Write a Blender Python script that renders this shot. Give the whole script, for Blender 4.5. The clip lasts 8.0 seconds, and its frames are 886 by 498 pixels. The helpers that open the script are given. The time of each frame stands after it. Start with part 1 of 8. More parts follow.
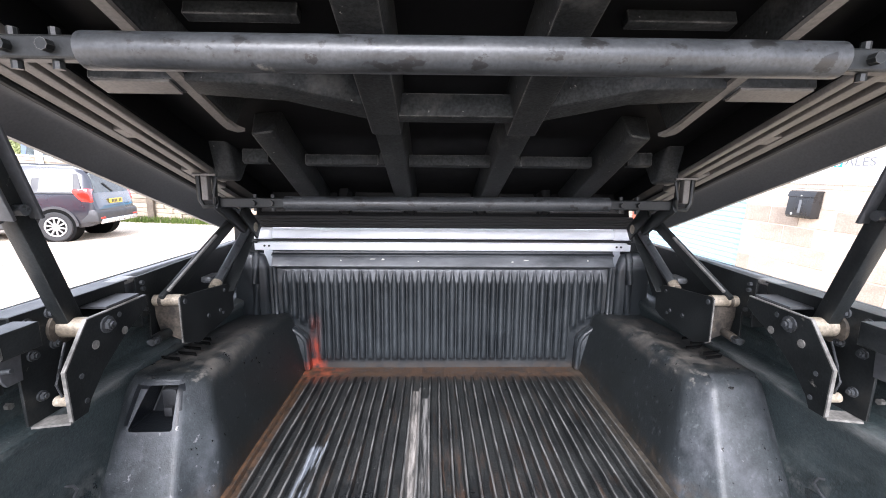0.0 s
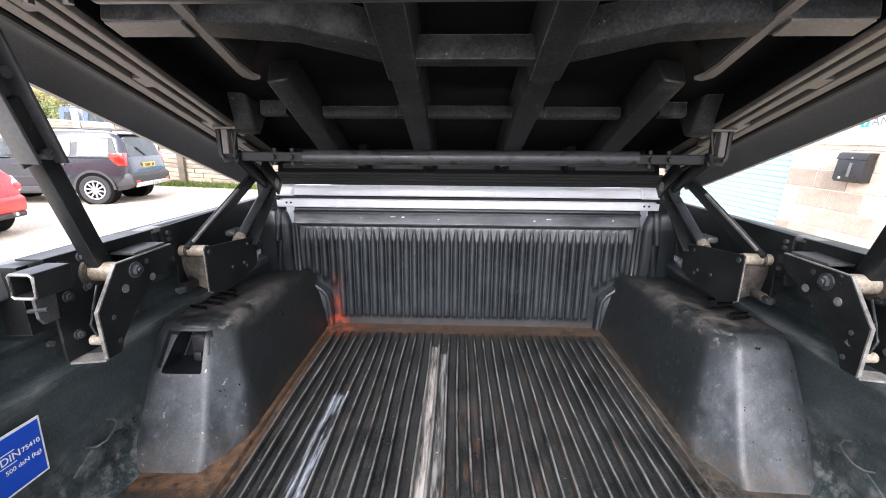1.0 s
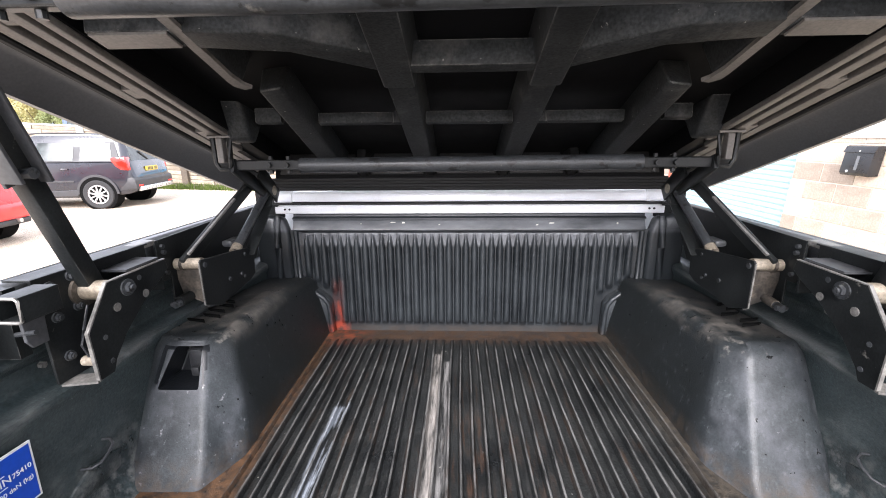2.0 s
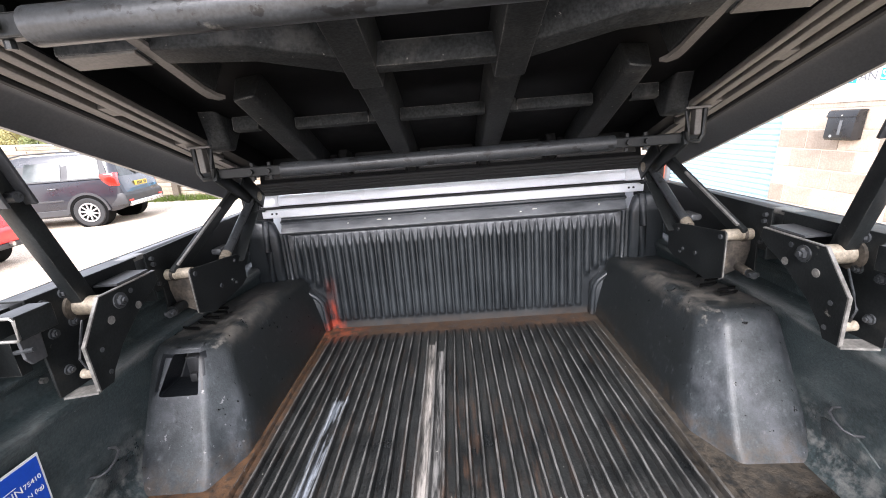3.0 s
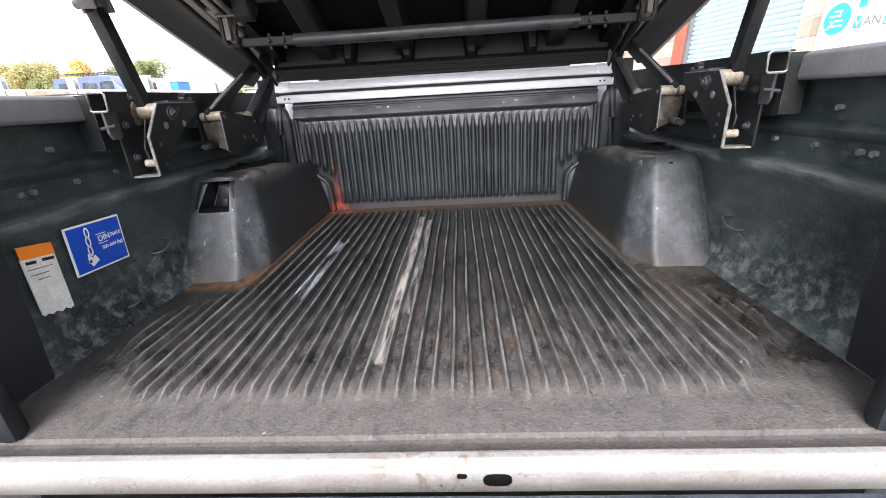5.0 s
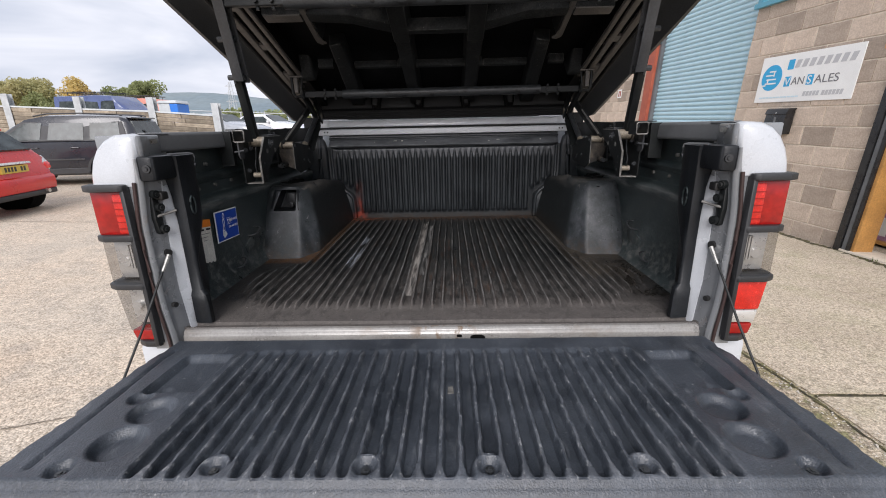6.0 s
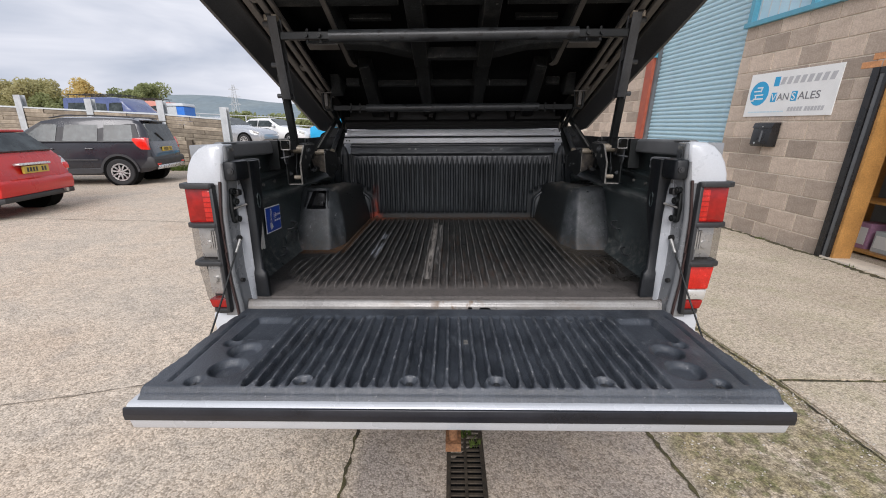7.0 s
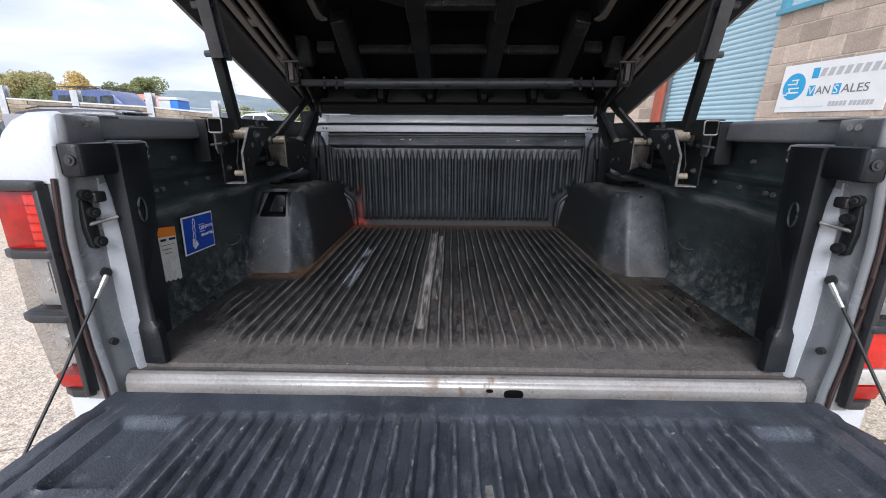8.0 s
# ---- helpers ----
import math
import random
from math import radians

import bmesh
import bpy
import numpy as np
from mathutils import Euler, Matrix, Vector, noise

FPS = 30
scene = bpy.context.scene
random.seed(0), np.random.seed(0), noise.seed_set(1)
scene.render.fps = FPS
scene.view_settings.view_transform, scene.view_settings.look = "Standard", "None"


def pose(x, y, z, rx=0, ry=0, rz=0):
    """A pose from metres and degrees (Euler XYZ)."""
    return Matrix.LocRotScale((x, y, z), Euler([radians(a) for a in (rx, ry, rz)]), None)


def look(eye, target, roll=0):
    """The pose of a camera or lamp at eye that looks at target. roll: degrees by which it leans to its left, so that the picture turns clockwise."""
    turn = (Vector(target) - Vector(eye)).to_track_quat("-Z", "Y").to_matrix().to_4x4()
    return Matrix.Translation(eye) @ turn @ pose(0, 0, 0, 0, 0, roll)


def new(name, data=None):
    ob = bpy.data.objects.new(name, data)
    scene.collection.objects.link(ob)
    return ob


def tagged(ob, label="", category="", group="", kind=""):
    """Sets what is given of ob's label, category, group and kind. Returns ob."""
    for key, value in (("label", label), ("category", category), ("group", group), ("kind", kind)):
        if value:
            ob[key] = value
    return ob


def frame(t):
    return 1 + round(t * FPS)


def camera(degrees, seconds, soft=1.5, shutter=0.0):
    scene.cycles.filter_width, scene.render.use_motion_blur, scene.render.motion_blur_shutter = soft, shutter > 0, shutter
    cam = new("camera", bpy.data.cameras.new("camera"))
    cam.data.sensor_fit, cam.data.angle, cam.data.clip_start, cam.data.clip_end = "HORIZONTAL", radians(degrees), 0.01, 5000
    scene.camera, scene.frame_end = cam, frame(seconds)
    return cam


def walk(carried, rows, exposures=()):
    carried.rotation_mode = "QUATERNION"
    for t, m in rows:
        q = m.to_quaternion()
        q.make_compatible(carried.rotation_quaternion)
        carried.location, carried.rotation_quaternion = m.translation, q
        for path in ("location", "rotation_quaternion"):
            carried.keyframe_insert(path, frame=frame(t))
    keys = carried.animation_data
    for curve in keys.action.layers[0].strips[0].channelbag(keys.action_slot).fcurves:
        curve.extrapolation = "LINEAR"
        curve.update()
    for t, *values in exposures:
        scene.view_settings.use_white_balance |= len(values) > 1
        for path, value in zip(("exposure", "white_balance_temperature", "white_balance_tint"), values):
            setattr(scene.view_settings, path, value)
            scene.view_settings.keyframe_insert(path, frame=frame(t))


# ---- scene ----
cam = camera(94.2, 8.0, soft=1.0)
PATH = [
    (0, (-0.046, -0.082, 1.591), (0.005, 1.89, 1.262), 0.5),
    (0.5, (-0.046, -0.072, 1.574), (-0.095, 1.88, 1.142), 0.4),
    (1, (-0.031, -0.075, 1.558), (-0.095, 1.863, 1.069), 0.4),
    (1.5, (-0.031, -0.042, 1.543), (-0.086, 1.895, 1.046), 0.4),
    (1.7, (-0.028, -0.034, 1.559), (-0.094, 1.902, 1.061), 0.2),
    (2.8, (0.0, -0.083, 1.591), (-0.074, 1.85, 1.081), -3.9),
    (3, (0.014, -0.071, 1.582), (-0.055, 1.856, 1.05), -4.6),
    (3.5, (0.001, -0.026, 1.526), (-0.104, 1.884, 0.942), -1.1),
    (4, (0.038, -0.11, 1.497), (-0.101, 1.794, 0.901), -2.3),
    (4.5, (0.078, -0.286, 1.443), (-0.043, 1.594, 0.773), -5.8),
    (5, (0.073, -0.402, 1.309), (-0.033, 1.474, 0.626), -3.3),
    (5.2, (0.055, -0.451, 1.294), (-0.001, 1.467, 0.73), -2.4),
    (6.3, (0.025, -1.163, 1.38), (-0.015, 0.756, 0.819), -1.0),
    (6.5, (-0.002, -1.232, 1.386), (-0.038, 0.689, 0.831), -0.9),
    (7, (-0.008, -1.254, 1.382), (-0.046, 0.672, 0.845), -0.3),
    (7.5, (0.014, -1.063, 1.37), (-0.016, 0.864, 0.837), 0.5),
    (8, (-0.027, -0.706, 1.325), (-0.06, 1.218, 0.782), 0.3),
]
walk(cam, [(t, look(eye, target, roll)) for t, eye, target, roll in PATH], [(0, 2.6, 6050, 16), (0.6, 2.42, 6150, 16), (1.5, 2.46, 6300, 16), (3.0, 2.48, 6320, 16), (3.6, 2.58, 6320, 16), (4.5, 2.68, 6350, 16), (5.2, 1.9, 6350, 16), (6.3, 0.44, 6450, 14), (7.2, 0.42, 6350, 14), (8, 0.88, 6050, 14)])

# ---- world and sun ----
world = bpy.data.worlds.new("overcast_world")
scene.world = world
world.use_nodes = True
wn, wl = world.node_tree.nodes, world.node_tree.links
wn.clear()
w_out = wn.new("ShaderNodeOutputWorld")
w_bg = wn.new("ShaderNodeBackground")
w_sky = wn.new("ShaderNodeTexSky")
w_sky.sky_type = "NISHITA"
w_sky.sun_disc = False
w_sky.sun_elevation = radians(34)
w_sky.sun_rotation = radians(191)
w_sky.dust_density = 4.0
w_hsv = wn.new("ShaderNodeHueSaturation")
w_hsv.inputs["Saturation"].default_value = 0.25
w_hsv.inputs["Value"].default_value = 0.55
w_co = wn.new("ShaderNodeTexCoord")
w_map = wn.new("ShaderNodeMapping")
w_map.inputs["Scale"].default_value = (1.0, 1.0, 4.5)
w_no = wn.new("ShaderNodeTexNoise")
w_no.inputs["Scale"].default_value = 2.3
w_no.inputs["Detail"].default_value = 5.0
w_no.inputs["Distortion"].default_value = 0.4
w_ra = wn.new("ShaderNodeValToRGB")
w_ra.color_ramp.elements[0].position, w_ra.color_ramp.elements[0].color = 0.36, (4.3, 4.8, 5.6, 1)
w_ra.color_ramp.elements[1].position, w_ra.color_ramp.elements[1].color = 0.64, (7.5, 7.7, 8.1, 1)
w_mix = wn.new("ShaderNodeMix")
w_mix.data_type = "RGBA"
w_mix.inputs["Factor"].default_value = 0.85
wl.new(w_sky.outputs["Color"], w_hsv.inputs["Color"])
wl.new(w_co.outputs["Generated"], w_map.inputs["Vector"])
wl.new(w_map.outputs["Vector"], w_no.inputs["Vector"])
wl.new(w_no.outputs["Fac"], w_ra.inputs["Fac"])
wl.new(w_hsv.outputs["Color"], w_mix.inputs["A"])
wl.new(w_ra.outputs["Color"], w_mix.inputs["B"])
wl.new(w_mix.outputs["Result"], w_bg.inputs["Color"])
w_bg.inputs["Strength"].default_value = 0.10
wl.new(w_bg.outputs["Background"], w_out.inputs["Surface"])

sun = new("sun", bpy.data.lights.new("sun", "SUN"))
sun.data.energy, sun.data.angle, sun.data.color = 2.2, radians(40), (1.0, 0.975, 0.94)
sun.matrix_world = look((-1.2, -10.3, 8.2), (0, 0.5, 0.8))


# ---- materials ----
def rgba(c):
    return (c[0], c[1], c[2], 1.0)


def material(name, base, rough=0.6, metal=0.0, vary=0.25, scale=6.0, fine=120.0, bump=0.0, bump_scale=None, tint=None,
             coat=0.0, spec=0.5, spread=0.0):
    """A surface with two scales of variation: large patches towards tint, fine grain in value, and bump."""
    m = bpy.data.materials.new(name)
    m.use_nodes = True
    n, l = m.node_tree.nodes, m.node_tree.links
    b = n["Principled BSDF"]
    b.inputs["Metallic"].default_value = metal
    b.inputs["Specular IOR Level"].default_value = spec
    b.inputs["Coat Weight"].default_value = coat
    b.inputs["Coat Roughness"].default_value = 0.08
    co = n.new("ShaderNodeTexCoord")
    big = n.new("ShaderNodeTexNoise")
    big.inputs["Scale"].default_value, big.inputs["Detail"].default_value, big.inputs["Roughness"].default_value = scale, 6.0, 0.6
    small = n.new("ShaderNodeTexNoise")
    small.inputs["Scale"].default_value, small.inputs["Detail"].default_value = fine, 3.0
    l.new(co.outputs["Object"], big.inputs["Vector"])
    l.new(co.outputs["Object"], small.inputs["Vector"])
    ramp = n.new("ShaderNodeValToRGB")
    ramp.color_ramp.elements[0].position, ramp.color_ramp.elements[1].position = 0.35, 0.72
    t = tint or tuple(min(1.0, c * (1 + vary)) for c in base)
    ramp.color_ramp.elements[0].color = rgba(tuple(c * (1 - vary * 0.6) for c in base))
    ramp.color_ramp.elements[1].color = rgba(t)
    l.new(big.outputs["Fac"], ramp.inputs["Fac"])
    grain = n.new("ShaderNodeMapRange")
    grain.inputs["From Min"].default_value, grain.inputs["From Max"].default_value = 0.3, 0.7
    grain.inputs["To Min"].default_value, grain.inputs["To Max"].default_value = 1 - vary * 0.7, 1 + vary * 0.7
    l.new(small.outputs["Fac"], grain.inputs["Value"])
    mul = n.new("ShaderNodeMix")
    mul.data_type, mul.blend_type = "RGBA", "MULTIPLY"
    mul.inputs["Factor"].default_value = 1.0
    l.new(ramp.outputs["Color"], mul.inputs["A"])
    l.new(grain.outputs["Result"], mul.inputs["B"])
    colour = mul.outputs["Result"]
    if spread:
        info = n.new("ShaderNodeObjectInfo")
        sp = n.new("ShaderNodeMapRange")
        sp.inputs["To Min"].default_value, sp.inputs["To Max"].default_value = 1 - spread, 1 + spread
        l.new(info.outputs["Random"], sp.inputs["Value"])
        mul2 = n.new("ShaderNodeMix")
        mul2.data_type, mul2.blend_type = "RGBA", "MULTIPLY"
        mul2.inputs["Factor"].default_value = 1.0
        l.new(colour, mul2.inputs["A"])
        l.new(sp.outputs["Result"], mul2.inputs["B"])
        colour = mul2.outputs["Result"]
    l.new(colour, b.inputs["Base Color"])
    rr = n.new("ShaderNodeMapRange")
    rr.inputs["From Min"].default_value, rr.inputs["From Max"].default_value = 0.3, 0.7
    rr.inputs["To Min"].default_value, rr.inputs["To Max"].default_value = max(0.03, rough - 0.1), min(1.0, rough + 0.1)
    l.new(big.outputs["Fac"], rr.inputs["Value"])
    l.new(rr.outputs["Result"], b.inputs["Roughness"])
    if bump:
        bt = n.new("ShaderNodeTexNoise")
        bt.inputs["Scale"].default_value, bt.inputs["Detail"].default_value = bump_scale or fine, 4.0
        l.new(co.outputs["Object"], bt.inputs["Vector"])
        bp = n.new("ShaderNodeBump")
        bp.inputs["Strength"].default_value, bp.inputs["Distance"].default_value = bump, 0.003
        l.new(bt.outputs["Fac"], bp.inputs["Height"])
        l.new(bp.outputs["Normal"], b.inputs["Normal"])
    return m


def overlay(m, colour, box, soft=0.01, amount=1.0, noise_scale=9.0, low=0.35, high=0.55, stretch=(1, 1, 1), rough=None):
    """Lays a stain of its own shape, or light and shade as colour, over a material: inside box (x0, x1, y0, y1, z0, z1)
    in the mesh's metres, broken up by noise.
    """
    n, l = m.node_tree.nodes, m.node_tree.links
    b = n["Principled BSDF"]
    old = b.inputs["Base Color"].links[0].from_socket
    co = n.new("ShaderNodeTexCoord")
    sep = n.new("ShaderNodeSeparateXYZ")
    l.new(co.outputs["Object"], sep.inputs["Vector"])
    mp = n.new("ShaderNodeMapping")
    mp.inputs["Scale"].default_value = stretch
    l.new(co.outputs["Object"], mp.inputs["Vector"])
    nz = n.new("ShaderNodeTexNoise")
    nz.inputs["Scale"].default_value, nz.inputs["Detail"].default_value, nz.inputs["Roughness"].default_value = noise_scale, 6.0, 0.65
    l.new(mp.outputs["Vector"], nz.inputs["Vector"])
    mr = n.new("ShaderNodeMapRange")
    mr.inputs["From Min"].default_value, mr.inputs["From Max"].default_value = low, high
    mr.inputs["To Max"].default_value = amount
    l.new(nz.outputs["Fac"], mr.inputs["Value"])
    fac = mr.outputs["Result"]
    for i, axis in enumerate("XYZ"):
        for edge, sign in ((box[2 * i], 1), (box[2 * i + 1], -1)):
            if edge is None:
                continue
            g = n.new("ShaderNodeMapRange")
            g.inputs["From Min"].default_value = edge - soft * sign
            g.inputs["From Max"].default_value = edge + soft * sign
            l.new(sep.outputs[axis], g.inputs["Value"])
            k = n.new("ShaderNodeMath")
            k.operation = "MULTIPLY"
            l.new(fac, k.inputs[0])
            l.new(g.outputs["Result"], k.inputs[1])
            fac = k.outputs["Value"]
    mx = n.new("ShaderNodeMix")
    mx.data_type = "RGBA"
    l.new(fac, mx.inputs["Factor"])
    l.new(old, mx.inputs["A"])
    mx.inputs["B"].default_value = rgba(colour)
    l.new(mx.outputs["Result"], b.inputs["Base Color"])
    if rough is not None:
        oldr = b.inputs["Roughness"].links[0].from_socket
        rx = n.new("ShaderNodeMix")
        l.new(fac, rx.inputs["Factor"])
        l.new(oldr, rx.inputs["A"])
        rx.inputs["B"].default_value = rough
        l.new(rx.outputs["Result"], b.inputs["Roughness"])
    return m


def edge_wear(m, colour, radius, amount=0.6, noise_scale=30.0, low=0.35, high=0.6, start=0.02, full=0.16):
    """Rubs the edges of a material paler: where the rounded normal leaves the face's own, broken up by noise."""
    n, l = m.node_tree.nodes, m.node_tree.links
    b = n["Principled BSDF"]
    old = b.inputs["Base Color"].links[0].from_socket
    bev = n.new("ShaderNodeBevel")
    bev.samples = 4
    bev.inputs["Radius"].default_value = radius
    geo = n.new("ShaderNodeNewGeometry")
    dot = n.new("ShaderNodeVectorMath")
    dot.operation = "DOT_PRODUCT"
    l.new(bev.outputs["Normal"], dot.inputs[0])
    l.new(geo.outputs["Normal"], dot.inputs[1])
    mr = n.new("ShaderNodeMapRange")
    mr.inputs["From Min"].default_value, mr.inputs["From Max"].default_value = 1.0 - start, 1.0 - full
    mr.inputs["To Max"].default_value = amount
    l.new(dot.outputs["Value"], mr.inputs["Value"])
    co = n.new("ShaderNodeTexCoord")
    nz = n.new("ShaderNodeTexNoise")
    nz.inputs["Scale"].default_value, nz.inputs["Detail"].default_value = noise_scale, 5.0
    l.new(co.outputs["Object"], nz.inputs["Vector"])
    nr = n.new("ShaderNodeMapRange")
    nr.inputs["From Min"].default_value, nr.inputs["From Max"].default_value = low, high
    l.new(nz.outputs["Fac"], nr.inputs["Value"])
    k = n.new("ShaderNodeMath")
    k.operation = "MULTIPLY"
    l.new(mr.outputs["Result"], k.inputs[0])
    l.new(nr.outputs["Result"], k.inputs[1])
    mx = n.new("ShaderNodeMix")
    mx.data_type = "RGBA"
    l.new(k.outputs["Value"], mx.inputs["Factor"])
    l.new(old, mx.inputs["A"])
    mx.inputs["B"].default_value = rgba(colour)
    l.new(mx.outputs["Result"], b.inputs["Base Color"])
    return m


def glass(name, colour, rough=0.04, clear=0.5):
    """Glossy pane that lets part of the light straight through."""
    m = bpy.data.materials.new(name)
    m.use_nodes = True
    n, l = m.node_tree.nodes, m.node_tree.links
    b = n["Principled BSDF"]
    b.inputs["Base Color"].default_value = rgba(colour)
    b.inputs["Roughness"].default_value = rough
    t = n.new("ShaderNodeBsdfTransparent")
    mx = n.new("ShaderNodeMixShader")
    mx.inputs["Fac"].default_value = clear
    l.new(b.outputs["BSDF"], mx.inputs[1])
    l.new(t.outputs["BSDF"], mx.inputs[2])
    l.new(mx.outputs["Shader"], n["Material Output"].inputs["Surface"])
    return m


M_liner = material("liner_plastic", (0.0195, 0.0285, 0.0295), 0.36, vary=0.5, scale=5, fine=160, bump=0.35, bump_scale=260, tint=(0.042, 0.058, 0.060), spec=0.65)
overlay(M_liner, (0.10, 0.117, 0.115), (None,) * 6, noise_scale=13, low=0.48, high=0.76, amount=0.46, stretch=(1, 0.6, 1.3), rough=0.55)
overlay(M_liner, (0.15, 0.16, 0.16), (None,) * 6, noise_scale=48, low=0.56, high=0.76, amount=0.4, stretch=(1, 0.5, 1), rough=0.6)
overlay(M_liner, (0.22, 0.215, 0.20), (None, None, None, None, None, 0.95), soft=0.05, noise_scale=38, low=0.48, high=0.66, amount=0.6, rough=0.8)
overlay(M_liner, (0.26, 0.26, 0.25), (None,) * 6, noise_scale=85, low=0.68, high=0.72, amount=0.6)
overlay(M_liner, (0.22, 0.22, 0.21), (None, None, None, None, 1.112, 1.136), soft=0.006, noise_scale=24, low=0.42, high=0.62, amount=0.6, stretch=(1, 0.25, 1))
M_arch = material("arch_plastic", (0.0188, 0.0230, 0.0256), 0.54, vary=0.35, scale=9, fine=220, bump=0.22, bump_scale=320, tint=(0.039, 0.046, 0.050), spec=0.55)
# rear face paler in patches: scuffs, and sky sheen put into the colour
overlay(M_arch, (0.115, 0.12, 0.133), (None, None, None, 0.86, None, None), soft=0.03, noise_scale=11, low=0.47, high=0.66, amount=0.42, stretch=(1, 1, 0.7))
overlay(M_arch, (0.30, 0.30, 0.31), (None, None, None, 0.86, None, None), soft=0.02, noise_scale=44, low=0.66, high=0.70, amount=0.55)
# inner sides darkened in the colour to imitate their shading
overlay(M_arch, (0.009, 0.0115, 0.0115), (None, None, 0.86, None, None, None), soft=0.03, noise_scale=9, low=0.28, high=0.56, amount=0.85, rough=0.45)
overlay(M_arch, (0.17, 0.18, 0.19), (None,) * 6, noise_scale=70, low=0.58, high=0.8, amount=0.4, stretch=(1, 1, 0.6))
overlay(M_arch, (0.008, 0.008, 0.008), (None,) * 6, noise_scale=50, low=0.66, high=0.68, amount=0.92, rough=0.15)
overlay(M_arch, (0.13, 0.118, 0.104), (None, None, 0.90, None, 1.090, None), soft=0.02, noise_scale=17, low=0.40, high=0.62, amount=0.85, rough=0.7)
overlay(M_arch, (0.20, 0.185, 0.165), (None, None, None, None, 1.085, None), soft=0.02, noise_scale=32, low=0.58, high=0.70, amount=0.6, rough=0.7)
overlay(M_arch, (0.010, 0.010, 0.010), (None, None, None, None, 1.09, None), soft=0.01, noise_scale=24, low=0.62, high=0.65, amount=0.9, stretch=(1, 2.5, 1), rough=0.2)
overlay(M_arch, (0.075, 0.05, 0.03), (None, None, None, None, None, 0.875), soft=0.025, noise_scale=40, low=0.40, high=0.66, amount=0.55, rough=0.8)
M_floor = material("floor_liner", (0.0122, 0.0139, 0.0148), 0.36, vary=0.6, scale=7, fine=170, bump=0.5, bump_scale=190, tint=(0.0228, 0.0244, 0.0238), spec=0.5)
overlay(M_floor, (0.075, 0.070, 0.067), (None,) * 6, noise_scale=13, low=0.52, high=0.74, amount=0.28, stretch=(6, 0.6, 1), rough=0.7)
overlay(M_floor, (0.130, 0.117, 0.110), (None, None, None, 0.46, None, None), soft=0.2, noise_scale=16, low=0.36, high=0.66, amount=0.66, stretch=(4.5, 1.2, 1), rough=0.8)
overlay(M_floor, (0.13, 0.062, 0.032), (-0.10, 0.24, 0.15, 0.95, None, None), soft=0.08, noise_scale=11, low=0.52, high=0.70, amount=0.42, stretch=(5, 0.7, 1), rough=0.7)
overlay(M_floor, (0.11, 0.055, 0.027), (-0.5, 0.5, 0.6, 1.4, None, None), soft=0.1, noise_scale=11, low=0.57, high=0.72, amount=0.3, stretch=(5, 0.6, 1), rough=0.7)
overlay(M_floor, (0.06, 0.055, 0.05), (None,) * 6, noise_scale=110, low=0.56, high=0.72, amount=0.3, rough=0.7)
overlay(M_floor, (0.19, 0.187, 0.18), (None, None, None, None, 0.8510, None), soft=0.0014, noise_scale=26, low=0.36, high=0.68, amount=0.85, stretch=(3, 0.4, 1), rough=0.45)
overlay(M_floor, (0.075, 0.040, 0.021), (None, None, 1.40, None, None, None), soft=0.03, noise_scale=24, low=0.3, high=0.6, amount=0.85, rough=0.85)
overlay(M_floor, (0.12, 0.060, 0.027), (None, -0.515, 0.62, None, None, None), soft=0.02, noise_scale=48, low=0.32, high=0.58, amount=0.85, rough=0.85)
overlay(M_floor, (0.06, 0.048, 0.035), (0.51, None, 0.40, None, None, None), soft=0.025, noise_scale=48, low=0.32, high=0.6, amount=0.85, rough=0.85)
overlay(M_floor, (0.018, 0.015, 0.012), (0.62, None, 0.20, 0.62, None, None), soft=0.03, noise_scale=11, low=0.47, high=0.53, amount=0.9, rough=0.2)
overlay(M_floor, (0.105, 0.093, 0.086), (None, None, None, 0.21, None, None), soft=0.03, noise_scale=18, low=0.15, high=0.55, amount=0.8, rough=0.85)
overlay(M_floor, (0.19, 0.17, 0.155), (None, None, None, 0.40, None, None), soft=0.12, noise_scale=170, low=0.56, high=0.68, amount=0.45)
overlay(M_floor, (0.03, 0.027, 0.023), (None, None, None, 0.40, None, None), soft=0.12, noise_scale=120, low=0.54, high=0.68, amount=0.6)
overlay(M_floor, (0.44, 0.41, 0.38), (-0.112, -0.088, 0.26, 1.3, None, None), soft=0.005, noise_scale=60, low=0.36, high=0.58, amount=0.72, stretch=(1.4, 0.12, 1))
overlay(M_floor, (0.36, 0.35, 0.34), (-0.080, -0.056, 0.45, 1.25, None, None), soft=0.006, noise_scale=60, low=0.42, high=0.62, amount=0.55, stretch=(1.4, 0.12, 1))
overlay(M_floor, (0.40, 0.44, 0.50), (-0.385, -0.342, 0.55, 0.99, None, None), soft=0.006, noise_scale=60, low=0.46, high=0.6, amount=0.6, stretch=(1.4, 0.12, 1))
overlay(M_floor, (0.30, 0.07, 0.028), (-0.57, -0.40, 1.39, None, None, None), soft=0.04, noise_scale=26, low=0.42, high=0.6, amount=0.75, rough=0.8)
overlay(M_floor, (0.46, 0.45, 0.42), (None,) * 6, noise_scale=75, low=0.69, high=0.72, amount=0.8)
M_head = material("headboard_liner", (0.0110, 0.0134, 0.0158), 0.38, vary=0.35, scale=8, fine=170, bump=0.2, bump_scale=260, tint=(0.021, 0.0255, 0.0288), spec=0.55)
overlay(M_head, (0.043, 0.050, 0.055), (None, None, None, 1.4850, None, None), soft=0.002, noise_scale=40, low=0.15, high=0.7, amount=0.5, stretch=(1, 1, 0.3))
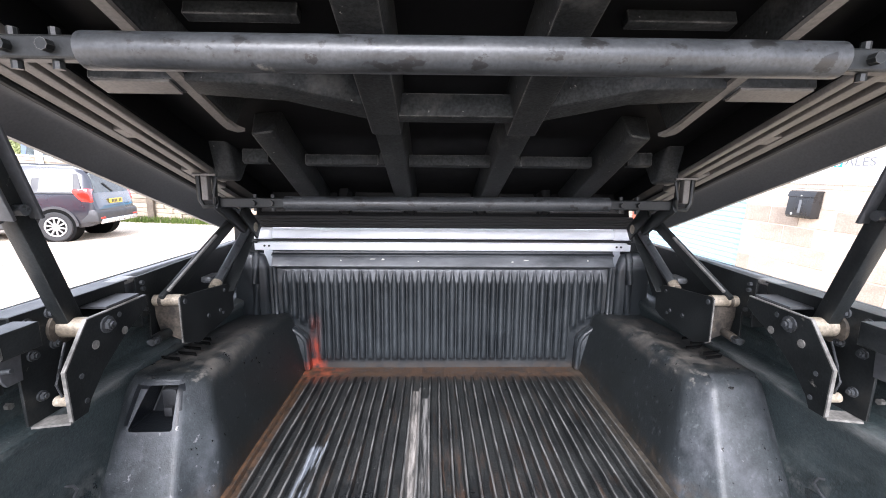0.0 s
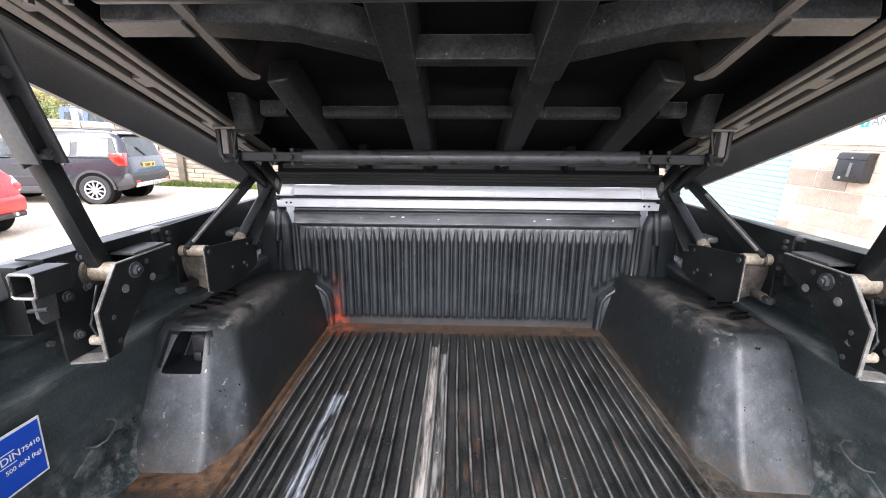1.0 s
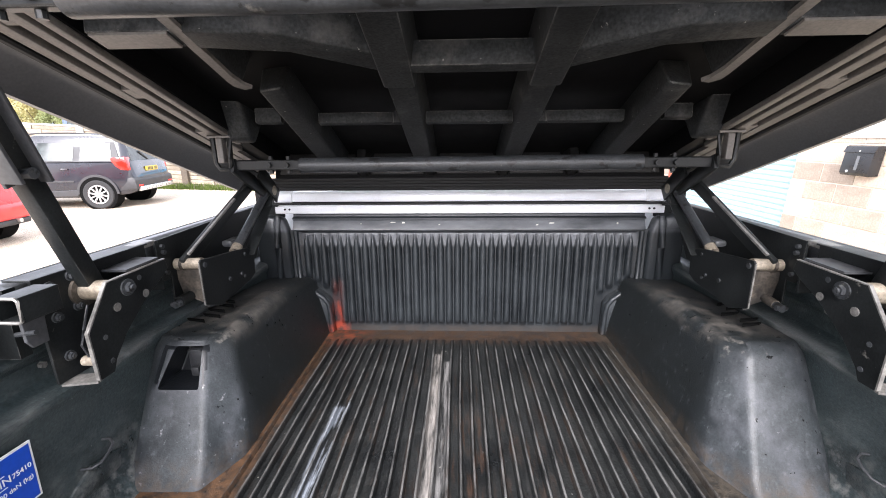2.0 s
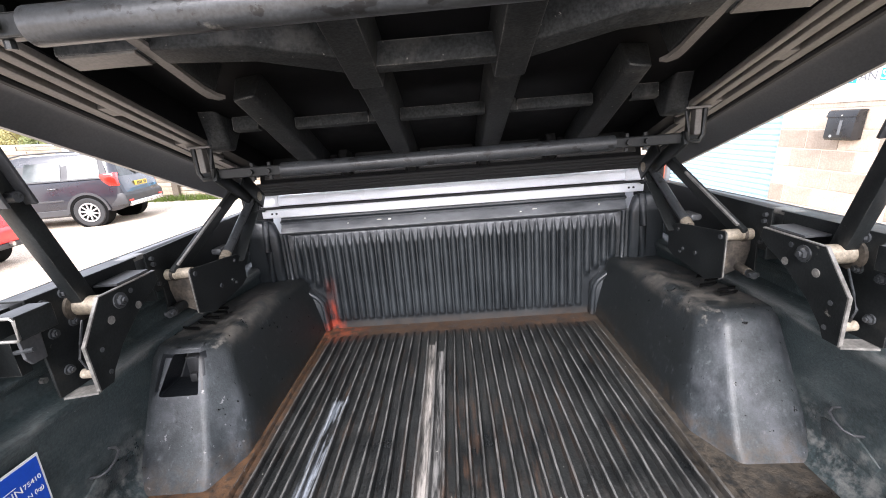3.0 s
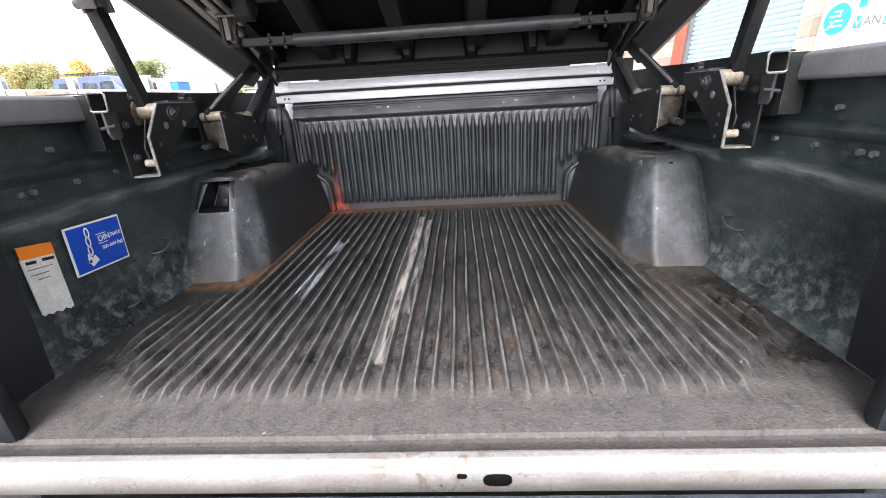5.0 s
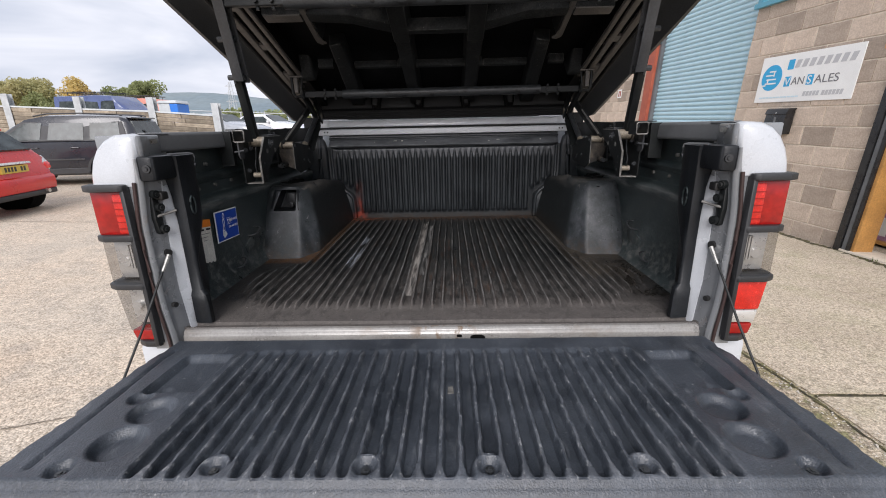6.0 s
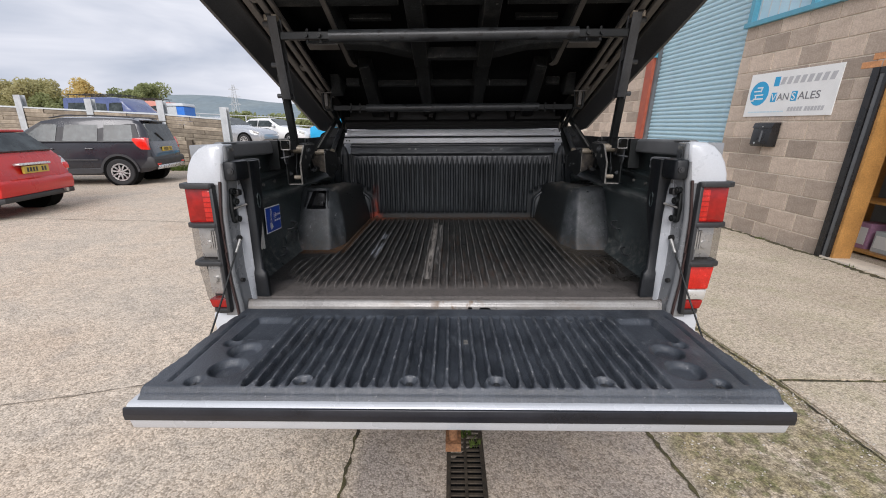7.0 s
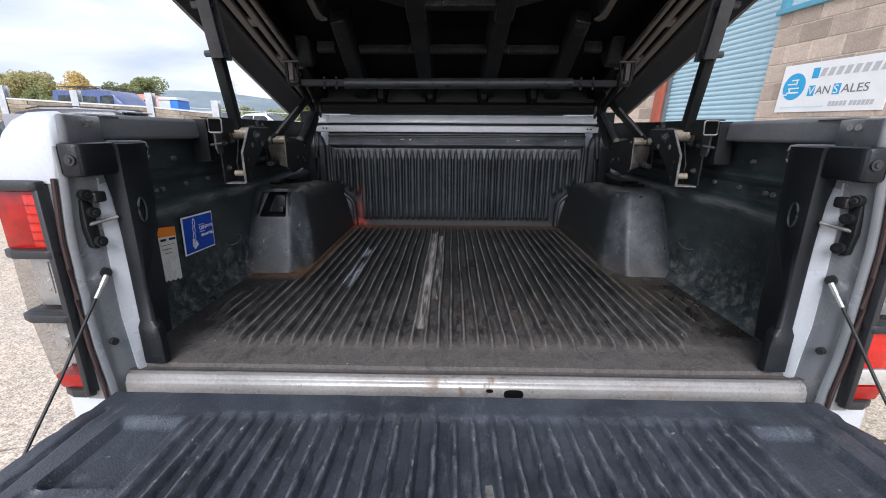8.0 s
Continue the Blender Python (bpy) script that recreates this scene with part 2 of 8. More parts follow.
# groove heads painted paler, where more light gets in between the ribs
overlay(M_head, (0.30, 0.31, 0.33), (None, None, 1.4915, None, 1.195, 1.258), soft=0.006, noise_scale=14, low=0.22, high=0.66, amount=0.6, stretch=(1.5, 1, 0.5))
# pale band on the ledge: its glossy sky reflection put into the colour
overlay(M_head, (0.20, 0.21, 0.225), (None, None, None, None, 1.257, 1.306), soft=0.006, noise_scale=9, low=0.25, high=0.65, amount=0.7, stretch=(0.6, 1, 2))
overlay(M_head, (0.46, 0.055, 0.022), (-0.522, -0.500, None, None, 0.86, 0.955), soft=0.016, noise_scale=40, low=0.38, high=0.60, amount=0.75, stretch=(1, 1, 0.3))
overlay(M_head, (0.26, 0.045, 0.022), (-0.520, -0.498, None, None, 0.93, 1.06), soft=0.02, noise_scale=40, low=0.40, high=0.6, amount=0.4, stretch=(1, 1, 0.3))
overlay(M_head, (0.52, 0.06, 0.02), (-0.545, -0.480, None, None, None, 0.868), soft=0.016, noise_scale=30, low=0.36, high=0.55, amount=0.9)
overlay(M_head, (0.035, 0.024, 0.016), (None, None, None, None, None, 0.86), soft=0.012, noise_scale=26, low=0.3, high=0.6, amount=0.7, rough=0.85)
M_steel = material("black_steel", (0.0082, 0.0094, 0.0098), 0.42, spec=0.28, vary=0.4, scale=9, fine=220, bump=0.1, tint=(0.0165, 0.0187, 0.0190))
overlay(M_steel, (0.2, 0.19, 0.17), (None,) * 6, noise_scale=38, low=0.68, high=0.73, amount=0.6)
M_bar = material("scuffed_tube", (0.034, 0.037, 0.040), 0.38, vary=0.35, scale=8, fine=200, bump=0.12, tint=(0.054, 0.058, 0.062))
overlay(M_bar, (0.010, 0.010, 0.010), (None,) * 6, noise_scale=34, low=0.575, high=0.60, amount=0.92, stretch=(0.7, 1, 1))
overlay(M_bar, (0.010, 0.010, 0.010), (None,) * 6, noise_scale=90, low=0.66, high=0.68, amount=0.8)
overlay(M_bar, (0.3, 0.29, 0.26), (None,) * 6, noise_scale=30, low=0.66, high=0.75, amount=0.5)
M_lid = material("lid_inner_plastic", (0.0195, 0.0212, 0.0222), 0.55, vary=0.6, scale=9, fine=180, bump=0.2, bump_scale=240, tint=(0.030, 0.033, 0.0345), spec=0.14)
M_post = material("end_post_plastic", (0.008, 0.0095, 0.0115), 0.42, vary=0.3, scale=6, fine=200, bump=0.2, tint=(0.014, 0.016, 0.019), spec=0.35)
M_bright = material("bright_silver_paint", (0.80, 0.81, 0.83), 0.28, vary=0.05, scale=4, fine=300, coat=0.5)
M_sill = material("worn_sill_paint", (0.30, 0.289, 0.275), 0.30, metal=0.2, vary=0.16, scale=5, fine=160, tint=(0.38, 0.368, 0.35))
overlay(M_sill, (0.20, 0.185, 0.17), (None,) * 6, noise_scale=16, low=0.52, high=0.66, amount=0.5, stretch=(0.35, 1, 1), rough=0.6)
overlay(M_sill, (0.16, 0.10, 0.055), (-0.065, 0.09, None, None, 0.80, None), soft=0.02, noise_scale=26, low=0.50, high=0.58, amount=0.8, stretch=(1, 1, 0.3), rough=0.75)
overlay(M_sill, (0.20, 0.14, 0.085), (None,) * 6, noise_scale=7, low=0.56, high=0.76, amount=0.5, stretch=(1, 2, 2), rough=0.5)
overlay(M_sill, (0.10, 0.085, 0.07), (None,) * 6, noise_scale=60, low=0.66, high=0.71, amount=0.8)
# near-black copy of the lid plastic, the shade of its recesses put into colour
M_lid_shade = material("lid_shade_black", (0.0030, 0.0031, 0.0034), 0.62, vary=0.3, scale=5, fine=180, spec=0.12)
overlay(M_lid, (0.10, 0.098, 0.094), (None,) * 6, noise_scale=14, low=0.56, high=0.72, amount=0.35)
overlay(M_lid, (0.26, 0.255, 0.24), (None,) * 6, noise_scale=85, low=0.68, high=0.715, amount=0.8)
edge_wear(M_lid, (0.24, 0.24, 0.235), 0.0045, 0.9, 22, 0.36, 0.62)
# arch: wide paler band along the rounded ridges
edge_wear(M_arch, (0.15, 0.155, 0.165), 0.022, 0.6, 16, 0.36, 0.64)
edge_wear(M_steel, (0.16, 0.155, 0.145), 0.002, 0.6, 30, 0.45, 0.62)
M_rail = material("lid_side_rail", (0.095, 0.089, 0.083), 0.5, vary=0.25, scale=6, fine=200, bump=0.1, tint=(0.145, 0.135, 0.124))
M_channel = material("grey_channel_steel", (0.040, 0.042, 0.045), 0.45, vary=0.25, scale=7, fine=150, tint=(0.062, 0.064, 0.068))
M_worn = material("worn_plate_edge", (0.17, 0.165, 0.155), 0.4, metal=0.3, vary=0.35, scale=40, fine=200, tint=(0.28, 0.27, 0.25))
M_grime = material("dusty_steel", (0.036, 0.032, 0.028), 0.6, metal=0.1, vary=0.5, scale=26, fine=160, bump=0.2, tint=(0.12, 0.10, 0.078))
M_rust = material("rusty_iron", (0.17, 0.075, 0.035), 0.8, vary=0.5, scale=18, fine=120, bump=0.4, tint=(0.30, 0.15, 0.07))
M_seal = material("aged_seal", (0.035, 0.018, 0.016), 0.6, vary=0.3, scale=12, fine=200)
M_skirt = material("lid_skirt", (0.046, 0.048, 0.051), 0.4, vary=0.25, scale=3, fine=200, tint=(0.062, 0.064, 0.068))
M_silver = material("silver_paint", (0.50, 0.52, 0.545), 0.3, metal=0.08, vary=0.08, scale=3, fine=400, coat=0.6)
M_silver_dirty = material("worn_silver_paint", (0.25, 0.26, 0.27), 0.28, metal=0.25, vary=0.05, scale=5, fine=200, tint=(0.30, 0.31, 0.32))
overlay(M_silver_dirty, (0.19, 0.13, 0.08), (None,) * 6, noise_scale=13, low=0.6, high=0.75, amount=0.7, rough=0.7)
M_grey_cap = material("grey_rail_cap", (0.11, 0.115, 0.12), 0.42, vary=0.2, scale=5, fine=260, bump=0.15, tint=(0.15, 0.155, 0.16))
M_edge = material("edge_trim_plastic", (0.009, 0.010, 0.015), 0.34, vary=0.3, scale=9, fine=200, tint=(0.014, 0.015, 0.021))
M_rubber = material("rubber", (0.012, 0.012, 0.012), 0.6, vary=0.3, scale=12, fine=200)
M_brass = material("worn_bush", (0.26, 0.22, 0.165), 0.5, metal=0.25, vary=0.4, scale=30, fine=200, tint=(0.40, 0.35, 0.28))
M_zinc = material("zinc_steel", (0.5, 0.49, 0.46), 0.35, metal=0.8, vary=0.25, scale=20, fine=200)
M_tg_liner = material("tailgate_liner", (0.034, 0.041, 0.052), 0.42, vary=0.4, scale=8, fine=260, bump=0.4, bump_scale=360, tint=(0.060, 0.070, 0.085), spec=0.65)
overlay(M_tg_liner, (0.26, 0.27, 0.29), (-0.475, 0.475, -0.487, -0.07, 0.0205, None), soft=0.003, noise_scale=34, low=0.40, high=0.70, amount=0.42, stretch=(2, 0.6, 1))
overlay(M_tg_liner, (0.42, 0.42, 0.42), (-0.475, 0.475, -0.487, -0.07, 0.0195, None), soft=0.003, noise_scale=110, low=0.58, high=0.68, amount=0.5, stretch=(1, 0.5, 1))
overlay(M_tg_liner, (0.22, 0.23, 0.24), (None,) * 6, noise_scale=26, low=0.56, high=0.80, amount=0.42, stretch=(3, 0.6, 1))
overlay(M_tg_liner, (0.40, 0.40, 0.40), (None,) * 6, noise_scale=80, low=0.66, high=0.72, amount=0.5)
# rib valleys darkened in the colour, as shade between the ribs
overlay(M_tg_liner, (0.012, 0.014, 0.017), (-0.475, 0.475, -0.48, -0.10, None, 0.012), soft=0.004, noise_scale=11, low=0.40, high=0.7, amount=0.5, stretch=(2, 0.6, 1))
M_red_lens = material("red_lens", (0.27, 0.006, 0.004), 0.18, vary=0.25, scale=14, fine=60, coat=0.15)
M_red_bright = material("red_reflector", (0.50, 0.018, 0.011), 0.2, vary=0.25, scale=60, fine=300, coat=0.15)
M_chrome = material("lamp_reflector", (0.66, 0.65, 0.63), 0.3, metal=0.6, vary=0.1, scale=30, fine=100)
M_clear = glass("clear_lens", (0.06, 0.055, 0.05), 0.05, 0.7)
M_guard = material("lamp_guard_plastic", (0.022, 0.023, 0.025), 0.45, vary=0.25, scale=8, fine=260, bump=0.15)
M_sticker = material("blue_sticker", (0.012, 0.07, 0.46), 0.35, vary=0.08, scale=8, fine=200)
M_white = material("white_print", (0.8, 0.8, 0.78), 0.5, vary=0.06, scale=20, fine=200)
M_paper = material("label_paper", (0.68, 0.66, 0.6), 0.6, vary=0.15, scale=25, fine=200)
M_orange = material("orange_print", (0.85, 0.24, 0.02), 0.5, vary=0.06, scale=20, fine=200)
M_dark = material("dark_void", (0.004, 0.004, 0.004), 0.9, spec=0.1, vary=0.2, scale=10, fine=100)
M_tyre = material("tyre_rubber", (0.018, 0.018, 0.019), 0.75, vary=0.3, scale=20, fine=120, bump=0.3)
M_alloy = material("alloy_wheel", (0.6, 0.6, 0.6), 0.3, metal=0.7, vary=0.12, scale=20, fine=100)
M_car_glass = material("car_glass", (0.030, 0.040, 0.040), 0.05, vary=0.6, scale=2.2, fine=7, tint=(0.065, 0.078, 0.08), spec=0.36)


# ---- mesh helpers ----
def part(name, bm, mat, parent=None, label="", smooth=False):
    """Links a bmesh as one mesh object under a thing or a part."""
    me = bpy.data.meshes.new(name)
    bmesh.ops.recalc_face_normals(bm, faces=bm.faces)
    bm.to_mesh(me)
    bm.free()
    me.materials.append(mat)
    if smooth:
        me.polygons.foreach_set("use_smooth", [True] * len(me.polygons))
        me.set_sharp_from_angle(angle=radians(38 if smooth is True else smooth))
    ob = new(name, me)
    if parent is not None:
        ob.parent = parent
    if label:
        tagged(ob, label)
    return ob


def share(name, me, parent, m):
    """Another object on the same mesh."""
    ob = new(name, me)
    ob.parent = parent
    ob.matrix_basis = m
    return ob


def box(bm, x0, x1, y0, y1, z0, z1, bevel=0.0, segs=2):
    m = Matrix.LocRotScale(((x0 + x1) / 2, (y0 + y1) / 2, (z0 + z1) / 2), None, (abs(x1 - x0), abs(y1 - y0), abs(z1 - z0)))
    r = bmesh.ops.create_cube(bm, size=1.0, matrix=m)
    if bevel:
        vs = set(r["verts"])
        es = [e for e in bm.edges if e.verts[0] in vs and e.verts[1] in vs]
        bmesh.ops.bevel(bm, geom=es, offset=bevel, segments=segs, affect="EDGES", profile=0.5)
    return bm


def prism(bm, pts, axis, a0, a1, bevel=0.0):
    """A polygon in the plane across axis ('x': y,z; 'y': x,z; 'z': x,y) drawn out from a0 to a1."""
    def at(p, a):
        return {"x": (a, p[0], p[1]), "y": (p[0], a, p[1]), "z": (p[0], p[1], a)}[axis]
    lo = [bm.verts.new(at(p, a0)) for p in pts]
    hi = [bm.verts.new(at(p, a1)) for p in pts]
    k = len(pts)
    fs = [bm.faces.new(lo[::-1]), bm.faces.new(hi)]
    for i in range(k):
        fs.append(bm.faces.new((lo[i], lo[(i + 1) % k], hi[(i + 1) % k], hi[i])))
    if bevel:
        bmesh.ops.recalc_face_normals(bm, faces=fs)
        es = list({e for f in fs for e in f.edges})
        bmesh.ops.bevel(bm, geom=es, offset=bevel, segments=2, affect="EDGES", profile=0.5)
    return bm


def tube(bm, p, q, r, n=14, r2=None):
    p, q = Vector(p), Vector(q)
    d = q - p
    m = Matrix.Translation((p + q) / 2) @ d.to_track_quat("Z", "Y").to_matrix().to_4x4()
    bmesh.ops.create_cone(bm, cap_ends=True, segments=n, radius1=r, radius2=r if r2 is None else r2, depth=d.length, matrix=m)
    return bm


def beam(bm, p, q, w, h, up=(0, 0, 1), bevel=0.0):
    """A box beam from p to q, w wide and h thick towards up."""
    p, q = Vector(p), Vector(q)
    d = (q - p)
    z = d.normalized()
    x = z.cross(Vector(up)).normalized()
    y = x.cross(z)
    rot = Matrix((x, y, z)).transposed().to_4x4()
    m = Matrix.Translation((p + q) / 2) @ rot @ Matrix.Diagonal((w, h, d.length, 1))
    r = bmesh.ops.create_cube(bm, size=1.0, matrix=m)
    if bevel:
        vs = set(r["verts"])
        bmesh.ops.bevel(bm, geom=[e for e in bm.edges if e.verts[0] in vs and e.verts[1] in vs], offset=bevel, segments=2, affect="EDGES", profile=0.5)
    return bm


def rope(bm, pts, r, n=8):
    """A round bar bent along points."""
    rings = []
    P = [Vector(p) for p in pts]
    for i, p in enumerate(P):
        d = (P[min(i + 1, len(P) - 1)] - P[max(i - 1, 0)]).normalized()
        q = d.to_track_quat("Z", "Y")
        rings.append([bm.verts.new(p + q @ Vector((r * math.cos(a), r * math.sin(a), 0))) for a in [2 * math.pi * k / n for k in range(n)]])
    for a, b in zip(rings, rings[1:]):
        for k in range(n):
            bm.faces.new((a[k], a[(k + 1) % n], b[(k + 1) % n], b[k]))
    bm.faces.new(rings[0][::-1])
    bm.faces.new(rings[-1])
    return bm


def loft(bm, rings, closed=True, caps=True):
    rows = [[bm.verts.new(p) for p in r] for r in rings]
    k = len(rows[0])
    for a, b in zip(rows, rows[1:]):
        for i in range(k if closed else k - 1):
            bm.faces.new((a[i], a[(i + 1) % k], b[(i + 1) % k], b[i]))
    if caps and closed:
        bm.faces.new(rows[0][::-1])
        bm.faces.new(rows[-1])
    return bm


def sheet(bm, fn, us, vs):
    """A grid surface: fn(u, v) gives the place."""
    rows = [[bm.verts.new(fn(u, v)) for u in us] for v in vs]
    for a, b in zip(rows, rows[1:]):
        for i in range(len(us) - 1):
            bm.faces.new((a[i], a[i + 1], b[i + 1], b[i]))
    return bm


def B():
    return bmesh.new()


def empty(name, m=None):
    ob = new(name)
    if m is not None:
        ob.matrix_basis = m
    return ob


# ================= the pickup =================
truck = tagged(empty("pickup_truck"), "silver pickup with lowered tailgate and raised black load bed lid", "pickup truck")


def teeth(x, pitch, duty=0.55, edge=0.28):
    """0 to 1: a moulded rib profile with sloping flanks."""
    p = abs((x / pitch) % 1.0 - 0.5) * 2
    return max(0.0, min(1.0, (duty + edge / 2 - p) / edge))


def rib_samples(lo, hi, pitch, duty=0.55, edge=0.28):
    """The places across at which a rib profile bends."""
    out = {lo, hi}
    k0, k1 = math.floor(lo / pitch) - 1, math.ceil(hi / pitch) + 1
    for k in range(k0, k1):
        for s in (-1, 1):
            for d in (duty - edge / 2, duty + edge / 2):
                v = (k + 0.5 + s * d / 2) * pitch
                if lo < v < hi:
                    out.add(v)
    return sorted(out)


def smooth_step(a, b, v):
    k = max(0.0, min(1.0, (v - a) / (b - a)))
    return k * k * (3 - 2 * k)


# --- bed floor: moulded sheet with long ribs
FLOOR_PITCH = 0.0320
FLOOR_SHIFT = -0.0055


def floor_at(x, y):
    rear = 0.160 + 0.012 * noise.noise((x * 21, 0.0, 6.0)) + max(0.0, abs(x) - 0.53) * 1.2
    front = 1.415 if abs(x) < 0.535 else 0.63 - (abs(x) - 0.535) * 0.9
    env = max(0.0, min(1.0, (y - rear) / 0.026)) * max(0.0, min(1.0, (front - y) / 0.035))
    if abs(x) > 0.69:
        env = 0.0
    lip = 0.003 if y < 0.0705 else (-0.009 if y < 0.0815 and abs(x) < 0.70 else 0.0)
    if y < 0.0455:
        lip = -0.006
    sag = 0.0015 * noise.noise((x * 3, y * 3, 0.0))
    return (x - 0.0015 * math.sin(y * 9 + x * 40), y, 0.8385 + lip + sag + 0.0150 * env * teeth(x - FLOOR_SHIFT + 0.0012 * noise.noise((x * 18, y * 16, 1.0)), FLOOR_PITCH, 0.28, 0.30))


bm = B()
ys = [0.045, 0.046, 0.0705, 0.0725, 0.0795, 0.0815, 0.12, 0.148, 0.16, 0.172, 0.184, 0.196, 0.208, 0.225, 0.26, 0.3, 0.34, 0.38, 0.42, 0.46, 0.5, 0.53, 0.56, 0.59, 0.62, 0.66, 0.7, 0.85, 1.0, 1.15, 1.3, 1.39, 1.415, 1.44, 1.47, 1.5]
sheet(bm, floor_at, [v + FLOOR_SHIFT for v in rib_samples(-0.80, 0.80, FLOOR_PITCH, 0.28, 0.30)] + [0.80], ys)
part("bed_floor", bm, M_floor, truck, "ribbed black plastic bed floor, scratched and muddy", smooth=34)
bm = B()
box(bm, -0.80, 0.80, 0.045, 1.52, 0.79, 0.826, 0.004)
part("floor_pan", bm, M_silver_dirty, truck)

# --- headboard: upright rounded ribs on a moulded panel, ledge above them
HEAD_PITCH = 0.0326
RIB_CUT = (-1.0, -0.86, -0.5, 0.0, 0.5, 0.86, 1.0)


def rib_foot(ax):
    """Height at which a rib ends below: at the floor, or over the corner moulding."""
    if ax < 0.512:
        return 0.872
    return 1.0 + (ax - 0.512) * 0.62


def head_at(u, z):
    """u: a rib's centre and the place across it from -1 to 1, or a plain place outside the ribs."""
    xc, d = u
    if d is None:
        return (xc, 1.481, z)
    up = max(0.0, min(1.0, (1.243 - z) / 0.062))
    foot = rib_foot(abs(xc))
    down = max(0.0, min(1.0, (z - foot) / 0.014))
    w = 0.0143 * (0.12 + 0.88 * up ** 0.55)
    proud = 0.0145 * min(1.0, up * 2.2) * down * (1.0 - abs(d) ** 3.2)
    return (xc + d * w, 1.4965 - proud + 0.0008 * noise.noise((xc * 9, z * 6, 2.0)), z)


bm = B()
zs = [0.835, 0.850, 0.862, 0.872, 0.880, 0.887, 0.93, 0.98] + [1.0 + 0.012 * k for k in range(8)] + [1.11, 1.14, 1.165, 1.181, 1.190, 1.2, 1.21, 1.22, 1.228, 1.235, 1.24, 1.243, 1.262]
us = [(-0.80, None), (-0.66, None)] + [(HEAD_PITCH * k, d) for k in range(-19, 20) for d in RIB_CUT] + [(0.66, None), (0.80, None)]
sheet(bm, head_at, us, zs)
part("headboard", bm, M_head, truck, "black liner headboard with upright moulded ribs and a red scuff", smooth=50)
bm = B()
led = [(1.505, 1.244), (1.494, 1.246), (1.486, 1.255), (1.464, 1.261), (1.459, 1.266), (1.461, 1.272), (1.474, 1.297), (1.473, 1.302), (1.463, 1.305), (1.463, 1.309), (1.478, 1.314), (1.480, 1.325), (1.51, 1.327)]
prism(bm, led, "x", -0.655, 0.655)
part("headboard_ledge", bm, M_head, truck, "moulded ledge of the liner, its gloss coloured in grey", smooth=25)
for s in (-1, 1):
    # corner moulding that steps over the wheel arch
    bm = B()
    prism(bm, [(s * 0.80, 0.836), (s * 0.528, 0.836), (s * 0.532, 0.972), (s * 0.548, 0.992), (s * 0.592, 1.024), (s * 0.645, 1.052), (s * 0.80, 1.06)], "y", 1.466, 1.505, 0.010)
    part("headboard_corner", bm, M_head, truck, smooth=50)
    bm = B()
    rope(bm, [(s * 0.538, 1.466, 0.845), (s * 0.539, 1.464, 0.93), (s * 0.544, 1.462, 0.968), (s * 0.560, 1.461, 0.991), (s * 0.596, 1.461, 1.018), (s * 0.632, 1.462, 1.040), (s * 0.648, 1.472, 1.062), (s * 0.652, 1.480, 1.10), (s * 0.654, 1.483, 1.18), (s * 0.654, 1.484, 1.262)], 0.0095, 10)
    part("panel_bead", bm, M_head, truck, smooth=60)
    bm = B()
    rope(bm, [(s * 0.572, 1.464, 0.845), (s * 0.573, 1.462, 0.915), (s * 0.580, 1.460, 0.944), (s * 0.602, 1.459, 0.966), (s * 0.640, 1.459, 0.992), (s * 0.67, 1.464, 1.01)], 0.011, 10)
    part("corner_bead", bm, M_arch, truck, smooth=60)
    bm = B()
    prism(bm, [(s * 0.672, 1.045), (s * 0.672, 1.25), (s * 0.69, 1.31), (s * 0.80, 1.33), (s * 0.80, 1.05)], "y", 1.458, 1.505, 0.014)
    part("headboard_post", bm, M_head, truck, smooth=50)
    bm = B()
    rope(bm, [(s * 0.716, 1.462, 1.06), (s * 0.716, 1.452, 1.09), (s * 0.714, 1.450, 1.2), (s * 0.711, 1.452, 1.29), (s * 0.708, 1.462, 1.315)], 0.013, 10)
    part("post_bead", bm, M_head, truck, smooth=60)
# scraped spots along the ledge
for x, z, w, h in ((-0.235, 1.291, 0.012, 0.006), (-0.275, 1.292, 0.022, 0.003), (0.315, 1.289, 0.020, 0.004), (0.262, 1.283, 0.008, 0.004), (0.555, 1.288, 0.006, 0.007), (-0.10, 1.284, 0.007, 0.003), (-0.395, 1.287, 0.006, 0.003)):
    bm = B()
    y = 1.461 + (z - 1.272) * 0.52
    prism(bm, [(x - w / 2, z - h / 2), (x + w * 0.4, z - h * 0.4), (x + w / 2, z + h * 0.3), (x - w * 0.3, z + h / 2)], "y", y - 0.0028, y + 0.004)
    part("scraped_spot", bm, M_paper, truck)

# --- silver front rails
bm = B()
prism(bm, [(1.452, 1.328), (1.450, 1.333), (1.450, 1.356), (1.455, 1.361), (1.53, 1.361), (1.53, 1.326)], "x", -0.71, 0.71, 0.002)
lower_rail = part("front_rail", bm, M_bright, truck, "bright silver bed front rail", smooth=True)
for x in (-0.672, -0.655, 0.655, 0.672):
    bm = B()
    tube(bm, (x, 1.4515, 1.345), (x, 1.4475, 1.345), 0.004, 8)
    part("rivet", bm, M_rubber, lower_rail)
bm = B()
prism(bm, [(1.458, 1.371), (1.456, 1.375), (1.461, 1.402), (1.470, 1.410), (1.56, 1.414), (1.56, 1.369)], "x", -0.705, 0.705, 0.003)
part("front_cap_rail", bm, M_bright, truck, smooth=True)
